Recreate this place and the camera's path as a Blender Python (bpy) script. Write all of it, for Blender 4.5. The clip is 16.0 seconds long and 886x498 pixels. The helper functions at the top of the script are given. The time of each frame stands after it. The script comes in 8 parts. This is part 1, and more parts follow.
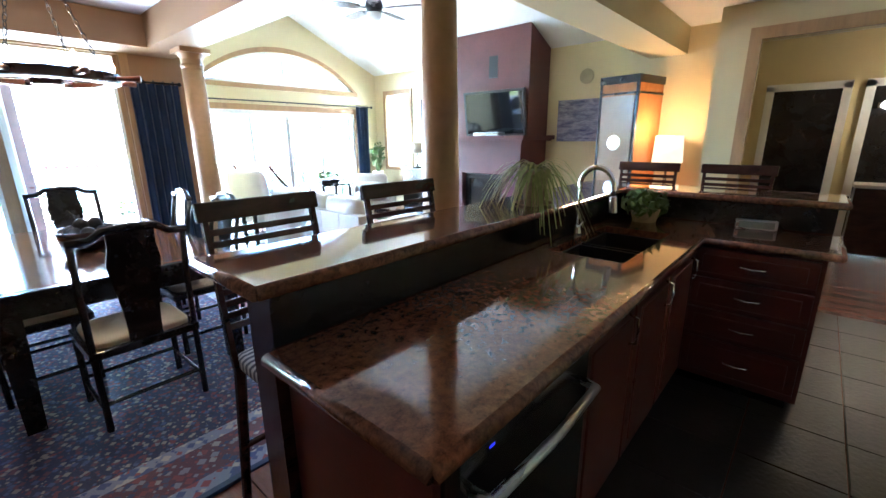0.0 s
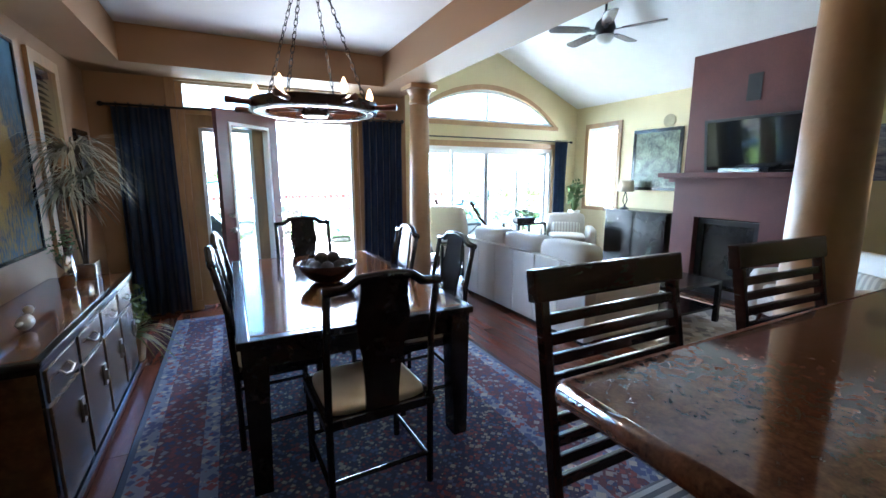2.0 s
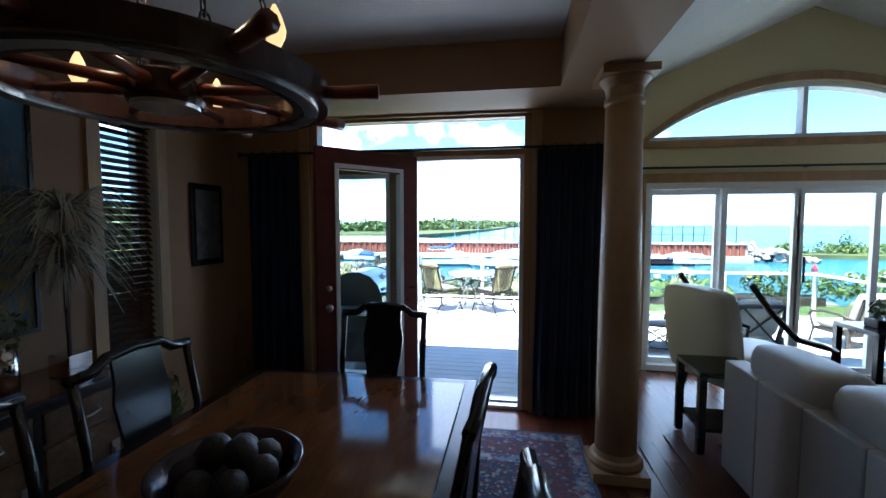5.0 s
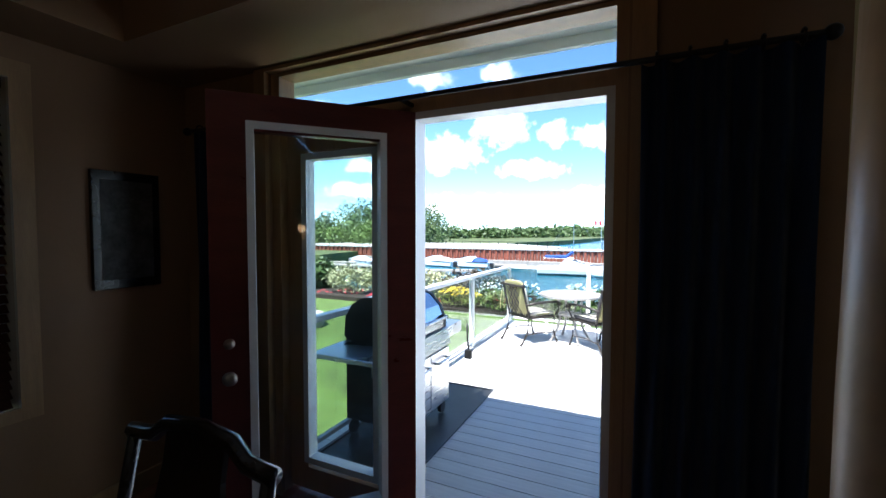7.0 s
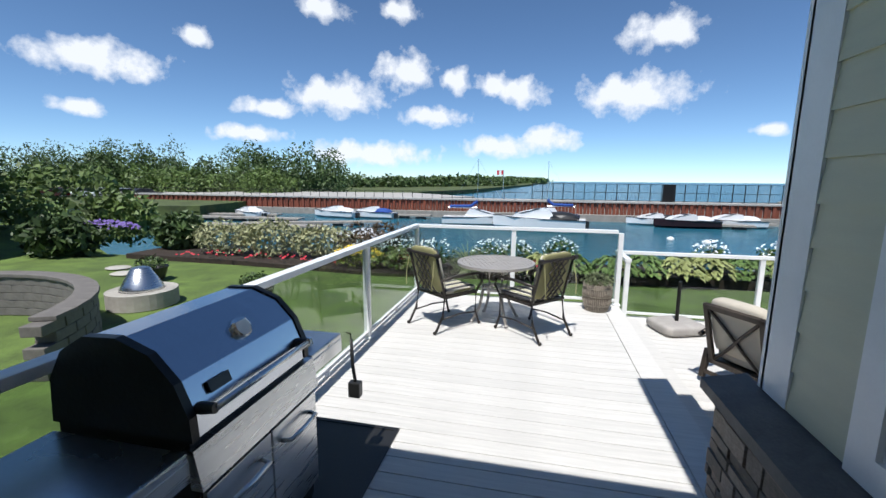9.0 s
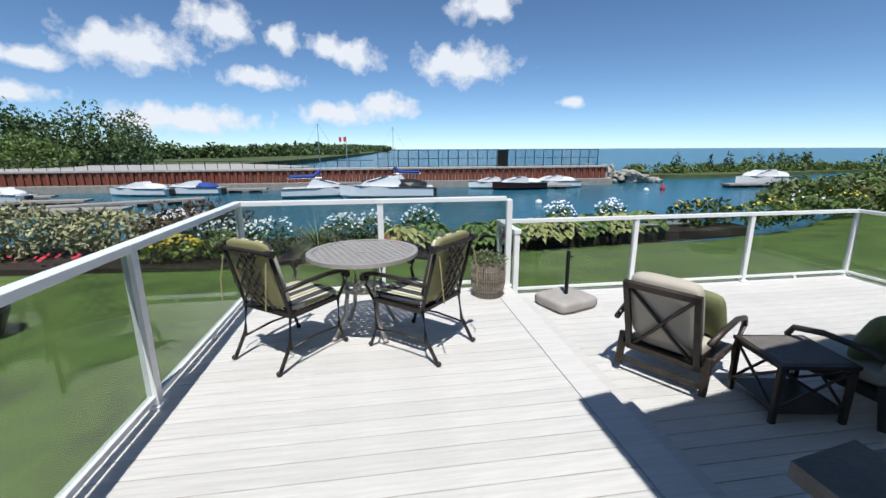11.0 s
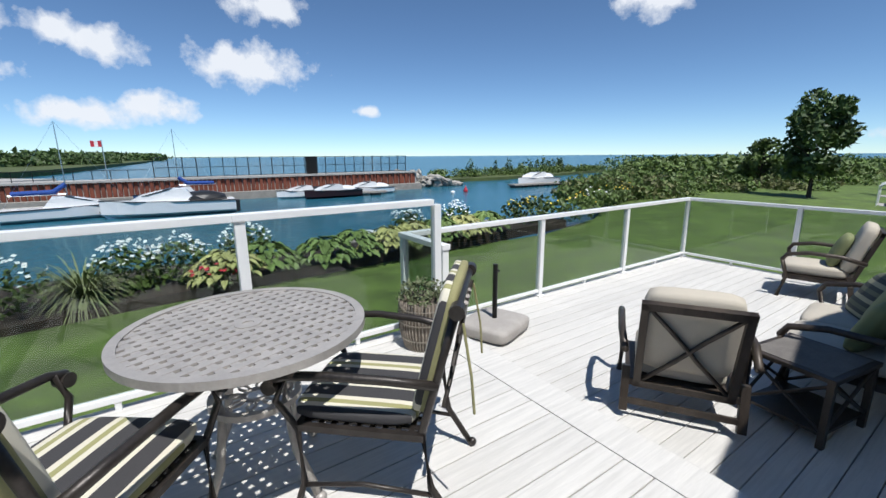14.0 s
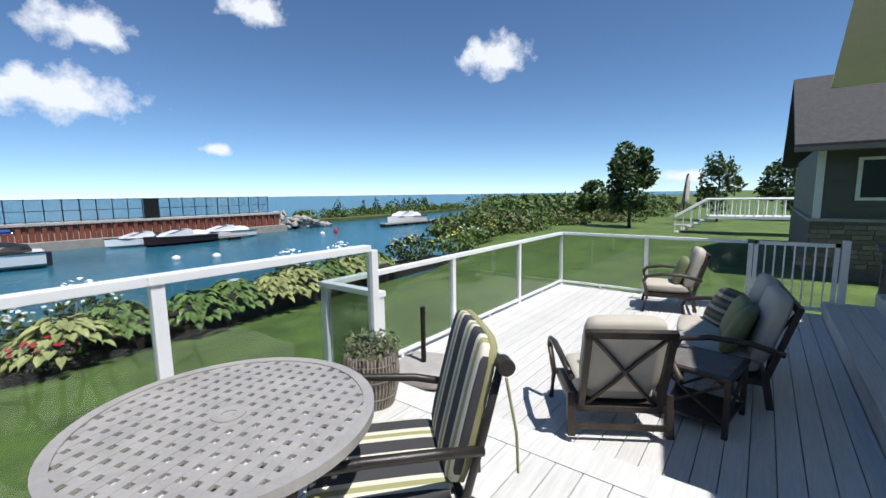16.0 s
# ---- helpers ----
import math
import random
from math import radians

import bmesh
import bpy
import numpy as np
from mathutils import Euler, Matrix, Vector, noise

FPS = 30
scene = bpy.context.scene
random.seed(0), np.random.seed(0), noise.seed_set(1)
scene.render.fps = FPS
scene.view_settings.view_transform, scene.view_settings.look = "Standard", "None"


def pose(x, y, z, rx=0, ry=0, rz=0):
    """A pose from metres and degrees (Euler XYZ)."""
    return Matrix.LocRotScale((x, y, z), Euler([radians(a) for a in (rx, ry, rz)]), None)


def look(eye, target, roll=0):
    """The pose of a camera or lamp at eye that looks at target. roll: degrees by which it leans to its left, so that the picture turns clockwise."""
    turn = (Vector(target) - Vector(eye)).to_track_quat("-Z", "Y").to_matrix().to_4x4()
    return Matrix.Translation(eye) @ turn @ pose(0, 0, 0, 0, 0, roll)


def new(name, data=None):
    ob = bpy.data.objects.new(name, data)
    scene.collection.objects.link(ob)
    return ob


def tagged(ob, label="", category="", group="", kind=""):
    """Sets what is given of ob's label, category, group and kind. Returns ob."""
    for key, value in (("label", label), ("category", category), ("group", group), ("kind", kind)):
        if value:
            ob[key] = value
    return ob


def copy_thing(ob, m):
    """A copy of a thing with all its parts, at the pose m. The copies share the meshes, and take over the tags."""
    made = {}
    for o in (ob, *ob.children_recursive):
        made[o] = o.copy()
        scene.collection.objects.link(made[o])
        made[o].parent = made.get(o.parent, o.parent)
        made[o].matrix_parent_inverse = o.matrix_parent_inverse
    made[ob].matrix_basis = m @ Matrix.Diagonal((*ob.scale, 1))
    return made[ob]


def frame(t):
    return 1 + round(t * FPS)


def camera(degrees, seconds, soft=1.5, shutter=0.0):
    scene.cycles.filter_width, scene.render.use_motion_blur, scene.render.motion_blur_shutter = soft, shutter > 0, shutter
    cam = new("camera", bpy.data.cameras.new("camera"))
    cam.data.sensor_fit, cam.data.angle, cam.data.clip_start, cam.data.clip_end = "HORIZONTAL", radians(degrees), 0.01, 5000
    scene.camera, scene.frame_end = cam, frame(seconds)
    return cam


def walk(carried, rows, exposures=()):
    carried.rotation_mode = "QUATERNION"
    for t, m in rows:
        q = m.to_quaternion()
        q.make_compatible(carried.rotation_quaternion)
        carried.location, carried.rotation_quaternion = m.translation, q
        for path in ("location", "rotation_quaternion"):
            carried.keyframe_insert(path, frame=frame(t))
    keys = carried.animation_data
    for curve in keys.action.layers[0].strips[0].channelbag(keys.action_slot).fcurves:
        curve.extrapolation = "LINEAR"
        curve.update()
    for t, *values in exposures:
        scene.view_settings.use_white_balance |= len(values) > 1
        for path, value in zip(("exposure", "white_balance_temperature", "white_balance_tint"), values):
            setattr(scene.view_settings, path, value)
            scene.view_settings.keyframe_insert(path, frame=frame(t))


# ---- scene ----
cam = camera(93.3, 16.0)
PATH = [
    (0, (1.92, 1.22, 1.457), (3.366, 2.503, 0.943), -0.5),
    (0.5, (1.878, 1.375, 1.449), (3.248, 2.746, 0.957), -0.3),
    (1, (1.831, 1.568, 1.44), (3.09, 3.059, 1.003), 0.0),
    (1.5, (1.834, 1.81, 1.459), (2.919, 3.442, 1.06), -0.2),
    (2, (1.874, 2.131, 1.437), (2.763, 3.889, 1.094), -0.0),
    (2.5, (1.924, 2.483, 1.439), (2.614, 4.337, 1.147), 0.2),
    (3, (2.033, 2.817, 1.453), (2.529, 4.739, 1.208), 0.2),
    (3.5, (2.217, 3.113, 1.456), (2.486, 5.086, 1.266), 0.1),
    (4, (2.47, 3.395, 1.512), (2.505, 5.389, 1.364), 0.1),
    (4.2, (2.591, 3.498, 1.52), (2.526, 5.492, 1.385), 0.0),
    (5.3, (3.28, 4.07, 1.51), (2.87, 6.03, 1.40), 0.0),
    (6.5, (3.402, 5.082, 1.482), (2.557, 6.893, 1.409), -0.1),
    (7, (3.353, 5.54, 1.508), (2.498, 7.347, 1.422), 0.1),
    (7.5, (3.255, 5.994, 1.514), (2.406, 7.797, 1.342), 0.0),
    (8, (3.093, 6.375, 1.518), (2.33, 8.209, 1.288), -0.1),
    (8.5, (2.948, 6.802, 1.509), (2.348, 8.688, 1.225), 0.5),
    (9, (2.827, 7.178, 1.503), (2.409, 9.107, 1.178), 0.5),
    (9.5, (2.707, 7.531, 1.516), (2.489, 9.486, 1.154), 0.6),
    (9.7, (2.667, 7.666, 1.508), (2.527, 9.625, 1.134), 0.6),
    (11.8, (2.511, 9.211, 1.318), (3.051, 11.064, 0.796), -0.1),
    (12, (2.48, 9.358, 1.312), (3.086, 11.189, 0.78), 0.1),
    (12.5, (2.417, 9.666, 1.277), (3.153, 11.449, 0.748), 0.0),
    (13, (2.369, 9.915, 1.23), (3.208, 11.655, 0.712), -0.0),
    (13.5, (2.27, 10.114, 1.213), (3.225, 11.797, 0.709), -0.3),
    (14, (2.183, 10.285, 1.201), (3.289, 11.894, 0.765), -0.4),
    (14.5, (2.142, 10.432, 1.195), (3.414, 11.928, 0.817), -0.7),
    (15, (2.072, 10.534, 1.219), (3.495, 11.9, 0.888), -0.7),
    (15.5, (1.967, 10.62, 1.229), (3.486, 11.891, 0.945), -0.8),
    (16, (1.858, 10.696, 1.238), (3.433, 11.9, 0.977), -0.8),
]
EXPOSURE = [(0, 6.55, 5300, 10), (1.0, 6.2, 5300, 10), (2.0, 5.5, 5350, 10), (2.5, 4.85, 5350, 10), (3.0, 4.3, 5350, 10), (3.5, 3.7, 5400, 10), (4.2, 3.3, 5400, 10), (6.3, 2.35, 5500, 10), (7.0, 2.2, 5700, 10),
            (7.5, 1.65, 5850, 10), (8.0, 1.1, 5900, 10), (8.5, 0.75, 6000, 10), (9.0, 0.6, 6050, 10), (12.0, 0.42, 6050, 10), (14.0, 0.45, 6050, 10), (16, 0.58, 6050, 10)]
walk(cam, [(t, look(eye, target, roll)) for t, eye, target, roll in PATH], EXPOSURE)

# ---------- camera is above; world, sun, lights ----------
SUN_AZ, SUN_EL = 190.0, 65.0          # degrees clockwise from +y, and above the horizon
world = bpy.data.worlds.new("sky")
scene.world = world
world.use_nodes = True
wn = world.node_tree.nodes
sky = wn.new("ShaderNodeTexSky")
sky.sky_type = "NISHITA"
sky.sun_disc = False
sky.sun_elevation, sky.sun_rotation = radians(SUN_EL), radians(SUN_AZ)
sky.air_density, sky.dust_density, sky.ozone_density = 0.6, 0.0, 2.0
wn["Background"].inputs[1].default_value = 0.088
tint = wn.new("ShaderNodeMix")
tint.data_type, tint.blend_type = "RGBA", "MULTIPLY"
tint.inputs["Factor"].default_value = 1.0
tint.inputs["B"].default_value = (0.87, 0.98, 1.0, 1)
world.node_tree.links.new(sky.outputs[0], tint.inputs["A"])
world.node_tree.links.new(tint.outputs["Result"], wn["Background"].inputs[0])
sd = bpy.data.lights.new("sun", "SUN")
sd.energy, sd.angle, sd.color = 3.9, radians(0.53), (1.0, 0.95, 0.87)
sun = new("sun", sd)
sun.matrix_basis = look((40 * math.sin(radians(SUN_AZ)) * math.cos(radians(SUN_EL)), 40 * math.cos(radians(SUN_AZ)) * math.cos(radians(SUN_EL)), 40 * math.sin(radians(SUN_EL))), (0, 0, 0))


def area(name, m, w, h, watts, color=(0.92, 0.96, 1.0)):
    d = bpy.data.lights.new(name, "AREA")
    d.shape, d.size, d.size_y, d.energy, d.color = "RECTANGLE", w, h, watts, color
    o = new(name, d)
    o.matrix_basis = m
    return o


def bulb(name, at, watts, color=(1.0, 0.72, 0.42), r=0.03):
    d = bpy.data.lights.new(name, "POINT")
    d.energy, d.color, d.shadow_soft_size = watts, color, r
    o = new(name, d)
    o.location = at
    return o


# daylight in the openings
area("daylight_slider", pose(5.94, 8.72, 1.2, -90, 0, 0), 2.8, 2.2, 7)
area("daylight_door", pose(2.86, 7.85, 1.2, -90, 0, 0), 0.9, 2.0, 2.5)
area("daylight_side_window", pose(8.32, 7.75, 1.6, 90, 0, 90), 0.7, 1.4, 3)

# ---------- materials ----------


def mat(name, col, rough=0.5, metal=0.0, var=0.12, scale=6.0, fine=60.0, bump=0.15, stretch=(1, 1, 1), dark=None, spec=0.5, coat=0.0, rand=0.0, sheen=0.0):
    """A surface with variation at two scales, a second tone, fine relief and uneven gloss."""
    m = bpy.data.materials.new(name)
    m.use_nodes = True
    n, l = m.node_tree.nodes, m.node_tree.links
    b = n["Principled BSDF"]
    tc = n.new("ShaderNodeTexCoord")
    mp = n.new("ShaderNodeMapping")
    mp.inputs["Scale"].default_value = stretch
    l.new(tc.outputs["Object"], mp.inputs[0])
    big, small = n.new("ShaderNodeTexNoise"), n.new("ShaderNodeTexNoise")
    big.inputs["Scale"].default_value, small.inputs["Scale"].default_value = scale, fine
    big.inputs["Detail"].default_value = small.inputs["Detail"].default_value = 5.0
    big.inputs["Distortion"].default_value = 0.6
    for t in (big, small):
        l.new(mp.outputs[0], t.inputs["Vector"])
    mix = n.new("ShaderNodeMix")
    mix.data_type = "RGBA"
    c2 = dark or tuple(max(0.0, c * (1 - 2.2 * var)) for c in col)
    mix.inputs["A"].default_value, mix.inputs["B"].default_value = (*c2, 1), (*col, 1)
    add = n.new("ShaderNodeMath")
    add.operation = "MULTIPLY_ADD"
    add.inputs[1].default_value = 0.45
    ramp = n.new("ShaderNodeMapRange")
    ramp.inputs["From Min"].default_value, ramp.inputs["From Max"].default_value = 0.5, 0.95
    l.new(small.outputs["Fac"], add.inputs[0])
    l.new(big.outputs["Fac"], add.inputs[2])
    l.new(add.outputs[0], ramp.inputs["Value"])
    l.new(ramp.outputs["Result"], mix.inputs["Factor"])
    out = mix.outputs["Result"]
    if rand:
        oi, hs, mr = n.new("ShaderNodeObjectInfo"), n.new("ShaderNodeHueSaturation"), n.new("ShaderNodeMapRange")
        mr.inputs["To Min"].default_value, mr.inputs["To Max"].default_value = 1 - rand, 1 + rand
        l.new(oi.outputs["Random"], mr.inputs["Value"])
        l.new(mr.outputs["Result"], hs.inputs["Value"])
        l.new(out, hs.inputs["Color"])
        out = hs.outputs["Color"]
    l.new(out, b.inputs["Base Color"])
    rr = n.new("ShaderNodeMapRange")
    rr.inputs["To Min"].default_value, rr.inputs["To Max"].default_value = max(0.02, rough * 0.8), min(1.0, rough * 1.2)
    l.new(big.outputs["Fac"], rr.inputs["Value"])
    l.new(rr.outputs["Result"], b.inputs["Roughness"])
    b.inputs["Metallic"].default_value = metal
    b.inputs["Specular IOR Level"].default_value = spec
    b.inputs["Coat Weight"].default_value = coat
    b.inputs["Coat Roughness"].default_value = 0.06
    b.inputs["Sheen Weight"].default_value = sheen
    if bump:
        bp = n.new("ShaderNodeBump")
        bp.inputs["Strength"].default_value, bp.inputs["Distance"].default_value = bump, 0.01
        l.new(small.outputs["Fac"], bp.inputs["Height"])
        l.new(bp.outputs[0], b.inputs["Normal"])
    return m


def glow(name, col, strength):
    m = bpy.data.materials.new(name)
    m.use_nodes = True
    b = m.node_tree.nodes["Principled BSDF"]
    b.inputs["Base Color"].default_value = (*col, 1)
    b.inputs["Emission Color"].default_value = (*col, 1)
    b.inputs["Emission Strength"].default_value = strength
    return m


def glass_mat(name, tint=(0.95, 0.98, 0.97), body=0.06):
    """Thin clear pane: mostly see-through, with a mirror sheen that grows at a slant."""
    m = bpy.data.materials.new(name)
    m.use_nodes = True
    n, l = m.node_tree.nodes, m.node_tree.links
    n.remove(n["Principled BSDF"])
    tr, gl, fr, mx = n.new("ShaderNodeBsdfTransparent"), n.new("ShaderNodeBsdfGlossy"), n.new("ShaderNodeLayerWeight"), n.new("ShaderNodeMixShader")
    tr.inputs[0].default_value = (*tint, 1)
    gl.inputs["Roughness"].default_value = 0.01
    fr.inputs["Blend"].default_value = 0.5
    pw_, ma_ = n.new("ShaderNodeMath"), n.new("ShaderNodeMath")
    pw_.operation, ma_.operation = "POWER", "MULTIPLY_ADD"
    pw_.inputs[1].default_value = 4.0
    ma_.inputs[1].default_value, ma_.inputs[2].default_value = 0.6, 0.035
    l.new(fr.outputs["Facing"], pw_.inputs[0])
    l.new(pw_.outputs[0], ma_.inputs[0])
    l.new(ma_.outputs[0], mx.inputs[0])
    l.new(tr.outputs[0], mx.inputs[1])
    l.new(gl.outputs[0], mx.inputs[2])
    l.new(mx.outputs[0], n["Material Output"].inputs[0])
    return m


M_TAN = mat("wall_paint_tan", (0.27, 0.155, 0.075), 0.6, var=0.04, scale=2, fine=220, bump=0.05)
M_YEL = mat("wall_paint_cream", (0.62, 0.53, 0.30), 0.6, var=0.03, scale=2, fine=220, bump=0.05)
M_CEIL = mat("ceiling_white", (0.74, 0.73, 0.70), 0.85, var=0.04, scale=3, fine=90, bump=0.35)
M_TRIM = mat("oak_trim", (0.40, 0.24, 0.11), 0.4, var=0.12, scale=4, fine=40, stretch=(4, 4, 0.5), bump=0.08)
M_WHITE = mat("white_vinyl", (0.78, 0.79, 0.79), 0.35, var=0.03, scale=5, fine=80, bump=0.03)
M_FLOOR = mat("cherry_plank", (0.17, 0.055, 0.03), 0.22, var=0.2, scale=3, fine=35, stretch=(6, 0.6, 1), bump=0.06, rand=0.25)
M_SLATE = mat("slate_tile", (0.032, 0.024, 0.019), 0.33, var=0.25, scale=5, fine=40, bump=0.25, rand=0.3)
M_GRAN = mat("granite", (0.27, 0.115, 0.065), 0.06, var=0.38, scale=48, fine=190, bump=0.0, dark=(0.075, 0.034, 0.024), coat=0.6)
M_BLACK = mat("black_lacquer_and_doorway_dark", (0.018, 0.017, 0.017), 0.18, var=0.2, scale=5, fine=50, bump=0.03)
M_TABLE = mat("polished_burl_wood", (0.21, 0.085, 0.032), 0.10, var=0.2, scale=5, fine=22, stretch=(2.5, 0.7, 1), bump=0.02, coat=0.5)
M_MAHOG = mat("mahogany", (0.125, 0.024, 0.019), 0.3, var=0.16, scale=4, fine=40, stretch=(1, 1, 4), bump=0.05)
M_DKWOOD = mat("dark_wood", (0.045, 0.017, 0.012), 0.25, var=0.2, scale=5, fine=40, stretch=(1, 1, 3), bump=0.04)
M_CREAM = mat("cream_leather", (0.52, 0.485, 0.42), 0.45, var=0.05, scale=4, fine=90, bump=0.12)
M_SEAT = mat("cream_seat_fabric", (0.60, 0.52, 0.38), 0.85, var=0.08, scale=8, fine=180, bump=0.2)
M_NAVY = mat("navy_velvet", (0.014, 0.045, 0.12), 0.8, var=0.2, scale=4, fine=120, bump=0.15, sheen=0.3)
M_STEEL = mat("brushed_steel", (0.60, 0.61, 0.62), 0.28, 1.0, var=0.05, scale=3, fine=60, stretch=(1, 1, 12), bump=0.02)
M_CHROME = mat("chrome", (0.75, 0.75, 0.74), 0.12, 1.0, var=0.02, bump=0.0)
M_IRON = mat("black_iron", (0.02, 0.019, 0.018), 0.4, 0.5, var=0.2, scale=10, bump=0.1)
M_BRASS = mat("pewter", (0.42, 0.38, 0.32), 0.35, 1.0, var=0.1, bump=0.02)
M_DECK = mat("composite_deck_board", (0.66, 0.635, 0.595), 0.6, var=0.09, scale=5, fine=45, stretch=(0.5, 9, 9), bump=0.3, rand=0.05)
M_RAIL = mat("white_rail_paint", (0.80, 0.80, 0.79), 0.3, var=0.03, scale=4, fine=70, bump=0.02)
M_SIDING = mat("cream_siding", (0.56, 0.55, 0.40), 0.55, var=0.04, scale=3, fine=60, stretch=(1, 1, 6), bump=0.1)
M_STONE = mat("ledge_stone", (0.30, 0.25, 0.20), 0.85, var=0.22, scale=9, fine=50, bump=0.6, rand=0.3)
M_GREYST = mat("grey_cast_stone", (0.17, 0.155, 0.14), 0.85, var=0.15, scale=8, fine=70, bump=0.4)
M_SHINGLE = mat("roof_shingle", (0.085, 0.08, 0.08), 0.9, var=0.25, scale=10, fine=80, bump=0.5, rand=0.25)
M_GRASS = mat("lawn_grass", (0.125, 0.19, 0.036), 0.9, var=0.26, scale=1.6, fine=30, bump=0.9, stretch=(1, 1, 1))
M_SOIL = mat("mulch", (0.045, 0.03, 0.02), 0.95, var=0.3, scale=9, fine=60, bump=0.8)
M_CONC = mat("concrete", (0.42, 0.40, 0.37), 0.85, var=0.12, scale=1.0, fine=20, bump=0.2)
M_RUST = mat("rusted_sheet_pile", (0.23, 0.065, 0.035), 0.85, var=0.25, scale=1.5, fine=20, stretch=(1, 1, 0.3), bump=0.3)
M_DOCK = mat("dock_timber", (0.34, 0.31, 0.27), 0.85, var=0.15, scale=2, fine=30, bump=0.2)
M_LEAF = mat("leaf_green", (0.125, 0.19, 0.04), 0.6, var=0.25, scale=0.8, fine=9, bump=0.1, rand=0.25)
M_LEAF2 = mat("leaf_dark_green", (0.08, 0.135, 0.032), 0.6, var=0.3, scale=0.8, fine=9, bump=0.1, rand=0.2)
M_LEAF3 = mat("leaf_yellow_green", (0.22, 0.26, 0.05), 0.6, var=0.2, scale=2.0, fine=12, bump=0.1, rand=0.2)
M_HEDGE = mat("cream_variegated_leaf", (0.42, 0.42, 0.22), 0.7, var=0.25, scale=3, fine=14, bump=0.1)
M_BARK = mat("bark", (0.08, 0.06, 0.045), 0.9, var=0.2, scale=8, fine=40, stretch=(1, 1, 0.2), bump=0.6)
M_PETW = mat("white_petal", (0.8, 0.8, 0.78), 0.7, var=0.04)
M_PETY = mat("yellow_petal", (0.7, 0.5, 0.04), 0.7, var=0.1)
M_PETR = mat("red_petal", (0.55, 0.03, 0.05), 0.7, var=0.15)
M_PETV = mat("violet_petal", (0.20, 0.13, 0.42), 0.7, var=0.15)
M_GEL = mat("boat_gelcoat_white", (0.8, 0.8, 0.79), 0.2, var=0.02, scale=1, fine=10, bump=0.0)
M_DARKHULL = mat("dark_hull", (0.03, 0.012, 0.014), 0.2, var=0.1, bump=0.0)
M_BLUEC = mat("blue_canvas", (0.02, 0.07, 0.30), 0.8, var=0.1)
M_BLKPL = mat("black_plastic", (0.02, 0.02, 0.02), 0.4, var=0.1, bump=0.05)
M_ROCK = mat("pale_rock", (0.46, 0.43, 0.38), 0.9, var=0.15, scale=1.5, fine=12, bump=0.4, rand=0.15)
M_GLASS = glass_mat("window_glass")
M_RGLASS = glass_mat("grey_rail_glass", (0.80, 0.84, 0.82))

# ---------- helpers ----------


def thing(name, at=(0, 0, 0), rz=0.0, label="", category="", group="", kind="", rx=0.0, ry=0.0):
    o = new(name)
    o.empty_display_size = 0.1
    o.matrix_basis = pose(*at, rx, ry, rz)
    return tagged(o, label, category, group, kind)


def mesh_of(name, bm, material, smooth=False):
    bm.normal_update()
    me = bpy.data.meshes.new(name)
    bm.to_mesh(me)
    bm.free()
    if smooth:
        for p in me.polygons:
            p.use_smooth = True
    if material:
        me.materials.append(material)
    return me


def part(name, bm, material, parent=None, label="", smooth=False, m=None):
    o = new(name, mesh_of(name, bm, material, smooth))
    if parent:
        o.parent = parent
    if m is not None:
        o.matrix_basis = m
    if label:
        o["label"] = label
    return o


def share(name, me, parent, m):
    o = new(name, me)
    o.parent = parent
    o.matrix_basis = m
    return o


def bx(bm, x0, y0, z0, x1, y1, z1, m=None, bevel=0.0):
    r = bmesh.ops.create_cube(bm, size=1.0)
    t = Matrix.Translation(((x0 + x1) / 2, (y0 + y1) / 2, (z0 + z1) / 2)) @ Matrix.Diagonal((abs(x1 - x0), abs(y1 - y0), abs(z1 - z0), 1))
    bmesh.ops.transform(bm, matrix=(m @ t) if m is not None else t, verts=r["verts"])
    if bevel:
        es = list({e for v in r["verts"] for e in v.link_edges})
        bmesh.ops.bevel(bm, geom=es, offset=bevel, segments=2, affect="EDGES", profile=0.6)
    return bm


def B(x0, y0, z0, x1, y1, z1, bevel=0.0, m=None):
    return bx(bmesh.new(), x0, y0, z0, x1, y1, z1, m, bevel)


def rod(bm, a, b, r0, r1=None, n=10):
    a, b = Vector(a), Vector(b)
    d = b - a
    r = bmesh.ops.create_cone(bm, cap_ends=True, segments=n, radius1=r0, radius2=r0 if r1 is None else r1, depth=d.length)
    q = d.to_track_quat("Z", "Y").to_matrix().to_4x4()
    bmesh.ops.transform(bm, matrix=Matrix.Translation((a + b) / 2) @ q, verts=r["verts"])
    return bm


def tube(bm, pts, r, n=8, taper=None):
    """A round bar along points."""
    pts = [Vector(p) for p in pts]
    rings = []
    for i, p in enumerate(pts):
        d = (pts[min(i + 1, len(pts) - 1)] - pts[max(i - 1, 0)]).normalized()
        q = d.to_track_quat("Z", "Y").to_matrix()
        rr = r if taper is None else r + (taper - r) * i / (len(pts) - 1)
        rings.append([bm.verts.new(p + q @ Vector((rr * math.cos(2 * math.pi * k / n), rr * math.sin(2 * math.pi * k / n), 0))) for k in range(n)])
    for a, b in zip(rings, rings[1:]):
        for k in range(n):
            bm.faces.new((a[k], a[(k + 1) % n], b[(k + 1) % n], b[k]))
    bm.faces.new(rings[0][::-1])
    bm.faces.new(rings[-1])
    return bm


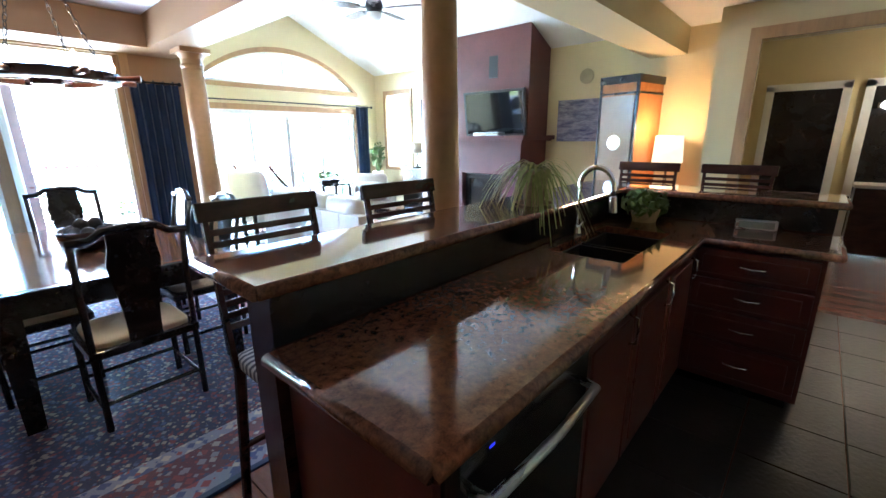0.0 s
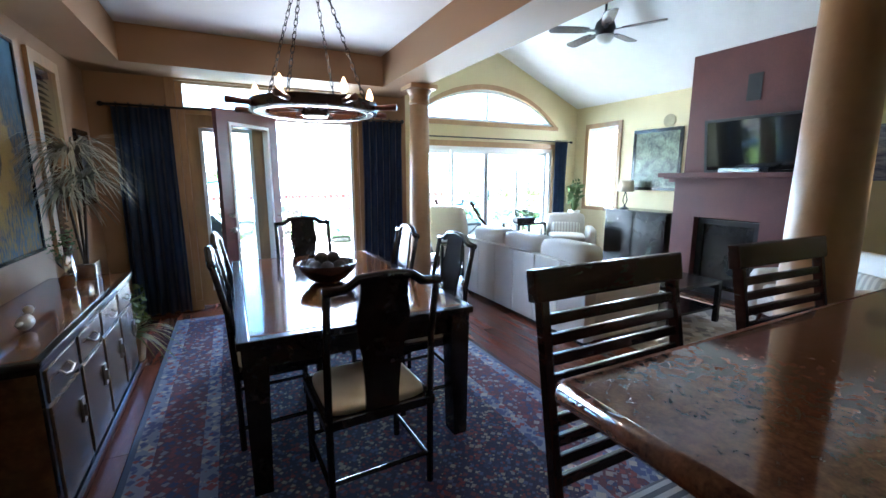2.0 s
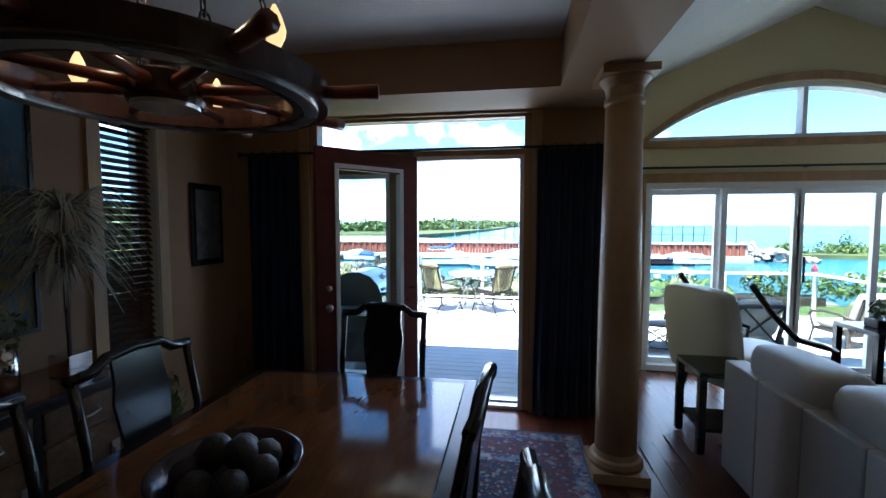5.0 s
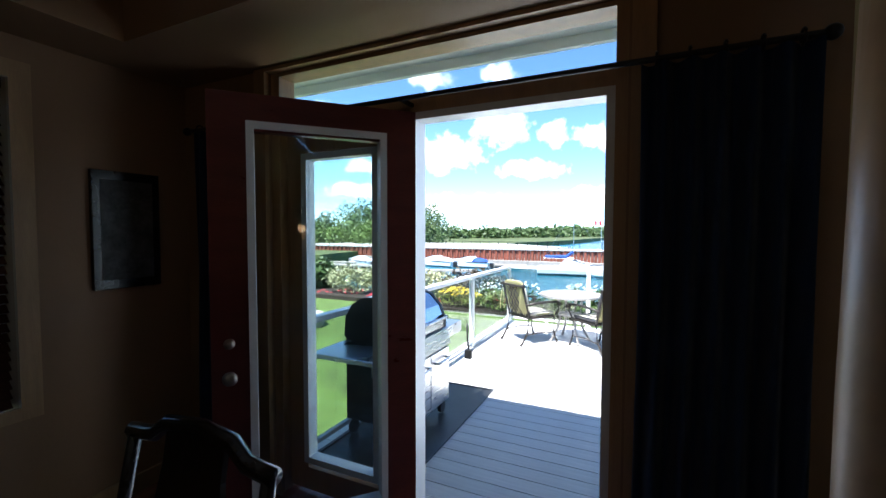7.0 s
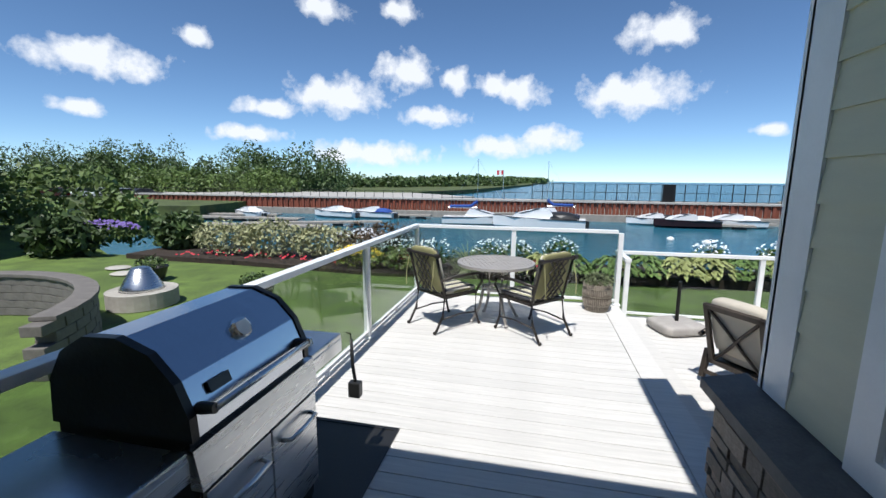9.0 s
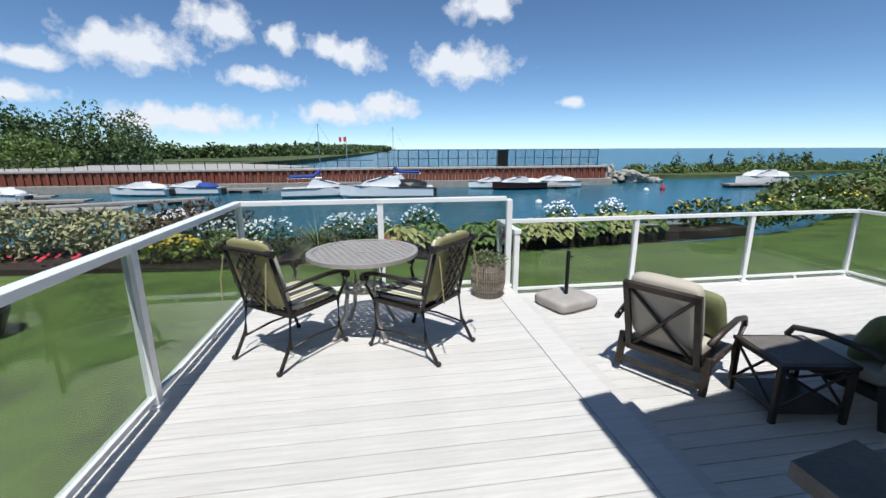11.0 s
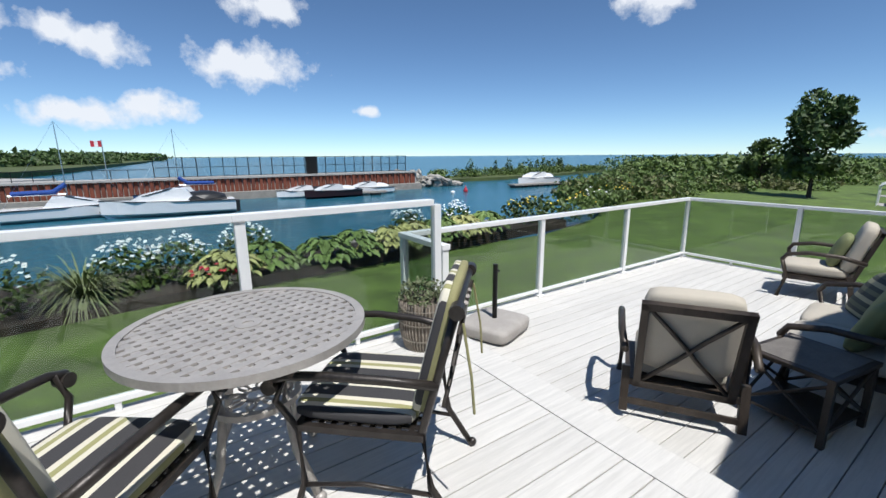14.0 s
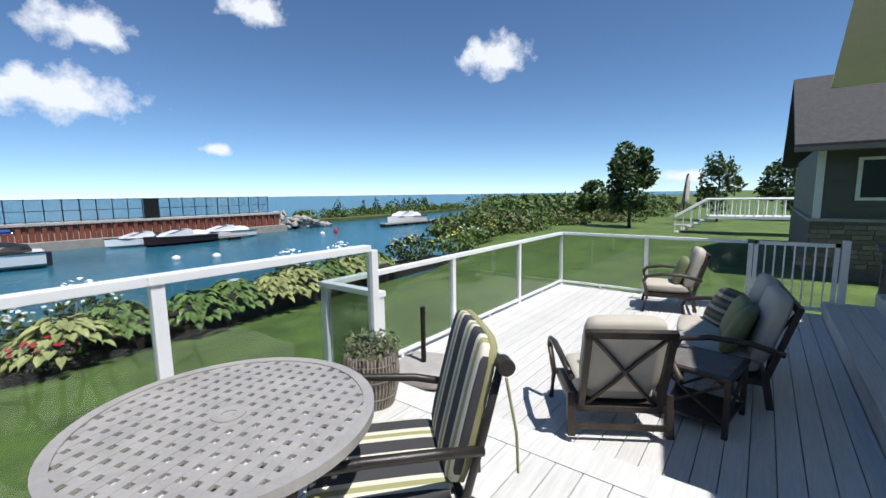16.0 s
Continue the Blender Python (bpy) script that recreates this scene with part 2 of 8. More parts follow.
def lathe(bm, prof, n=24, at=(0, 0, 0)):
    """A turned body from (radius, height) pairs."""
    rings = []
    for r, z in prof:
        rings.append([bm.verts.new((at[0] + max(r, 1e-4) * math.cos(2 * math.pi * k / n), at[1] + max(r, 1e-4) * math.sin(2 * math.pi * k / n), at[2] + z)) for k in range(n)])
    for a, b in zip(rings, rings[1:]):
        for k in range(n):
            bm.faces.new((a[k], a[(k + 1) % n], b[(k + 1) % n], b[k]))
    bm.faces.new(rings[0][::-1])
    bm.faces.new(rings[-1])
    return bm


def prism(bm, pts, axis, a, b):
    """A flat outline pushed along an axis from a to b. pts: pairs in the two other axes, in order."""
    def v(p, t):
        return {"x": (t, p[0], p[1]), "y": (p[0], t, p[1]), "z": (p[0], p[1], t)}[axis]
    lo, hi = [bm.verts.new(v(p, a)) for p in pts], [bm.verts.new(v(p, b)) for p in pts]
    bm.faces.new(lo[::-1])
    bm.faces.new(hi)
    for k in range(len(pts)):
        j = (k + 1) % len(pts)
        bm.faces.new((lo[k], lo[j], hi[j], hi[k]))
    bmesh.ops.recalc_face_normals(bm, faces=bm.faces[:])
    return bm


def blob(bm, c, r, sub=2, rough=0.15, seed=0.0):
    """A lumpy rounded mass."""
    g = bmesh.ops.create_icosphere(bm, subdivisions=sub, radius=1.0)
    for v in g["verts"]:
        k = 1 + rough * noise.noise(v.co * 1.7 + Vector((seed, seed * 0.7, 3)))
        v.co = Vector((c[0] + v.co.x * r[0] * k, c[1] + v.co.y * r[1] * k, c[2] + v.co.z * r[2] * k))
    return bm


def cushion(bm, x0, y0, z0, x1, y1, z1, m=None, puff=0.35, n=6):
    """A soft rounded box."""
    g = bmesh.ops.create_cube(bm, size=2.0)
    es = list({e for v in g["verts"] for e in v.link_edges})
    bmesh.ops.subdivide_edges(bm, edges=es, cuts=n, use_grid_fill=True)
    vs = bm.verts[:]
    c = Vector(((x0 + x1) / 2, (y0 + y1) / 2, (z0 + z1) / 2))
    s = Vector((abs(x1 - x0) / 2, abs(y1 - y0) / 2, abs(z1 - z0) / 2))
    for v in vs:
        p = v.co.copy()
        k = (abs(p.x) ** 6 + abs(p.y) ** 6 + abs(p.z) ** 6) ** (1 / 6)
        p = p.lerp(p / k, 0.8)
        edge = max(abs(p.x), abs(p.y), abs(p.z))
        thin = min(range(3), key=lambda i: s[i])
        oth = [i for i in range(3) if i != thin]
        p[thin] *= 1 - puff * 0.5 * (p[oth[0]] ** 4 + p[oth[1]] ** 4)
        q = c + Vector((p.x * s.x, p.y * s.y, p.z * s.z))
        v.co = m @ q if m is not None else q
    return bm

# ---------- the house: floors, walls, ceilings ----------
S = "structure"
D, L, G, LAKE = -0.13, -0.50, -0.95, -3.0     # upper deck, lower deck, lawn, lake levels


def struct(name, bm, material, label, smooth=False):
    return tagged(part(name, bm, material, None, "", smooth), label, name.split("_")[0], "", S)


# floor slab under the whole house
struct("floor", B(-3.0, -3.0, -0.25, 9.75, 7.50, -0.012), M_FLOOR, "dark cherry plank floor of the open rooms")
struct("floor_living", bx(bmesh.new(), 3.66, 7.50, -0.25, 8.15, 8.63, -0.012), M_FLOOR, "dark cherry plank floor before the sliding doors")
# dining room, outer walls
struct("wall_west", B(0.56, 6.43, 0, 0.74, 7.5, 2.9), M_TAN, "tan painted wall beside the small picture")
w = bmesh.new()
for b in ((0.56, -3.0, 0, 0.74, 6.03, 2.9), (0.56, 6.03, 0, 0.74, 6.43, 0.62), (0.56, 6.03, 2.24, 0.74, 6.43, 2.9)):
    bx(w, *b)
struct("wall_west_long", w, M_TAN, "tan painted dining wall with a window opening")
w = bmesh.new()
for b in ((0.74, 7.26, 0, 1.46, 7.39, 2.9), (3.30, 7.26, 0, 3.93, 7.39, 2.9), (1.46, 7.26, 2.38, 3.30, 7.39, 2.9)):
    bx(w, *b)
struct("wall_north", w, M_TAN, "tan painted wall around the patio door")
# living room
w = bmesh.new()
bx(w, 3.93, 7.26, 0, 4.08, 8.63, 2.66)
struct("wall_living_west", w, M_YEL, "cream painted side wall of the living room")
RIDGE_X, RIDGE_Z, SL = 5.95, 3.56, 0.43


def roof_z(x):
    return RIDGE_Z - SL * abs(x - RIDGE_X)


def arch_pts(x0, x1, zb, zt, n=20):
    """Points of a low arch from right to left."""
    cx, hw, h = (x0 + x1) / 2, (x1 - x0) / 2, zt - zb
    r = (hw * hw + h * h) / (2 * h)
    a = math.asin(hw / r)
    return [(cx + r * math.sin(a - 2 * a * k / n), zt - r + r * math.cos(a - 2 * a * k / n)) for k in range(n + 1)]


AX0, AX1 = 4.50, 7.37
w = bmesh.new()
bx(w, 4.08, 8.43, 0, AX0, 8.63, 2.34)
bx(w, AX1, 8.43, 0, 8.15, 8.63, 2.34)
bx(w, AX0, 8.43, 1.93, AX1, 8.63, 2.34)
arc = arch_pts(AX0, AX1, 2.34, 2.88)
for (xa, za), (xb, zb) in zip(arc, arc[1:]):
    prism(w, [(xa, za), (xa, roof_z(xa)), (xb, roof_z(xb)), (xb, zb)], "y", 8.43, 8.63)
prism(w, [(3.66, 2.34), (AX0, 2.34), (AX0, roof_z(AX0)), (3.66, roof_z(3.66))], "y", 8.43, 8.63)
prism(w, [(AX1, 2.34), (8.15, 2.34), (8.15, roof_z(8.15)), (AX1, roof_z(AX1))], "y", 8.43, 8.63)
struct("wall_gable", w, M_YEL, "cream gable wall with an arched opening over sliding doors")
w = bmesh.new()
for b in ((7.95, 2.3, 0, 8.15, 7.40, 2.72), (7.95, 8.10, 0, 8.15, 8.43, 2.72), (7.95, 7.40, 0, 8.15, 8.10, 0.86), (7.95, 7.40, 2.34, 8.15, 8.10, 2.72)):
    bx(w, *b)
struct("wall_east", w, M_YEL, "cream painted wall behind the fireplace")
# kitchen side: a wall across with a wide cased opening to the hall
w = bmesh.new()
for b in ((7.30, 2.05, 0, 7.95, 2.20, 2.9),):
    bx(w, *b)
struct("wall_lamp_nook", w, M_YEL, "cream painted wall return beside the lamp")
w = bmesh.new()
for b in ((7.30, 1.92, 0, 7.42, 2.05, 2.9), (7.30, -0.4, 2.35, 7.42, 1.92, 2.9), (7.30, -3.0, 0, 7.42, -0.4, 2.9)):
    bx(w, *b)
struct("wall_hall", w, M_YEL, "cream wall with a wide cased opening to the hall")
struct("wall_hall_back", B(9.6, -3.0, 0, 9.75, 2.3, 2.9), M_YEL, "cream hall wall behind the doors")
struct("wall_hall_side", B(7.42, 2.08, 0, 9.6, 2.20, 2.9), M_YEL, "cream side wall of the hall")
struct("wall_south", B(-3.0, -3.2, 0, 9.75, -3.0, 2.9), M_YEL, "cream painted kitchen wall")
struct("wall_kitchen_west", B(-3.2, -3.2, 0, -3.0, 0.5, 2.9), M_YEL, "cream painted kitchen end wall")
struct("wall_kitchen_return", B(-3.2, 0.5, 0, 0.56, 0.68, 2.9), M_YEL, "cream painted kitchen wall return")
# ceilings
struct("ceiling_kitchen", B(-3.2, -3.2, 2.70, 9.75, 2.62, 2.9), M_CEIL, "white kitchen ceiling")
struct("ceiling_tray", B(1.10, 3.2, 2.72, 3.48, 6.77, 2.9), M_CEIL, "white textured tray ceiling over the dining table")
struct("ceiling_soffit_west", B(0.74, 2.62, 2.40, 1.12, 7.3, 2.71), M_TAN, "tan dropped soffit along the dining wall")
struct("ceiling_soffit_north", B(1.12, 6.72, 2.40, 3.46, 7.3, 2.71), M_TAN, "tan dropped soffit over the patio door")
struct("ceiling_soffit_south", B(1.12, 2.62, 2.40, 3.46, 3.25, 2.71), M_TAN, "tan dropped soffit at the kitchen end")
struct("beam_dining", B(3.46, 2.62, 2.40, 3.86, 7.3, 2.95), M_TAN, "tan painted beam over the columns")
struct("beam_kitchen", B(3.86, 2.62, 2.40, 7.95, 3.05, 2.95), M_YEL, "cream painted beam between kitchen and living room")
for nm, xa, xb in (("ceiling_vault_west", 3.60, RIDGE_X), ("ceiling_vault_east", RIDGE_X, 8.15)):
    w = bmesh.new()
    prism(w, [(xa, roof_z(xa)), (xb, roof_z(xb)), (xb, roof_z(xb) + 0.12), (xa, roof_z(xa) + 0.12)], "y", 3.05, 8.43)
    struct(nm, w, M_CEIL, "white sloping side of the vaulted ceiling")
w = bmesh.new()
prism(w, [(3.86, 2.9), (8.15, 2.9), (8.15, roof_z(8.15)), (RIDGE_X, RIDGE_Z + 0.1), (3.86, roof_z(3.86))], "y", 2.75, 2.95)
struct("wall_vault_south", w, M_YEL, "cream gable wall over the kitchen beam")
struct("roof_dining", B(-3.2, -3.2, 2.96, 3.6, 7.5, 3.05), M_SHINGLE, "flat roof deck over kitchen and dining room")
# tile floor in the kitchen is laid at the end of the file

# outdoors: exterior faces, roofs
w = bmesh.new()
bx(w, 0.40, 7.394, -0.3, 1.46, 7.41, 2.62)
bx(w, 3.32, 7.394, -0.3, 3.90, 7.41, 2.62)
bx(w, 1.46, 7.394, 2.40, 3.32, 7.41, 2.62)
struct("cladding_north", w, M_SIDING, "cream clad outer wall by the patio door")
struct("wall_corner_pier", B(3.93, 8.635, -0.5, 4.44, 9.28, 2.86), M_SIDING, "cream corner pier of the living room wall")
w = bmesh.new()
z = 0.55
while z < 2.6:
    for ya, yb in (((7.49, 9.10),) if z > 2.28 else ((7.49, 7.78), (8.72, 9.10))):
        prism(w, [(3.929, z), (3.908, z), (3.920, z + 0.175), (3.929, z + 0.175)], "y", ya, yb)
    z += 0.175
struct("siding_side", w, M_SIDING, "cream lap siding on the side of the living room")
sw = thing("window_5", (0, 0, 0), label="white-cased side window beside the corner board", category="window", kind=S)
w = bmesh.new()
for b in ((7.78, 0.55, 7.90, 2.28), (8.60, 0.55, 8.72, 2.28), (7.90, 2.16, 8.60, 2.28), (7.90, 0.55, 8.60, 0.66)):
    bx(w, 3.885, b[0], b[1], 3.928, b[2], b[3])
part("casing", w, M_WHITE, sw)
w = bmesh.new()
for b in ((7.90, 0.66, 7.95, 2.16), (8.55, 0.66, 8.60, 2.16), (7.95, 2.11, 8.55, 2.16), (7.95, 0.66, 8.55, 0.71)):
    bx(w, 3.905, b[0], b[1], 3.928, b[2], b[3])
part("sash", w, M_WHITE, sw)
part("pane", B(3.915, 7.95, 0.71, 3.926, 8.55, 2.11), mat("dark_pane_glass", (0.03, 0.04, 0.045), 0.05, var=0.02, bump=0), sw)
w = bmesh.new()
z = 0.62
while z < 2.2:
    prism(w, [(8.634, z), (8.66, z), (8.645, z + 0.175), (8.634, z + 0.175)], "x", 4.445, AX0 - 0.08)
    prism(w, [(8.634, z), (8.66, z), (8.645, z + 0.175), (8.634, z + 0.175)], "x", AX1 + 0.08, 9.70)
    z += 0.175
struct("siding_gable", w, M_SIDING, "cream lap siding beside the sliding doors")
struct("corner_board", bx(B(3.905, 9.10, 0.55, 3.93, 9.30, 2.72), 3.905, 9.282, 0.55, 4.08, 9.325, 2.72), M_WHITE, "white corner board on the siding")
struct("wall_bay_join", B(8.15, 8.43, -0.5, 9.75, 8.63, 2.9), M_SIDING, "cream outer wall between living room and bay")
w = bmesh.new()
bx(w, 9.75, 5.0, 0.56, 10.25, 9.28, 2.75)
struct("wall_bay", w, M_SIDING, "cream sided bay of the same house")
struct("bay_corner_board", bx(B(9.70, 9.15, 0.56, 9.75, 9.33, 2.75), 9.70, 9.28, 0.56, 9.90, 9.33, 2.75), M_WHITE, "white corner board on the bay")
# living-room roof with deep gable overhang, and bay roof
for nm, xa, xb in (("roof_living_west", 3.50, RIDGE_X), ("roof_living_east", RIDGE_X, 8.7)):
    w = bmesh.new()
    za, zb = roof_z(xa) + 0.18, roof_z(xb) + 0.18
    prism(w, [(xa, za), (xb, zb), (xb, zb + 0.14), (xa, za + 0.14)], "y", 2.9, 9.40)
    struct(nm, w, M_SHINGLE, "dark shingled slope of the living room roof")
w = bmesh.new()
prism(w, [(10.45, 2.72), (8.75, 3.50), (8.75, 3.64), (10.45, 2.86)], "y", 5.0, 10.0)
struct("roof_bay", w, M_SHINGLE, "dark shingled roof slope over the bay")
struct("bay_soffit", prism(bmesh.new(), [(10.45, 2.70), (8.75, 3.48), (8.75, 3.499), (10.45, 2.719)], "y", 9.28, 10.02), M_SIDING, "cream soffit under the bay overhang")
struct("bay_gable", prism(bmesh.new(), [(9.76, 2.75), (10.24, 2.75), (9.76, 3.0)], "y", 9.10, 9.27), M_SIDING, "cream gable of the bay")
struct("eave_north", bx(B(0.2, 7.50, 2.62, 3.64, 8.05, 2.70), 0.2, 8.05, 2.56, 3.64, 8.09, 2.74), M_WHITE, "white soffit and fascia over the patio door")
# stone base of the house
STONE_BASES = [(3.78, 7.50, 3.91, 9.43, "x"), (3.91, 9.31, 4.50, 9.43, "y"), (7.55, 8.66, 9.60, 8.78, "y"), (9.58, 8.9, 9.72, 9.42, "x")]
CAP = [0.44, 0.44, 0.42, 0.42]
for k, (xa, ya, xb, yb, ax) in enumerate(STONE_BASES):
    w = B(xa + 0.02, ya + 0.02, -0.9, xb - 0.02, yb - 0.02, CAP[k])
    if k == 0:
        w = B(3.82, 7.50, -0.9, 3.925, 9.39, CAP[k])
    o = struct("stone_base_%d" % (k + 1), w, M_GREYST, "mortar core of the ledge stone base")
    cap = bmesh.new()
    if ax == "x":
        prism(cap, [(xa - 0.06, CAP[k]), (xb + 0.02, CAP[k]), (xb + 0.02, CAP[k] + 0.10), (xa - 0.06, CAP[k] + 0.055)], "y", ya, yb + 0.05)
    else:
        prism(cap, [(yb + 0.05, CAP[k]), (ya - 0.02, CAP[k]), (ya - 0.02, CAP[k] + 0.10), (yb + 0.05, CAP[k] + 0.055)], "x", xa, xb)
    struct("stone_cap_%d" % (k + 1), cap, M_GREYST, "sloping grey stone cap on the base wall")

# ---------- ground, water, distance ----------
land = bmesh.new()
# lawn sheet with the bank falling to the lake
XS = [-1500, -300, -80, -40, -26, -18, -12, -8, -4, 0, 4, 8, 12, 16, 20, 26, 32, 38, 46, 60, 90, 300, 1500]


def shore(x):
    """y of the water's edge near the garden."""
    if x < -14:
        return 20.5 + (-14 - x) * 0.75 if x > -45 else 43.5
    if x > 14:
        return min(20.5 + (x - 14) * 0.55, 42.0)
    return 20.5


rows_ = []
for x in XS:
    s_ = shore(x)
    far = 0.35 if x > 24 else (0.6 if x < -16 else 0.0)
    rows_.append([land.verts.new((x, y, zz)) for y, zz in ((-1500, G), (-60, G), (6.0, G), (12.0, G), (s_ - 3.2, G - 0.05 + far), (s_ - 1.5, G - 0.25 + far), (s_, LAKE - 0.2), (s_ + 3, LAKE - 1.5), (s_ + 60, LAKE - 3), (1500, LAKE - 3))])
for a, b in zip(rows_, rows_[1:]):
    for k in range(len(a) - 1):
        land.faces.new((a[k], b[k], b[k + 1], a[k + 1]))
bmesh.ops.recalc_face_normals(land, faces=land.faces[:])
struct("ground", land, M_GRASS, "mown green lawn falling to the harbour bank")
M_WATER = bpy.data.materials.new("harbour_water")
M_WATER.use_nodes = True
wn_, wl_ = M_WATER.node_tree.nodes, M_WATER.node_tree.links
wb_ = wn_["Principled BSDF"]
wb_.inputs["Base Color"].default_value = (0.022, 0.10, 0.15, 1)
wb_.inputs["Roughness"].default_value = 0.22
wb_.inputs["Specular IOR Level"].default_value = 0.3
wb_.inputs["IOR"].default_value = 1.33
tc_, n1_, bp_ = wn_.new("ShaderNodeTexCoord"), wn_.new("ShaderNodeTexNoise"), wn_.new("ShaderNodeBump")
n1_.inputs["Scale"].default_value, n1_.inputs["Detail"].default_value = 1.6, 6
wl_.new(tc_.outputs["Object"], n1_.inputs["Vector"])
bp_.inputs["Strength"].default_value, bp_.inputs["Distance"].default_value = 0.5, 0.12
wl_.new(n1_.outputs["Fac"], bp_.inputs["Height"])
wl_.new(bp_.outputs[0], wb_.inputs["Normal"])
n2_, cr_ = wn_.new("ShaderNodeTexNoise"), wn_.new("ShaderNodeMix")
n2_.inputs["Scale"].default_value = 0.05
cr_.data_type = "RGBA"
cr_.inputs["A"].default_value, cr_.inputs["B"].default_value = (0.016, 0.095, 0.145, 1), (0.03, 0.135, 0.185, 1)
wl_.new(tc_.outputs["Object"], n2_.inputs["Vector"])
wl_.new(n2_.outputs["Fac"], cr_.inputs["Factor"])
wl_.new(cr_.outputs["Result"], wb_.inputs["Base Color"])
w = bmesh.new()
vs = [w.verts.new(p) for p in ((-4000, 19, LAKE), (4000, 19, LAKE), (4000, 4500, LAKE), (-4000, 4500, LAKE))]
w.faces.new(vs)
struct("water", w, M_WATER, "blue-green rippled harbour and lake water")

# sea wall across the harbour
w = bmesh.new()
bx(w, -60, 58.3, LAKE - 1, 31, 59.2, -0.90)
o = struct("sea_wall", w, M_CONC, "concrete core of the harbour sea wall")
pile = bmesh.new()
x = -58.0
while x < 30.6:
    bx(pile, x, 58.08, LAKE - 0.6, x + 0.32, 58.3, -0.93)
    bx(pile, x + 0.40, 58.2, LAKE - 0.6, x + 0.70, 58.3, -0.93)
    x += 0.8
tagged(part("sheet_piling", pile, M_RUST, o, "rust-red corrugated sheet piling"), kind="stuff")
part("coping", B(-60, 58.0, -0.93, 31.05, 59.25, -0.75), M_CONC, o, "pale concrete coping")
part("walkway", B(-60, 57.0, LAKE - 0.3, 31, 58.0, LAKE + 0.75), M_DOCK, o, "grey timber walkway at the water")
w = bmesh.new()
bx(w, -70, 59.2, LAKE - 1, 31, 63.5, -0.85)
struct("breakwater", w, M_CONC, "pale gravel top of the breakwater")

# ---------- rooms: built-in parts ----------


def frame_bars(bm, x0, z0, x1, z1, t, y0, y1):
    """A rectangular frame in the x-z plane."""
    bx(bm, x0, y0, z0, x0 + t, y1, z1)
    bx(bm, x1 - t, y0, z0, x1, y1, z1)
    bx(bm, x0 + t, y0, z0, x1 - t, y1, z0 + t)
    bx(bm, x0 + t, y0, z1 - t, x1 - t, y1, z1)
    return bm


def pane(bm, parent, name="pane", material=None):
    o = part(name, bm, material or M_GLASS, parent)
    o.visible_shadow = False
    return o


# patio door set: sidelight, transom, open leaf
d = thing("door_1", (0, 0, 0), label="oak patio door set with sidelight and transom", category="door", kind=S)
part("door_frame", bx(bx(bx(bx(B(1.46, 7.28, 0, 1.52, 7.395, 2.38), 2.26, 7.31, 0.02, 2.34, 7.395, 2.10), 3.255, 7.28, 0, 3.31, 7.395, 2.38), 1.52, 7.31, 2.07, 3.255, 7.395, 2.14), 1.52, 7.28, 2.36, 3.255, 7.395, 2.38), M_TRIM, d, "oak door frame")
part("casing", bx(bx(B(1.38, 7.232, 0, 1.46, 7.26, 2.43), 3.31, 7.232, 0, 3.39, 7.26, 2.43), 1.46, 7.232, 2.38, 3.31, 7.26, 2.43), M_TRIM, d)
part("sidelight_panel", frame_bars(bmesh.new(), 1.52, 0.02, 2.26, 2.07, 0.13, 7.335, 7.385), M_TRIM, d)
part("sidelight_moulding", frame_bars(bmesh.new(), 1.63, 0.18, 2.14, 1.935, 0.035, 7.325, 7.393), M_WHITE, d, "white glazing moulding")
pane(B(1.66, 7.358, 0.21, 2.11, 7.364, 1.905), d)
part("weather_strip", frame_bars(bmesh.new(), 2.34, -0.02, 3.255, 2.07, 0.034, 7.30, 7.40), M_WHITE, d, "white door jamb lining")
part("threshold", bx(B(2.33, 7.30, -0.01, 3.26, 7.50, 0.018, 0.004), 2.33, 7.38, 0.018, 3.26, 7.42, 0.03), M_STEEL, d, "grooved aluminium threshold")
pane(B(1.52, 7.36, 2.14, 3.255, 7.366, 2.36), d)
leaf = thing("door_leaf", (2.375, 7.285, 0), rz=math.degrees(math.atan2(-0.74, -0.67)), label="mahogany glazed patio door standing open", category="door", kind=S)
part("leaf_frame", bx(frame_bars(bmesh.new(), 0.0, 0.03, 0.86, 2.06, 0.15, -0.022, 0.022), 0.15, -0.02, 0.18, 0.71, 0.02, 0.24), M_MAHOG, leaf)
part("glazing_moulding", frame_bars(bmesh.new(), 0.14, 0.23, 0.72, 1.95, 0.03, -0.032, 0.032), M_WHITE, leaf, "white glazing moulding")
pane(B(0.165, -0.003, 0.255, 0.695, 0.003, 1.925), leaf)
for zz, r in ((0.92, 0.03), (1.06, 0.022)):
    k = bmesh.new()
    rod(k, (0.79, -0.055, zz), (0.79, 0.055, zz), 0.012)
    blob(k, (0.79, -0.065, zz), (r, 0.02, r), 2, 0)
    blob(k, (0.79, 0.065, zz), (r, 0.02, r), 2, 0)
    part("door_knob", k, M_BRASS, leaf, "pewter knob", True)

# sliding doors under the arch
sl = thing("window_1", (0, 0, 0), label="white four-panel sliding glass doors", category="window", kind=S)
part("window_frame", frame_bars(bmesh.new(), AX0, 0.0, AX1, 1.93, 0.06, 8.44, 8.60), M_WHITE, sl)
pw = (AX1 - AX0 - 0.12) / 4
for k in range(4):
    xa = AX0 + 0.06 + k * pw
    yy = 8.50 if k in (1, 2) else 8.55
    part("sash", frame_bars(bmesh.new(), xa - 0.01, 0.06, xa + pw + 0.01, 1.87, 0.055, yy - 0.02, yy + 0.02), M_WHITE, sl)
    pane(B(xa + 0.045, yy - 0.003, 0.115, xa + pw - 0.045, yy + 0.003, 1.815), sl)
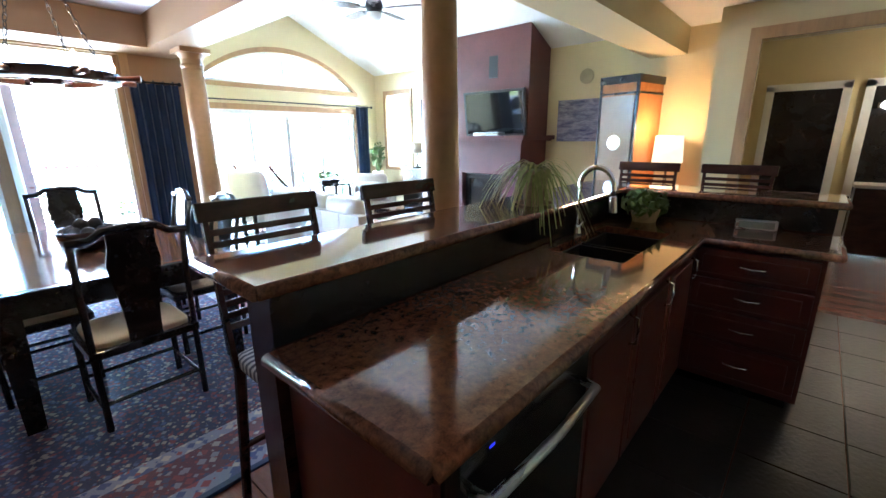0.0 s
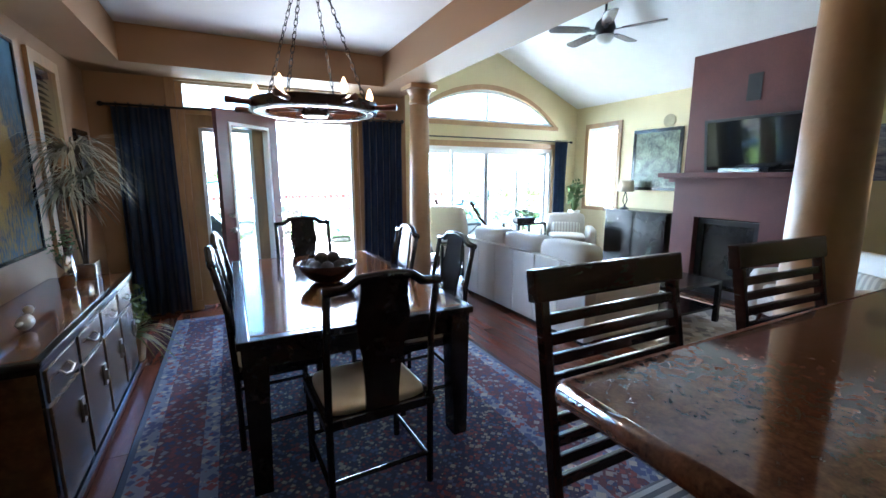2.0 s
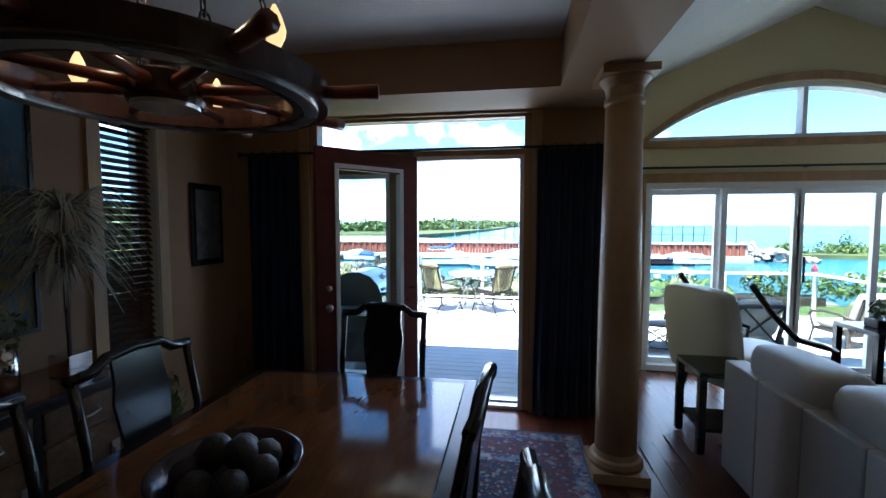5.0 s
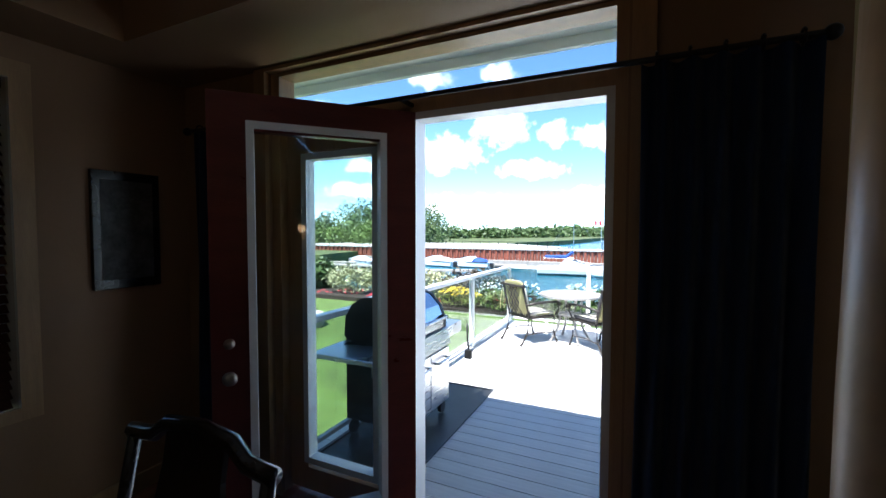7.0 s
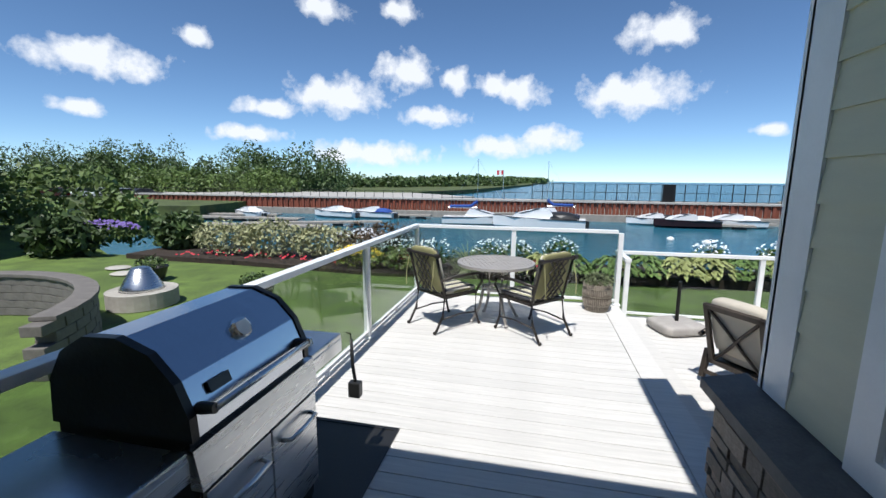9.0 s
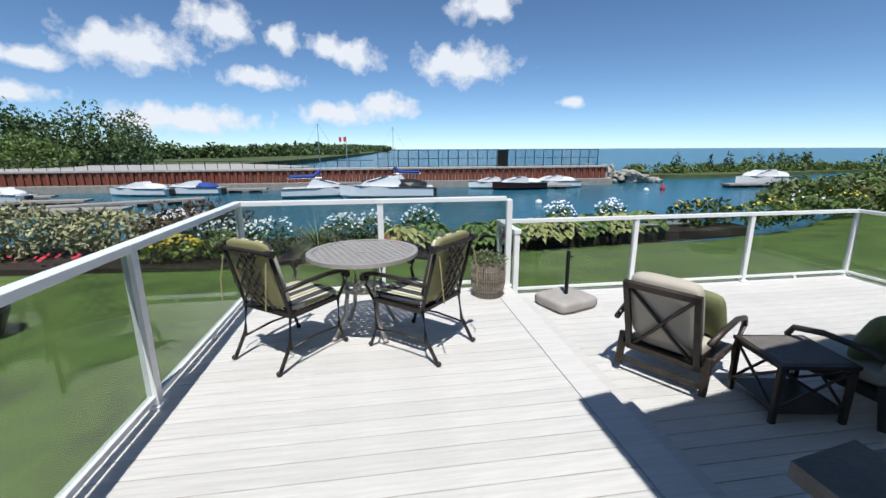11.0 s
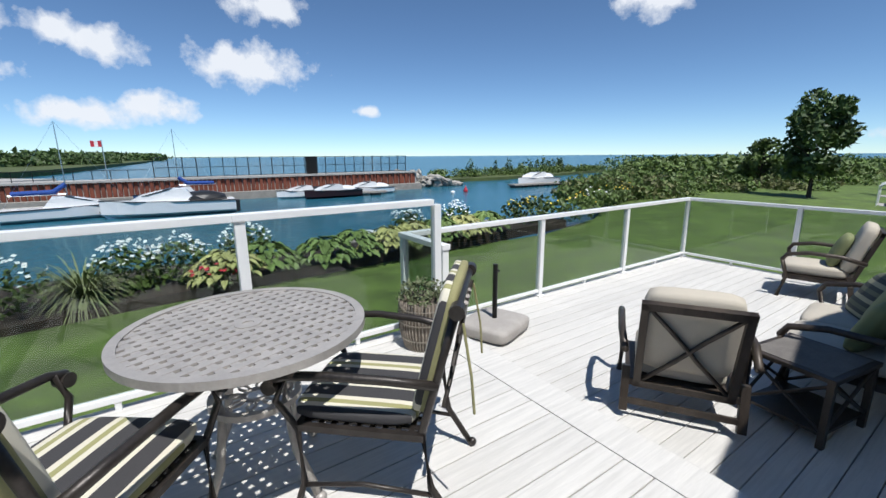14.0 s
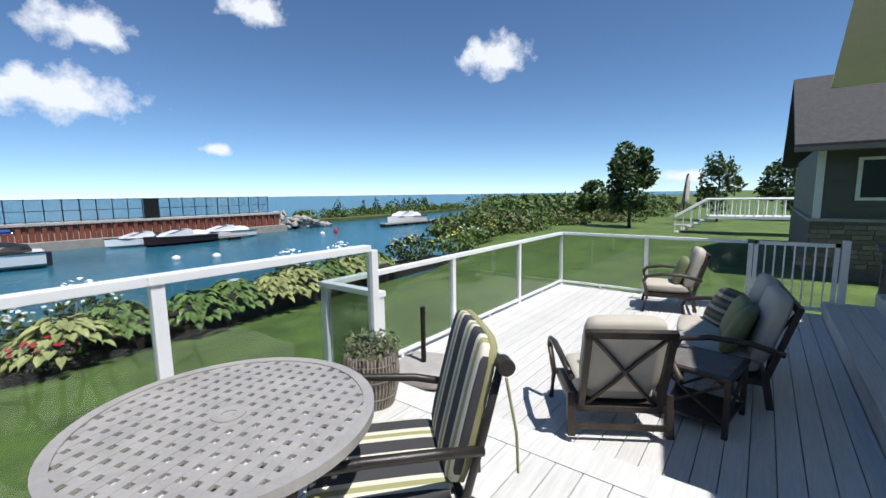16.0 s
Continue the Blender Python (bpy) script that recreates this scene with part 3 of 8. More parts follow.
part("door_pull", rod(bmesh.new(), (5.98, 8.45, 0.95), (5.98, 8.45, 1.2), 0.012), M_BLKPL, sl, "black pull handle")
part("casing", bx(bx(B(AX0 - 0.08, 8.40, 0, AX0, 8.43, 2.02), AX1, 8.40, 0, AX1 + 0.08, 8.43, 2.02), AX0 - 0.08, 8.39, 1.93, AX1 + 0.08, 8.43, 2.02), M_TRIM, sl)
aw = thing("window_2", (0, 0, 0), label="arched white transom window in the gable", category="window", kind=S)
w = bmesh.new()
for ring_in, ring_out in ((arch_pts(AX0 + 0.06, AX1 - 0.06, 2.38, 2.83), arch_pts(AX0, AX1, 2.34, 2.88)),):
    for k in range(20):
        prism(w, [ring_in[k], ring_out[k], ring_out[k + 1], ring_in[k + 1]], "y", 8.46, 8.58)
bx(w, AX0, 8.46, 2.34, AX1, 8.58, 2.39)
bx(w, 5.915, 8.47, 2.38, 5.955, 8.57, 2.85)
part("window_frame", w, M_WHITE, aw)
pane(prism(bmesh.new(), arch_pts(AX0 + 0.05, AX1 - 0.05, 2.37, 2.84), "y", 8.52, 8.526), aw)
part("casing", bx(prism(bmesh.new(), arch_pts(AX0 - 0.07, AX1 + 0.07, 2.33, 2.95)[:1] + arch_pts(AX0 - 0.07, AX1 + 0.07, 2.33, 2.33001)[:1] + [(AX1, 2.34)], "y", 8.41, 8.43), AX0 - 0.08, 8.38, 2.27, AX1 + 0.08, 8.43, 2.34), M_TRIM, aw)
w = bmesh.new()
ri, ro = arch_pts(AX0, AX1, 2.34, 2.88), arch_pts(AX0 - 0.07, AX1 + 0.07, 2.34, 2.96)
for k in range(20):
    prism(w, [ri[k], ro[k], ro[k + 1], ri[k + 1]], "y", 8.405, 8.43)
part("arch_casing", w, M_TRIM, aw)


def blind_window(name, x, ya, yb, za, zb, face, tilt, label):
    """A cased window on a wall across x, with a wooden slat blind. face: +1 if the room lies towards +x."""
    o = thing(name, (0, 0, 0), label=label, category="window", kind=S)
    c = bmesh.new()
    xi = x + 0.025 * face
    for b in ((ya - 0.08, za - 0.06, ya, zb + 0.08), (yb, za - 0.06, yb + 0.08, zb + 0.08), (ya, zb, yb, zb + 0.08), (ya, za - 0.06, yb, za)):
        bx(c, min(x, xi), b[0], b[1], max(x, xi), b[2], b[3])
    part("casing", c, M_TRIM, o)
    xg = x - 0.12 * face
    f = bmesh.new()
    for b in ((ya, za, ya + 0.05, zb), (yb - 0.05, za, yb, zb), (ya, zb - 0.05, yb, zb), (ya, za, yb, za + 0.05)):
        bx(f, xg - 0.03, b[0], b[1], xg + 0.03, b[2], b[3])
    part("window_frame", f, M_WHITE, o)
    pane(B(xg - 0.003, ya + 0.05, za + 0.05, xg + 0.003, yb - 0.05, zb - 0.05), o)
    sm = mesh_of("slat", B(-0.025, ya + 0.012, -0.0015, 0.025, yb - 0.012, 0.0015), M_DKWOOD if tilt > 20 else M_WHITE)
    z = za + 0.015
    while z < zb - 0.05:
        share("slat", sm, o, Matrix.Translation((x - 0.04 * face, 0, z)) @ pose(0, 0, 0, 0, tilt, 0))
        z += 0.045
    part("head_rail", B(x - 0.07 * face, ya + 0.01, zb - 0.05, x - 0.015 * face, yb - 0.01, zb), M_DKWOOD if tilt > 20 else M_WHITE, o)
    return o


blind_window("window_3", 0.74, 6.03, 6.43, 0.68, 2.20, 1, 47, "oak-cased window with a dark slatted blind half open")
blind_window("window_4", 7.95, 7.42, 8.08, 0.88, 2.30, -1, 12, "narrow living room window with a white slatted blind")


def column(at, r, h, label):
    o = thing("column", at, label=label, category="column", group="painted columns", kind=S)
    part("shaft", lathe(bmesh.new(), [(r * 1.02, 0.14), (r * 1.02, 0.4), (r, h * 0.5), (r * 0.86, h - 0.16)], 32), M_TANCOL, o, "", True)
    part("base", lathe(bx(bmesh.new(), -r * 1.35, -r * 1.35, 0, r * 1.35, r * 1.35, 0.06), [(r * 1.3, 0.06), (r * 1.34, 0.085), (r * 1.25, 0.11), (r * 1.1, 0.12), (r * 1.02, 0.15)], 32), M_TANCOL, o)
    part("capital", lathe(bx(bmesh.new(), -r * 1.28, -r * 1.28, h - 0.045, r * 1.28, r * 1.28, h), [(r * 0.86, h - 0.2), (r * 0.95, h - 0.185), (r * 0.95, h - 0.165), (r * 0.86, h - 0.15), (r * 0.9, h - 0.10), (r * 1.2, h - 0.05)], 32), M_TANCOL, o)
    return o


M_TANCOL = mat("column_paint_tan", (0.46, 0.28, 0.135), 0.4, var=0.1, scale=3, fine=25, bump=0.06)
column((3.80, 6.52, 0), 0.118, 2.40, "round tan column with moulded capital beside the sofa")
column((3.72, 2.83, 0), 0.105, 2.40, "round tan column rising behind the breakfast bar")
# cased doorways in the hall and over the lamp nook
for nm, ya, yb, lab in (("door_2", 1.15, 1.85, "white-cased doorway to a dark closet"), ("door_3", 0.0, 0.85, "white-cased doorway to a bathroom")):
    o = thing(nm, (0, 0, 0), label=lab, category="door", kind=S)
    part("casing", bx(bx(B(9.56, ya - 0.09, 0, 9.60, ya, 2.1), 9.56, yb, 0, 9.60, yb + 0.09, 2.1), 9.56, ya - 0.09, 2.03, 9.60, yb + 0.09, 2.12), M_WHITE, o)
    # black sheet on the wall paints the shade of an unlit room
    part("opening", B(9.588, ya, 0, 9.598, yb, 2.03), M_BLACK, o, "black sheet standing in for the unlit room beyond")
o = thing("opening_trim", (0, 0, 0), label="oak casing round the wide hall opening", category="trim", kind=S)
part("casing", bx(bx(B(7.26, 1.83, 0, 7.30, 1.93, 2.46), 7.26, -0.4, 2.35, 7.30, 1.83, 2.46), 7.28, 1.905, 0, 7.44, 1.92, 2.35), M_TRIM, o)
van = thing("vanity", (9.35, 0.42, 0), label="dark wooden vanity with a pale top", category="vanity")
part("cabinet", B(-0.22, -0.42, 0, 0.22, 0.42, 0.82), M_DKWOOD, van)
part("top", B(-0.24, -0.44, 0.82, 0.23, 0.44, 0.86, 0.008), M_CREAM, van)
vl = thing("vanity_light", (9.52, 0.42, 1.80), label="chrome bar light with four glowing white globes", category="lamp")
part("bar", B(0.0, -0.38, -0.03, 0.04, 0.38, 0.03), M_CHROME, vl)
M_BULB = glow("frosted_bulb_glow", (1.0, 0.86, 0.66), 0.10)
for k in range(4):
    part("globe", blob(bmesh.new(), (-0.05, -0.3 + 0.2 * k, 0), (0.055, 0.055, 0.055), 2, 0), M_BULB, vl, "", True)
bulb("vanity_glow", (9.2, 0.42, 1.8), 0.2)
for nm, b, lab in (("baseboard", (0.74, 2.7, 0, 0.756, 7.3, 0.10), "oak baseboard along the dining wall"), ("baseboard_north", (0.756, 7.244, 0, 1.53, 7.26, 0.10), "oak baseboard by the patio door"), ("baseboard_east", (7.934, 5.8, 0, 7.95, 8.43, 0.10), "oak baseboard in the living room")):
    struct(nm, B(*b), M_TRIM, lab)

# ---------- kitchen island ----------
isl = thing("kitchen_island", (0, 0, 0), label="dark cherry kitchen island with raised bar wall", category="kitchen island")
w = B(2.40, 1.68, 0.08, 3.74, 2.22, 0.88)
for b in ((3.74, 1.68, 0.08, 4.51, 2.22, 0.685), (3.74, 1.68, 0.685, 4.51, 1.785, 0.88), (3.74, 2.155, 0.685, 4.51, 2.22, 0.88), (4.51, 1.68, 0.08, 4.98, 2.22, 0.88), (4.58, 1.11, 0.08, 5.02, 1.68, 0.88)):
    bx(w, *b)
part("body", w, M_MAHOG, isl)
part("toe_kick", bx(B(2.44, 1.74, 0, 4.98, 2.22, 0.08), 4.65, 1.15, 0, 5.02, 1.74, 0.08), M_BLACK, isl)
part("bar_wall", bx(B(2.37, 2.23, 0, 5.14, 2.35, 1.065), 5.02, 1.10, 0, 5.14, 2.23, 1.065), M_DKWOOD, isl)
part("backsplash", bx(B(2.37, 2.215, 0.925, 5.02, 2.23, 1.065), 5.005, 1.10, 0.925, 5.02, 2.215, 1.065), M_BLACK, isl, "dark polished upstand")
for k, (za, zb) in enumerate(((0.71, 0.86), (0.53, 0.69), (0.35, 0.51), (0.12, 0.33))):
    dr = part("drawer", B(4.555, 1.13, za, 4.58, 1.66, zb, 0.008), M_MAHOG, isl)
    part("raised_panel", B(4.546, 1.17, za + 0.035, 4.56, 1.62, zb - 0.035, 0.006), M_MAHOG, dr)
    part("drawer_lip", bx(B(4.548, 1.13, za, 4.556, 1.66, za + 0.014, 0.003), 4.548, 1.13, zb - 0.014, 4.556, 1.66, zb), M_MAHOG, dr, "moulded drawer edge")
    zm = (za + zb) / 2
    part("handle", tube(bmesh.new(), [(4.546, 1.33, zm), (4.52, 1.34, zm), (4.512, 1.39, zm - 0.004), (4.52, 1.44, zm), (4.546, 1.45, zm)], 0.006), M_CHROME, dr, "chrome pull", True)
for xa in (3.05, 3.54, 4.03):
    cd = part("cabinet_door", B(xa, 1.655, 0.12, xa + 0.47, 1.68, 0.86, 0.006), M_MAHOG, isl)
    part("door_panel", B(xa + 0.06, 1.648, 0.18, xa + 0.41, 1.66, 0.80, 0.006), M_MAHOG, cd)
    part("handle", tube(bmesh.new(), [(xa + 0.40, 1.655, 0.70), (xa + 0.40, 1.625, 0.71), (xa + 0.40, 1.62, 0.76), (xa + 0.40, 1.625, 0.81), (xa + 0.40, 1.655, 0.82)], 0.006), M_CHROME, cd, "chrome pull", True)
wt = thing("worktop", (0, 0, 0), label="polished red-brown granite worktop with sink cut-out", category="worktop")
g = bmesh.new()
for b in ((2.35, 1.63, 3.75, 2.215), (3.75, 1.63, 4.50, 1.79), (3.75, 2.15, 4.50, 2.215), (4.50, 1.63, 5.005, 2.215), (4.53, 1.07, 5.005, 1.63)):
    bx(g, b[0], b[1], 0.88, b[2], b[3], 0.92)
bmesh.ops.remove_doubles(g, verts=g.verts[:], dist=0.0005)
part("slab", g, M_GRAN, wt)
for a, b in (((2.35, 1.63), (4.53, 1.63)), ((4.53, 1.63), (4.53, 1.07)), ((4.53, 1.07), (5.005, 1.07)), ((2.35, 1.63), (2.35, 2.215))):
    part("bullnose", rod(bmesh.new(), (*a, 0.90), (*b, 0.90), 0.0205, n=14), M_GRAN, wt, "", True)
bt = thing("breakfast_bar", (0, 0, 0), label="polished granite raised breakfast bar top", category="worktop")
part("slab", bx(B(2.34, 2.215, 1.066, 5.38, 2.61, 1.106), 4.98, 1.07, 1.066, 5.38, 2.215, 1.106), M_GRAN, bt)
for a, b in (((2.34, 2.215), (4.98, 2.215)), ((2.34, 2.215), (2.34, 2.61)), ((2.34, 2.61), (5.38, 2.61)), ((4.98, 2.215), (4.98, 1.07)), ((4.98, 1.07), (5.38, 1.07)), ((5.38, 1.07), (5.38, 2.61))):
    part("bullnose", rod(bmesh.new(), (*a, 1.086), (*b, 1.086), 0.0205, n=14), M_GRAN, bt, "", True)
sk = thing("sink", (0, 0, 0), label="dark composite double-bowl undermount sink", category="sink")
g = bmesh.new()
for xa, xb in ((3.75, 4.105), (4.145, 4.50)):
    for b in ((xa, 1.79, xa + 0.012, 2.15), (xb - 0.012, 1.79, xb, 2.15), (xa, 1.79, xb, 1.802), (xa, 2.138, xb, 2.15)):
        bx(g, b[0], b[1], 0.70, b[2], b[3], 0.879)
    bx(g, xa, 1.79, 0.69, xb, 2.15, 0.70)
bx(g, 4.105, 1.79, 0.69, 4.145, 2.15, 0.87)
part("bowls", g, M_BLKPL, sk)
fa = thing("faucet", (4.14, 2.182, 0.92), label="chrome gooseneck kitchen faucet with side lever", category="faucet")
pts = [(0, 0, 0), (0, 0, 0.28)] + [(0, -0.09 + 0.09 * math.cos(a), 0.28 + 0.10 * math.sin(a)) for a in np.linspace(0.2, math.pi, 10)] + [(0, -0.185, 0.20)]
part("spout", tube(bmesh.new(), pts, 0.014, 12), M_CHROME, fa, "", True)
part("spray_head", rod(bmesh.new(), (0, -0.184, 0.23), (0, -0.188, 0.15), 0.019, 0.022, 14), M_CHROME, fa)
part("base", lathe(bmesh.new(), [(0.028, 0), (0.028, 0.015), (0.02, 0.05), (0.015, 0.06)], 18), M_CHROME, fa)
part("lever", tube(bmesh.new(), [(0.02, 0, 0.04), (0.06, 0, 0.06), (0.11, 0, 0.065)], 0.007), M_CHROME, fa, "", True)
dw = thing("dishwasher", (2.42, 1.63, 0.08), label="dark built-in dishwasher with a steel bar handle", category="dishwasher")
part("door_panel", B(0, 0.0, 0.02, 0.60, 0.049, 0.79, 0.006), M_BLACK, dw)
part("handle", tube(bmesh.new(), [(0.04, 0, 0.70), (0.05, -0.045, 0.70), (0.30, -0.055, 0.70), (0.55, -0.045, 0.70), (0.56, 0, 0.70)], 0.013, 12), M_STEEL, dw, "brushed steel bar handle", True)
part("display", B(0.10, -0.001, 0.762, 0.118, 0.002, 0.768), glow("blue_display", (0.05, 0.05, 1.0), 0.012), dw, "small blue display")
dv = thing("weather_clock", (4.94, 1.44, 0.92), rz=-80, label="small silver digital clock on the worktop", category="clock")
part("case", B(-0.10, -0.02, 0.0, 0.10, 0.03, 0.055, 0.006), M_STEEL, dv)
part("display", B(-0.085, -0.0225, 0.01, 0.085, -0.0195, 0.048), mat("grey_display", (0.35, 0.40, 0.38), 0.2), dv)


def blades(bm, c, n, length, droop, width, seed, spread=1.0, rise=1.0):
    """Long arching leaves from one crown."""
    rnd = random.Random(seed)
    for k in range(n):
        a, ln = rnd.uniform(0, 6.283), length * rnd.uniform(0.55, 1.1)
        up = rise * rnd.uniform(0.35, 1.0)
        side = Vector((-math.sin(a), math.cos(a), 0))
        prev = None
        for j in range(6):
            t = j / 5
            p = Vector((c[0] + math.cos(a) * ln * spread * t, c[1] + math.sin(a) * ln * spread * t, c[2] + ln * (up * t - droop * t * t)))
            wd = width * (1 - t * 0.85) * (0.6 + 0.8 * min(t * 4, 1))
            cur = (bm.verts.new(p - side * wd), bm.verts.new(p + side * wd))
            if prev:
                bm.faces.new((prev[0], prev[1], cur[1], cur[0]))
            prev = cur
    return bm


def leaves(bm, c, r, n, size, seed, flat=0.0):
    """Many small pointed leaves in a lumpy cloud round c."""
    rnd = random.Random(seed)
    for k in range(n):
        d = Vector((rnd.gauss(0, 1), rnd.gauss(0, 1), rnd.gauss(0, 1))).normalized() * (rnd.uniform(0.25, 1.0) ** 0.5)
        f = 1 + 0.3 * noise.noise(d * 2.1 + Vector((seed, 0, 0)))
        p = Vector((c[0] + d.x * r[0] * f, c[1] + d.y * r[1] * f, c[2] + d.z * r[2] * f))
        u = Vector((rnd.gauss(0, 1), rnd.gauss(0, 1), rnd.gauss(0, 1) * (1 - flat))).normalized()
        v = u.cross(Vector((rnd.gauss(0, 1), rnd.gauss(0, 1), rnd.gauss(0, 1) + flat * 3))).normalized()
        s = size * rnd.uniform(0.6, 1.3)
        q = [bm.verts.new(p - u * s), bm.verts.new(p + v * s * 0.45), bm.verts.new(p + u * s), bm.verts.new(p - v * s * 0.45)]
        bm.faces.new(q)
    return bm


M_SPIDER = mat("spider_plant_leaf", (0.44, 0.48, 0.15), 0.5, var=0.25, scale=6, fine=30, bump=0.05)
M_SILV = mat("pale_dry_leaf", (0.42, 0.42, 0.33), 0.6, var=0.2, scale=6, fine=30, bump=0.05)
M_TERRA = mat("weathered_pot", (0.45, 0.33, 0.20), 0.8, var=0.2, scale=9, bump=0.3)
sp = thing("spider_plant", (3.92, 2.34, 1.106), label="trailing spider plant in a weathered clay pot", category="plant")
part("pot", lathe(bmesh.new(), [(0.05, 0), (0.075, 0.16), (0.082, 0.165), (0.082, 0.185), (0.07, 0.185), (0.065, 0.15)], 20), M_TERRA, sp, "", True)
part("saucer", lathe(bmesh.new(), [(0.08, 0), (0.10, 0.012), (0.095, 0.012), (0.08, 0.004)], 20), M_TERRA, sp)
part("leaves", blades(bmesh.new(), (0, 0, 0.17), 110, 0.36, 1.25, 0.007, 3, 0.85), M_SPIDER, sp)
sc = thing("jade_plant", (4.80, 2.02, 0.92), label="low green leafy houseplant on the worktop", category="plant")
part("pot", lathe(bmesh.new(), [(0.07, 0), (0.09, 0.08), (0.085, 0.08), (0.07, 0.06)], 18), M_TERRA, sc)
part("leaves", leaves(bmesh.new(), (0, 0, 0.12), (0.22, 0.13, 0.09), 260, 0.035, 5), M_LEAF, sc)


def slat_stool(at, rz):
    """A bar stool with a slatted back; the back stands towards +y."""
    o = thing("bar_stool", at, rz, "dark wooden slat-back bar stool with striped seat", "stool", "stools at the bar")
    lean = pose(0, 0.20, 0.66, -10, 0, 0)
    for sx in (-0.20, 0.20):
        part("leg", rod(bmesh.new(), (sx, -0.19, 0.66), (sx * 1.12, -0.23, 0), 0.02, 0.016), M_DKWOOD, o)
        part("leg", rod(bmesh.new(), (sx, 0.19, 0.66), (sx * 1.12, 0.26, 0), 0.022, 0.018), M_DKWOOD, o)
        part("back_post", B(sx - 0.02 + 0.02 * (sx > 0), -0.014, -0.02, sx + 0.02 - 0.02 * (sx < 0) + 0.0, 0.014, 0.56, 0.004, lean), M_DKWOOD, o)
    for k in range(9):
        part("back_slat", B(-0.20, -0.008, 0.13 + k * 0.043, 0.20, 0.008, 0.13 + k * 0.043 + 0.024, 0.003, lean), M_DKWOOD, o)
    part("top_rail", B(-0.235, -0.016, 0.525, 0.235, 0.016, 0.595, 0.006, lean), M_DKWOOD, o)
    part("seat", cushion(bmesh.new(), -0.22, -0.21, 0.65, 0.22, 0.21, 0.72), M_STRIPE, o, "striped seat pad", True)
    for z, y in ((0.22, -0.22), (0.30, 0.22)):
        part("stretcher", rod(bmesh.new(), (-0.22, y, z), (0.22, y, z), 0.012), M_DKWOOD, o)
    return o


def stripes(name, cols, axis, period):
    """Woven stripes: bands of the colours along one axis."""
    m = mat(name, cols[0], 0.85, fine=200, bump=0.15)
    n, l = m.node_tree.nodes, m.node_tree.links
    tc, sx, mm, rp = n.new("ShaderNodeTexCoord"), n.new("ShaderNodeSeparateXYZ"), n.new("ShaderNodeMath"), n.new("ShaderNodeValToRGB")
    mm.operation = "FRACT"
    sc_ = n.new("ShaderNodeMath")
    sc_.operation = "MULTIPLY"
    sc_.inputs[1].default_value = 1 / period
    l.new(tc.outputs["Object"], sx.inputs[0])
    l.new(sx.outputs[axis], sc_.inputs[0])
    l.new(sc_.outputs[0], mm.inputs[0])
    l.new(mm.outputs[0], rp.inputs[0])
    rp.color_ramp.interpolation = "CONSTANT"
    el = rp.color_ramp.elements
    el[0].color = (*cols[0], 1)
    el[1].position, el[1].color = 1 / len(cols), (*cols[1], 1)
    for k in range(2, len(cols)):
        x_ = el.new(k / len(cols))
        x_.color = (*cols[k], 1)
    l.new(rp.outputs[0], n["Principled BSDF"].inputs["Base Color"])
    return m


M_STRIPE = stripes("striped_seat_fabric", [(0.30, 0.29, 0.27), (0.05, 0.05, 0.06)], "Y", 0.03)
s0 = slat_stool((2.65, 2.50, 0), 0)
copy_thing(s0, pose(3.35, 2.49, 0, 0, 0, -2))
copy_thing(s0, pose(5.40, 2.28, 0, 0, 0, -90))
copy_thing(s0, pose(5.40, 1.66, 0, 0, 0, -90))

# ---------- dining room ----------
M_RUG = mat("navy_rug_field", (0.03, 0.035, 0.075), 0.95, var=0.2, fine=160, bump=0.3)


def rug_pattern(m, base, cols, scale):
    """Scattered woven motifs in several colours over a base colour."""
    n, l = m.node_tree.nodes, m.node_tree.links
    b = n["Principled BSDF"]
    tc, vo, v2, rp, mx, th = n.new("ShaderNodeTexCoord"), n.new("ShaderNodeTexVoronoi"), n.new("ShaderNodeTexVoronoi"), n.new("ShaderNodeValToRGB"), n.new("ShaderNodeMix"), n.new("ShaderNodeMath")
    vo.inputs["Scale"].default_value, v2.inputs["Scale"].default_value = scale, scale * 0.37
    vo.distance = "MANHATTAN"
    for t in (vo, v2):
        l.new(tc.outputs["Object"], t.inputs["Vector"])
    rp.color_ramp.interpolation = "CONSTANT"
    el = rp.color_ramp.elements
    el[0].color = (*cols[0], 1)
    el[1].position, el[1].color = 1 / len(cols), (*cols[1], 1)
    for k in range(2, len(cols)):
        el.new(k / len(cols)).color = (*cols[k], 1)
    l.new(vo.outputs["Color"], rp.inputs[0])
    th.operation = "LESS_THAN"
    th.inputs[1].default_value = 0.75
    l.new(vo.outputs["Distance"], th.inputs[0])
    mx.data_type = "RGBA"
    mx.inputs["A"].default_value = (*base, 1)
    l.new(th.outputs[0], mx.inputs["Factor"])
    l.new(rp.outputs[0], mx.inputs["B"])
    l.new(mx.outputs["Result"], b.inputs["Base Color"])
    return m


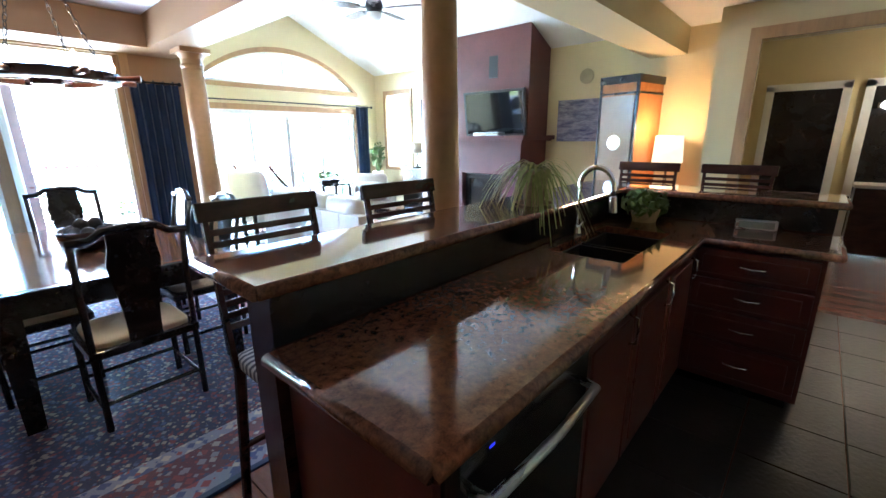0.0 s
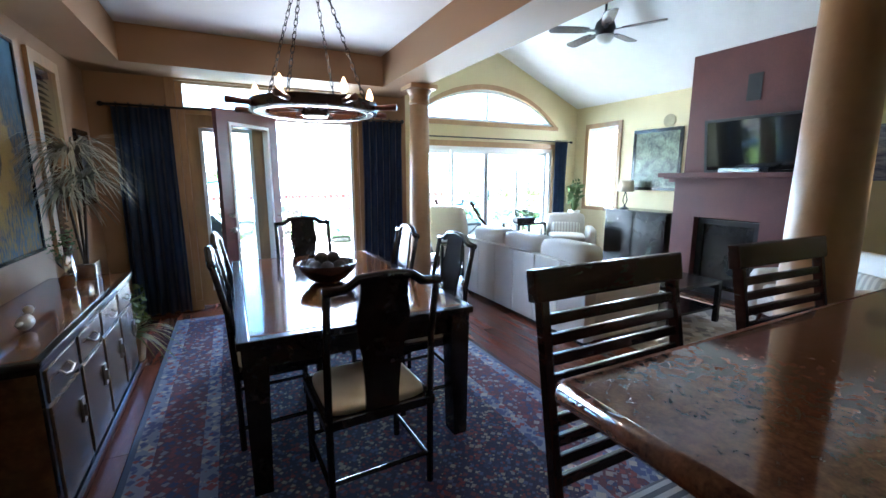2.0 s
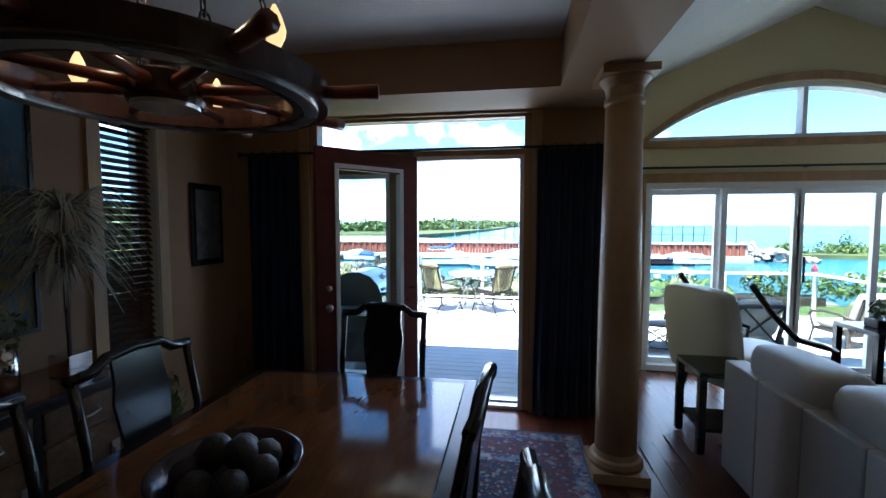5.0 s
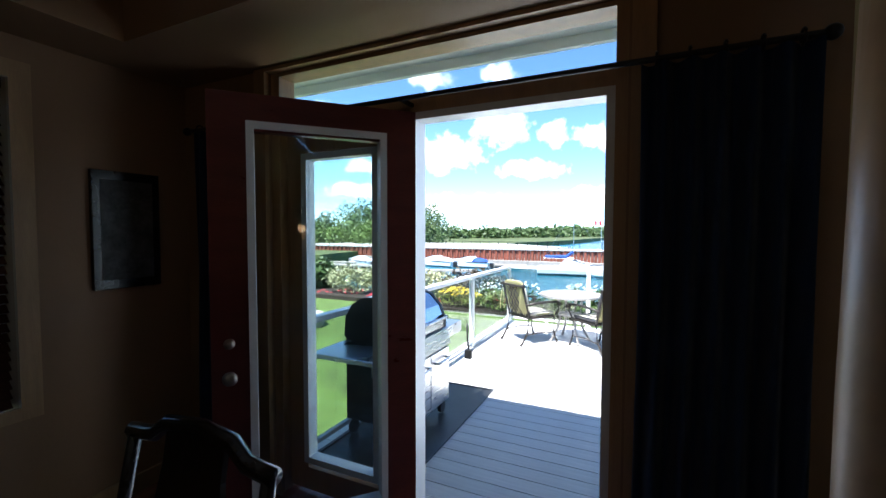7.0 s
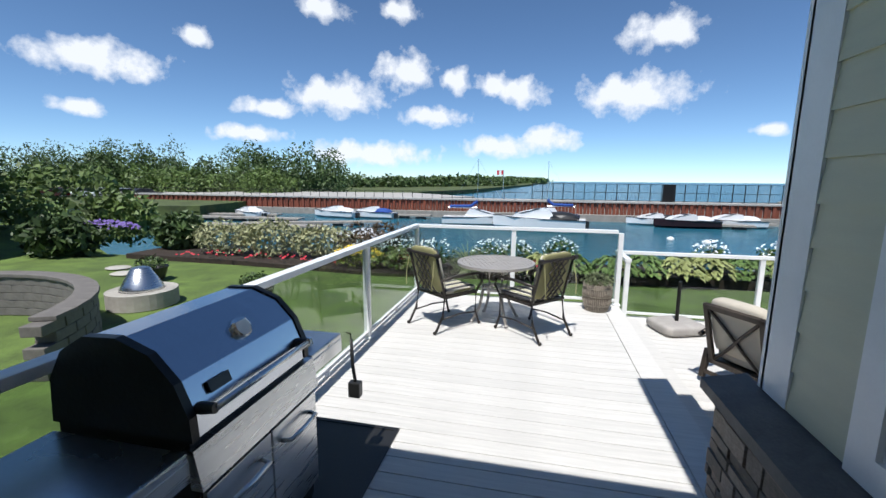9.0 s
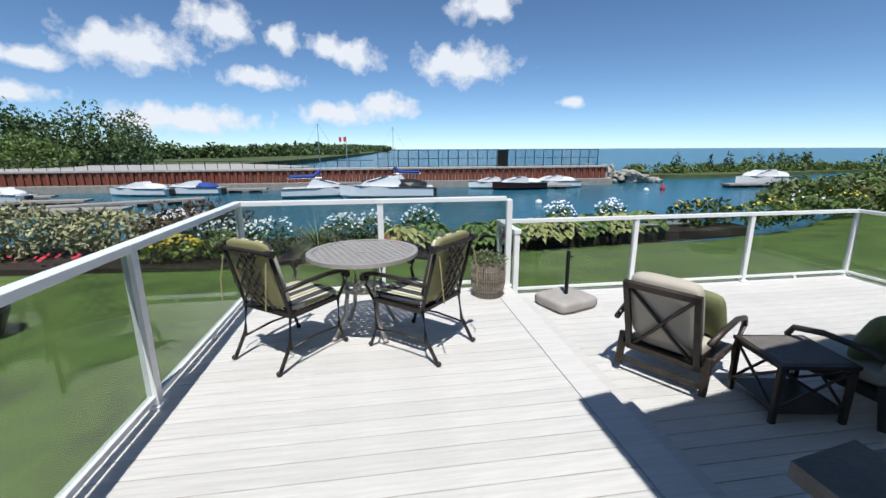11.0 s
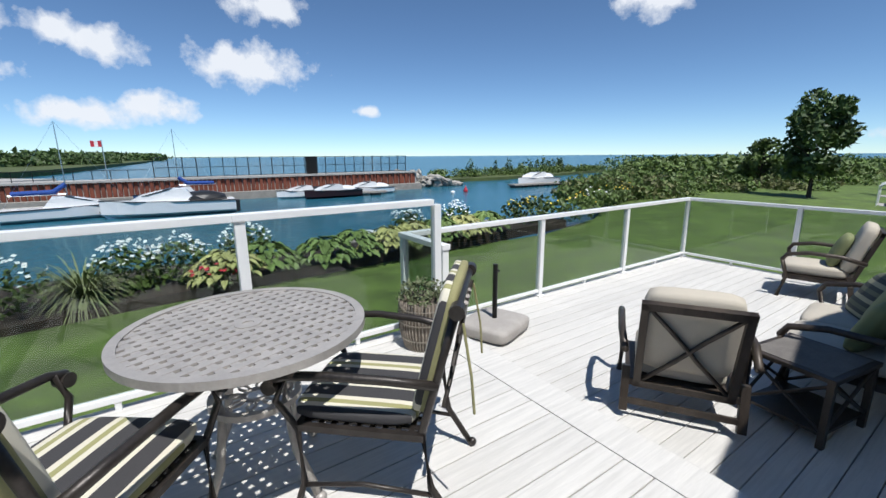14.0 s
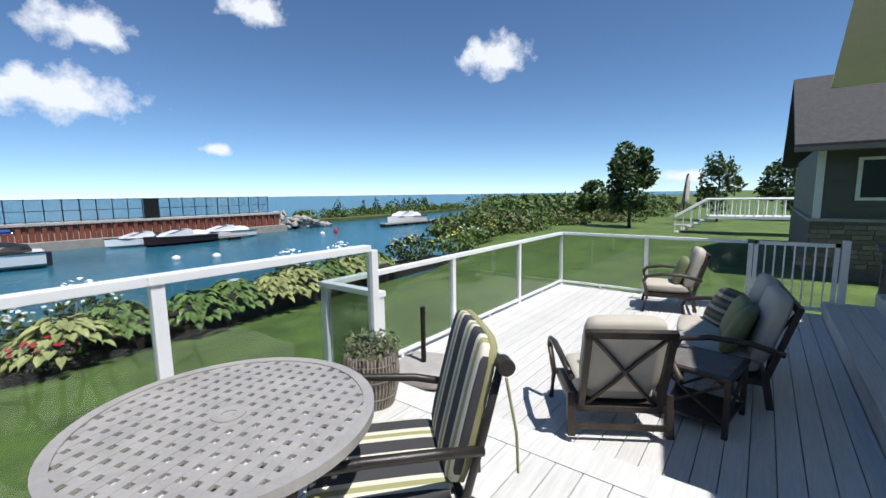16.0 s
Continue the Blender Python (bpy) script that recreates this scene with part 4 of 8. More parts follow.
rug_pattern(M_RUG, (0.022, 0.028, 0.07), [(0.03, 0.04, 0.10), (0.13, 0.035, 0.05), (0.22, 0.20, 0.19), (0.06, 0.08, 0.17), (0.10, 0.04, 0.06), (0.02, 0.025, 0.06), (0.16, 0.16, 0.19)], 42)
M_RUGR = rug_pattern(mat("crimson_rug_border", (0.16, 0.03, 0.035), 0.95, fine=160, bump=0.3), (0.09, 0.04, 0.06), [(0.25, 0.23, 0.23), (0.04, 0.05, 0.12), (0.17, 0.05, 0.06), (0.18, 0.18, 0.22), (0.06, 0.06, 0.12)], 30)
M_RUGL = rug_pattern(mat("pale_blue_rug_border", (0.20, 0.22, 0.28), 0.95, fine=160, bump=0.3), (0.18, 0.20, 0.27), [(0.34, 0.32, 0.30), (0.06, 0.08, 0.18), (0.20, 0.06, 0.07)], 24)
rg = thing("persian_rug", (2.48, 4.92, 0), label="navy and crimson patterned Persian rug under the table", category="rug")
hw_, hl_ = 1.18, 2.0
part("field", B(-hw_ + 0.42, -hl_ + 0.42, -0.011, hw_ - 0.42, hl_ - 0.42, 0.008), M_RUG, rg)


def ring(o_, i_, z):
    g_ = bmesh.new()
    for b in ((-hw_ + o_, -hl_ + o_, -hw_ + i_, hl_ - o_), (hw_ - i_, -hl_ + o_, hw_ - o_, hl_ - o_), (-hw_ + i_, -hl_ + o_, hw_ - i_, -hl_ + i_), (-hw_ + i_, hl_ - i_, hw_ - i_, hl_ - o_)):
        bx(g_, b[0], b[1], -0.011, b[2], b[3], z)
    return g_


part("inner_border", ring(0.34, 0.42, 0.0083), M_RUGL, rg, "pale guard band")
part("main_border", ring(0.12, 0.34, 0.0086), M_RUGR, rg, "crimson main border")
part("outer_border", ring(0.03, 0.12, 0.0083), M_RUGL, rg, "pale outer band")
part("edge_binding", ring(0.0, 0.03, 0.008), M_NAVY, rg, "navy bound edge")

tb = thing("dining_table", (2.42, 4.94, 0.009), label="polished burl dining table with black lacquered legs", category="table")
tb.scale = (0.98, 0.953, 1)
part("tabletop", B(-0.53, -0.95, 0.715, 0.53, 0.95, 0.745, 0.003), M_TABLE, tb)
g = bmesh.new()
for b in ((-0.585, -1.005, -0.531, 1.005), (0.531, -1.005, 0.585, 1.005), (-0.531, -1.005, 0.531, -0.951), (-0.531, 0.951, 0.531, 1.005)):
    bx(g, b[0], b[1], 0.705, b[2], b[3], 0.743, bevel=0.004)
part("edge_band", g, M_BLACK, tb, "black lacquered edge")
part("apron", B(-0.54, -0.96, 0.60, 0.54, -0.93, 0.705), M_BLACK, tb)
part("apron", B(-0.54, 0.93, 0.60, 0.54, 0.96, 0.705), M_BLACK, tb)
part("side_apron", B(-0.54, -0.93, 0.60, -0.51, 0.93, 0.705), M_BLACK, tb)
part("side_apron", B(0.51, -0.93, 0.60, 0.54, 0.93, 0.705), M_BLACK, tb)
for sx in (-1, 1):
    for sy in (-1, 1):
        part("leg", prism(bmesh.new(), [(sx * 0.56, 0), (sx * 0.48, 0), (sx * 0.46, 0.60), (sx * 0.46, 0.70), (sx * 0.57, 0.70)], "y", sy * 0.985, sy * 0.875), M_BLACK, tb)


def ming_chair(at, rz, arms):
    """A lacquered chair with a yoke top rail and one broad back splat; it faces +y."""
    o = thing("dining_armchair" if arms else "dining_chair", at, rz, ("black lacquered armchair with broad splat and cream seat" if arms else "black lacquered side chair with broad splat and cream seat"), "chair", "chairs round the dining table")
    hw, hb = 0.25, 0.23
    part("seat_frame", B(-hw, -0.22, 0.40, hw, 0.24, 0.445, 0.006), M_BLACK, o)
    part("seat_pad", cushion(bmesh.new(), -hw + 0.025, -0.20, 0.435, hw - 0.025, 0.22, 0.485), M_SEAT, o, "cream upholstered seat", True)
    for sx in (-1, 1):
        part("back_post", tube(bmesh.new(), [(sx * hb, -0.20, 0), (sx * hb, -0.205, 0.44), (sx * hb, -0.22, 0.75), (sx * hb, -0.27, 1.0)], 0.016, 8), M_BLACK, o, "", True)
        part("front_leg", rod(bmesh.new(), (sx * hb, 0.21, 0), (sx * hb, 0.21, 0.44), 0.017), M_BLACK, o)
        part("stretcher", rod(bmesh.new(), (sx * hb, -0.20, 0.12), (sx * hb, 0.21, 0.12), 0.011), M_BLACK, o)
        if arms:
            part("arm", tube(bmesh.new(), [(sx * hb, -0.225, 0.76), (sx * (hb + 0.03), -0.05, 0.715), (sx * (hb + 0.035), 0.15, 0.69), (sx * (hb + 0.02), 0.21, 0.68)], 0.015), M_BLACK, o, "", True)
            part("arm_post", rod(bmesh.new(), (sx * hb, 0.19, 0.44), (sx * (hb + 0.02), 0.20, 0.68), 0.013), M_BLACK, o)
    for y in (-0.2, 0.21):
        part("stretcher", rod(bmesh.new(), (-hb, y, 0.15), (hb, y, 0.15), 0.011), M_BLACK, o)
    part("top_rail", tube(bmesh.new(), [(-hb - 0.015, -0.27, 1.0), (-0.16, -0.275, 1.005), (-0.11, -0.278, 1.04), (0, -0.282, 1.05), (0.11, -0.278, 1.04), (0.16, -0.275, 1.005), (hb + 0.015, -0.27, 1.0)], 0.02, 8), M_BLACK, o, "", True)
    sp_ = bmesh.new()
    ws = [0.075, 0.075, 0.08, 0.09, 0.105, 0.115, 0.10, 0.10]
    fr_, bk_ = [], []
    for k, wd in enumerate(ws):
        z = 0.44 + 0.60 * k / 7
        y = -0.205 - 0.07 * max(0, (z - 0.44) / 0.6) ** 1.4
        fr_.append((sp_.verts.new((-wd, y + 0.007, z)), sp_.verts.new((wd, y + 0.007, z))))
        bk_.append((sp_.verts.new((-wd, y - 0.007, z)), sp_.verts.new((wd, y - 0.007, z))))
    for k in range(7):
        sp_.faces.new((fr_[k][0], fr_[k][1], fr_[k + 1][1], fr_[k + 1][0]))
        sp_.faces.new((bk_[k][1], bk_[k][0], bk_[k + 1][0], bk_[k + 1][1]))
        sp_.faces.new((fr_[k][0], fr_[k + 1][0], bk_[k + 1][0], bk_[k][0]))
        sp_.faces.new((fr_[k][1], bk_[k][1], bk_[k + 1][1], fr_[k + 1][1]))
    part("splat", sp_, M_BLACK, o)
    return o


c0 = ming_chair((2.385, 3.94, 0.009), 2, False)
for x, y, r in ((2.80, 5.13, 86), (2.92, 4.55, 90), (2.04, 5.22, -92), (2.03, 4.63, -88), (2.45, 5.87, 180)):
    copy_thing(c0, pose(x, y, 0.009, 0, 0, r))
bw = thing("fruit_bowl", (2.41, 4.865, 0.755), label="dark wooden bowl filled with round balls", category="bowl")
bw.scale = (0.93, 0.93, 0.95)
part("bowl", lathe(bmesh.new(), [(0.07, 0), (0.12, 0.02), (0.18, 0.08), (0.205, 0.135), (0.195, 0.135), (0.165, 0.085), (0.10, 0.03)], 32), M_DKWOOD, bw, "", True)
M_BALL = mat("mottled_ball", (0.07, 0.06, 0.055), 0.55, var=0.3, scale=25, fine=90, bump=0.3)
rnd = random.Random(4)
for k in range(9):
    a = k * 0.8976
    p = (0.105 * math.cos(a), 0.105 * math.sin(a), 0.115) if k < 7 else (0.04 * (k * 2 - 15), 0.0, 0.165)
    part("ball", blob(bmesh.new(), p, (0.048, 0.048, 0.048), 2, 0.03, k), M_BALL, bw, "", True)

bf = thing("buffet", (0.97, 4.92, -0.01), label="dark burl buffet with black trim and pewter handles", category="sideboard")
M_BUF = mat("burl_veneer", (0.13, 0.075, 0.035), 0.25, var=0.25, scale=9, fine=40, bump=0.04)
bf.scale = (1, 1.04, 0.96)
part("body", B(-0.215, -0.77, 0.10, 0.205, 0.77, 0.755), M_BUF, bf)
part("top", bx(B(-0.225, -0.80, 0.775, 0.235, 0.80, 0.805, 0.006), -0.22, -0.785, 0.75, 0.222, 0.785, 0.775), M_BLACK, bf, "black lacquered moulded top")
part("top_veneer", B(-0.20, -0.76, 0.800, 0.20, 0.76, 0.807), M_TABLE, bf)
part("plinth", bx(B(-0.20, -0.76, 0.02, 0.19, 0.76, 0.10), 0.16, -0.79, 0.06, 0.222, 0.79, 0.10), M_BLACK, bf)
for k in range(4):
    ya = -0.75 + k * 0.378
    part("stile", B(0.200, ya - 0.012, 0.10, 0.214, ya + 0.012, 0.755), M_BLACK, bf)
    dr = part("drawer", B(0.198, ya + 0.02, 0.60, 0.220, ya + 0.355, 0.74, 0.005), M_BUF, bf)
    part("handle", tube(bmesh.new(), [(0.22, ya + 0.14, 0.685), (0.24, ya + 0.14, 0.665), (0.243, ya + 0.19, 0.655), (0.24, ya + 0.24, 0.665), (0.22, ya + 0.24, 0.685)], 0.005), M_BRASS, dr, "pewter bail handle", True)
    dd = part("door", B(0.198, ya + 0.02, 0.12, 0.220, ya + 0.355, 0.58, 0.005), M_BUF, bf)
    part("handle", lathe(bx(bx(bmesh.new(), 0.220, ya + 0.30, 0.34, 0.228, ya + 0.34, 0.46), 0.225, ya + 0.305, 0.37, 0.24, ya + 0.312, 0.43), [(0.006, 0), (0.006, 0.01)], 8, (0.232, ya + 0.32, 0.40)), M_BRASS, dd, "pewter plate handle")
pic = thing("large_painting", (0.752, 5.02, 1.60), label="large dark painting of a golden wreath of wheat", category="painting")
part("frame", bx(bx(bx(B(0, -0.63, -0.63, 0.04, -0.61, 0.63), 0, 0.61, -0.63, 0.04, 0.63, 0.63), 0, -0.61, -0.63, 0.04, 0.61, -0.61), 0, -0.61, 0.61, 0.04, 0.61, 0.63), M_BLACK, pic, "thin black frame")


def painting_mat(name, sky_c, mid, gold, dark, cy, cz, r):
    """Brushed bands of colour round a dark hollow, on an x-facing canvas."""
    m = mat(name, mid, 0.85, scale=7, fine=70, bump=0.4, spec=0.15)
    n, l = m.node_tree.nodes, m.node_tree.links
    tc, mp, nz, ln, mr, rp, mx = n.new("ShaderNodeTexCoord"), n.new("ShaderNodeMapping"), n.new("ShaderNodeTexNoise"), n.new("ShaderNodeVectorMath"), n.new("ShaderNodeMath"), n.new("ShaderNodeValToRGB"), n.new("ShaderNodeMix")
    l.new(tc.outputs["Object"], mp.inputs[0])
    mp.inputs["Location"].default_value = (0, -cy, -cz)
    nz.inputs["Scale"].default_value, nz.inputs["Detail"].default_value = 11, 8
    l.new(tc.outputs["Object"], nz.inputs["Vector"])
    ln.operation = "LENGTH"
    l.new(mp.outputs[0], ln.inputs[0])
    mr.operation = "MULTIPLY_ADD"
    mr.inputs[1].default_value = 0.42
    l.new(nz.outputs["Fac"], mr.inputs[0])
    l.new(ln.outputs["Value"], mr.inputs[2])
    l.new(mr.outputs[0], rp.inputs[0])
    el = rp.color_ramp.elements
    el[0].position, el[0].color = r * 0.75, (*dark, 1)
    el[1].position, el[1].color = r * 1.06, (*gold, 1)
    for p_, c_ in ((r * 0.95, dark), (r * 1.25, gold), (r * 1.38, mid), (r * 1.8, sky_c)):
        el.new(min(p_, 1.0)).color = (*c_, 1)
    sp, gr_, gm_ = n.new("ShaderNodeSeparateXYZ"), n.new("ShaderNodeMapRange"), n.new("ShaderNodeMix")
    st_, sn = n.new("ShaderNodeMapping"), n.new("ShaderNodeTexNoise")
    st_.inputs["Scale"].default_value = (1, 9, 2.2)
    sn.inputs["Scale"].default_value, sn.inputs["Detail"].default_value = 9, 8
    l.new(tc.outputs["Object"], st_.inputs[0])
    l.new(st_.outputs[0], sn.inputs["Vector"])
    l.new(tc.outputs["Object"], sp.inputs[0])
    gr_.inputs["From Min"].default_value, gr_.inputs["From Max"].default_value = 0.42, -0.25
    l.new(sp.outputs["Z"], gr_.inputs["Value"])
    fl2, mu = n.new("ShaderNodeMapRange"), n.new("ShaderNodeMath")
    fl2.inputs["From Min"].default_value, fl2.inputs["From Max"].default_value = 0.40, 0.62
    l.new(sn.outputs["Fac"], fl2.inputs["Value"])
    mu.operation = "MULTIPLY"
    l.new(gr_.outputs["Result"], mu.inputs[0])
    l.new(fl2.outputs["Result"], mu.inputs[1])
    gt_ = n.new("ShaderNodeMath")
    gt_.operation = "GREATER_THAN"
    gt_.inputs[1].default_value = r * 1.0
    l.new(mr.outputs[0], gt_.inputs[0])
    m2_ = n.new("ShaderNodeMath")
    m2_.operation = "MULTIPLY"
    l.new(mu.outputs[0], m2_.inputs[0])
    l.new(gt_.outputs[0], m2_.inputs[1])
    gm_.data_type = "RGBA"
    gm_.inputs["B"].default_value = (*gold, 1)
    l.new(m2_.outputs[0], gm_.inputs["Factor"])
    l.new(rp.outputs[0], gm_.inputs["A"])
    l.new(gm_.outputs["Result"], n["Principled BSDF"].inputs["Base Color"])
    return m


part("canvas", B(0.004, -0.61, -0.61, 0.03, 0.61, 0.61), painting_mat("wreath_painting", (0.05, 0.10, 0.15), (0.03, 0.05, 0.07), (0.20, 0.14, 0.04), (0.03, 0.026, 0.026), -0.10, 0.0, 0.54), pic)
sp2 = thing("small_picture", (0.742, 6.90, 1.51), label="small dark framed picture in the corner", category="picture")
part("frame", B(0, -0.17, -0.32, 0.025, 0.17, 0.32, 0.004), M_BLACK, sp2)
part("print", B(0.022, -0.13, -0.27, 0.028, 0.13, 0.27), mat("grey_print", (0.09, 0.09, 0.085), 0.5, var=0.4, scale=12), sp2)
pl = thing("dracaena", (0.99, 5.62, 0.765), label="spiky pale dracaena in a small silver pot", category="plant")
part("pot", B(-0.06, -0.06, 0, 0.06, 0.06, 0.11, 0.006), M_CHROME, pl, "silver cube pot")
tr_ = bmesh.new()
for k, (x, y, h) in enumerate(((0.0, 0.0, 0.80), (0.03, -0.03, 0.64), (-0.03, 0.02, 0.54))):
    tube(tr_, [(x * 0.3, y * 0.3, 0.1), (x, y, h * 0.5), (x * 2, y * 2, h)], 0.008)
part("stem", tr_, M_BARK, pl)
lf = bmesh.new()
blades(lf, (0.0, 0.0, 0.80), 190, 0.48, 0.85, 0.0055, 11, 0.75)
blades(lf, (0.06, -0.06, 0.64), 140, 0.42, 0.9, 0.0055, 12, 0.75)
blades(lf, (-0.06, 0.04, 0.54), 110, 0.40, 0.95, 0.006, 13, 0.75)
part("leaves", lf, M_SILV, pl)
vs_ = thing("glass_vase", (0.95, 5.38, 0.765), label="clear vase with dark twigs on the buffet", category="vase")
part("vase", lathe(bmesh.new(), [(0.04, 0), (0.045, 0.10), (0.04, 0.20), (0.036, 0.20), (0.04, 0.1), (0.035, 0.01)], 16), M_CHROME, vs_, "", True)
part("twigs", leaves(blades(bmesh.new(), (0, 0, 0.1), 20, 0.28, 0.1, 0.003, 7, 0.35), (0, 0, 0.28), (0.09, 0.09, 0.10), 120, 0.014, 9), M_LEAF2, vs_)
bd = thing("bird_figurine", (1.03, 4.52, 0.765), label="small white bird figurine on the buffet", category="figurine")
part("figure", blob(blob(blob(bmesh.new(), (0, 0, 0.04), (0.03, 0.055, 0.035), 2, 0.05), (0, 0.05, 0.085), (0.02, 0.022, 0.02), 2, 0.05), (0, -0.06, 0.05), (0.012, 0.03, 0.01), 2, 0), M_CREAM, bd, "", True)
fp = thing("floor_fern", (1.08, 6.02, 0), label="small green potted fern on the floor", category="plant")
part("pot", lathe(bmesh.new(), [(0.09, 0), (0.12, 0.20), (0.11, 0.20), (0.09, 0.16)], 18), M_TERRA, fp)
part("leaves", blades(leaves(bmesh.new(), (0, 0, 0.42), (0.16, 0.18, 0.22), 300, 0.03, 21), (0, 0, 0.2), 40, 0.42, 1.0, 0.009, 22), M_LEAF, fp)


def torus_ring(r_, t_, c):
    """A thin ring round the x axis."""
    return tube(bmesh.new(), [(c[0], c[1] + r_ * math.cos(a), c[2] + r_ * math.sin(a)) for a in np.linspace(0, 6.283, 13)], t_, 6)


def curtain(name, x0, x1, y, z0, z1, seed, label):
    o = thing(name, ((x0 + x1) / 2, y, 0), label=label, category="curtain", group="navy curtains")
    g_ = bmesh.new()
    nn, wv = 70, (x1 - x0) / 0.085
    prev = None
    for k in range(nn + 1):
        t = k / nn
        col_ = []
        for j in range(7):
            h = j / 6
            z = z0 + (z1 - z0) * h
            amp = 0.035 * (1.1 - 0.35 * h) * (1 + 0.5 * noise.noise(Vector((t * 5, seed, h))))
            col_.append(g_.verts.new(((t - 0.5) * (x1 - x0) * (1.0 + 0.03 * math.sin(4 * h + seed)), amp * math.sin(t * wv * 6.283 + 0.6 * math.sin(3 * h + seed)), z)))
        if prev:
            for j in range(6):
                g_.faces.new((prev[j], col_[j], col_[j + 1], prev[j + 1]))
        prev = col_
    bmesh.ops.solidify(g_, geom=g_.faces[:], thickness=0.006)
    part("cloth", g_, M_NAVY, o, "", True)
    for k in range(5):
        x = (x0 - x1) / 2 + (k + 0.5) * (x1 - x0) / 5
        part("ring", torus_ring(0.024, 0.005, (x, 0, z1 + 0.014)), M_IRON, o, "", True)
    return o


curtain("curtain", 0.93, 1.42, 7.19, 0.02, 2.09, 1.0, "floor-length navy velvet curtain at the patio door")
curtain("curtain", 3.34, 3.84, 7.19, 0.02, 2.09, 2.0, "floor-length navy velvet curtain beside the column")
curtain("curtain", 7.36, 7.66, 8.34, 0.02, 2.06, 3.0, "short bunched navy curtain at the sliding doors")
for nm, a, b in (("curtain_rod", (0.86, 7.19, 2.105), (3.86, 7.19, 2.105)), ("curtain_rod", (4.1, 8.34, 2.07), (7.75, 8.34, 2.07))):
    o = thing(nm, (0, 0, 0), label="thin dark iron curtain rod with round finials", category="curtain rod", group="curtain rods")
    part("pole", rod(bmesh.new(), a, b, 0.011), M_IRON, o)
    for p in (a, b):
        part("finial", blob(bmesh.new(), p, (0.025, 0.025, 0.025), 2, 0), M_IRON, o, "", True)
    for x in (a[0] + 0.05, (a[0] + b[0]) / 2, b[0] - 0.05):
        part("bracket", B(x - 0.008, a[1], a[2] - 0.01, x + 0.008, a[1] + 0.105, a[2] + 0.005), M_IRON, o)

# chandelier: a ship's wheel on chains
ch = thing("ship_wheel_chandelier", (2.36, 4.76, 1.80), label="dark wooden ship's wheel chandelier with flame bulbs", category="chandelier")
M_SPOKE = mat("turned_red_wood", (0.22, 0.06, 0.025), 0.3, var=0.2, scale=8, bump=0.03)


def torus_band(r0, r1, z0, z1, n=48):
    g_ = bmesh.new()
    prev = first = None
    for k in range(n):
        a = 2 * math.pi * k / n
        q = [g_.verts.new((r * math.cos(a), r * math.sin(a), z)) for r, z in ((r0, z0), (r1, z0), (r1, z1), (r0, z1))]
        if prev:
            for j in range(4):
                g_.faces.new((prev[j], prev[(j + 1) % 4], q[(j + 1) % 4], q[j]))
        first = first or q
        prev = q
    for j in range(4):
        g_.faces.new((prev[j], prev[(j + 1) % 4], first[(j + 1) % 4], first[j]))
    bmesh.ops.recalc_face_normals(g_, faces=g_.faces[:])
    return g_


part("rim", torus_band(0.275, 0.36, 0.0, 0.055), M_DKWOOD, ch)
part("metal_band", torus_band(0.30, 0.335, -0.006, 0.0), M_STEEL, ch, "pewter band under the rim")
part("hub", lathe(bmesh.new(), [(0.075, -0.012), (0.08, 0.0), (0.08, 0.05), (0.03, 0.07), (0.03, 0.10)], 24), M_DKWOOD, ch)
part("hub_plate", lathe(bmesh.new(), [(0.068, -0.02), (0.07, -0.012)], 24), M_STEEL, ch)
M_FLAME = glow("flame_bulb_glow", (1.0, 0.55, 0.22), 0.2)
for k in range(8):
    a = 2 * math.pi * (k + 0.3) / 8
    c_, s_ = math.cos(a), math.sin(a)
    part("spoke", tube(bmesh.new(), [(0.07 * c_, 0.07 * s_, 0.025), (0.13 * c_, 0.13 * s_, 0.025), (0.28 * c_, 0.28 * s_, 0.025)], 0.016, 8, 0.010), M_SPOKE, ch, "", True)
    part("handle", tube(bmesh.new(), [(0.355 * c_, 0.355 * s_, 0.027), (0.40 * c_, 0.40 * s_, 0.027), (0.45 * c_, 0.45 * s_, 0.03), (0.485 * c_, 0.485 * s_, 0.03)], 0.014, 8, 0.019), M_SPOKE, ch, "", True)
for k in range(6):
    a = 2 * math.pi * (k - 0.2) / 6
    c_, s_ = 0.32 * math.cos(a), 0.32 * math.sin(a)
    soc = part("socket", lathe(bmesh.new(), [(0.026, 0), (0.026, 0.006), (0.014, 0.009), (0.014, 0.014)], 14, (c_, s_, 0.055)), M_IRON, ch)
    part("bulb", lathe(bmesh.new(), [(0.009, 0.0), (0.020, 0.025), (0.022, 0.038), (0.012, 0.07), (0.003, 0.088)], 14, (c_, s_, 0.068)), M_FLAME, soc, "glowing flame-shaped bulb", True)


def chain(bm, a, b):
    a, b = Vector(a), Vector(b)
    n = int((b - a).length / 0.038)
    for k in range(n):
        p = a.lerp(b, (k + 0.5) / n)
        q = (b - a).to_track_quat("Z", "Y").to_matrix()
        ov = [p + q @ (Matrix.Rotation(radians(90 * (k % 2)), 3, "Z") @ Vector((0.010 * math.cos(t), 0, 0.026 * math.sin(t)))) for t in np.linspace(0, 6.283, 9)]
        tube(bm, ov, 0.0028, 4)
    return bm


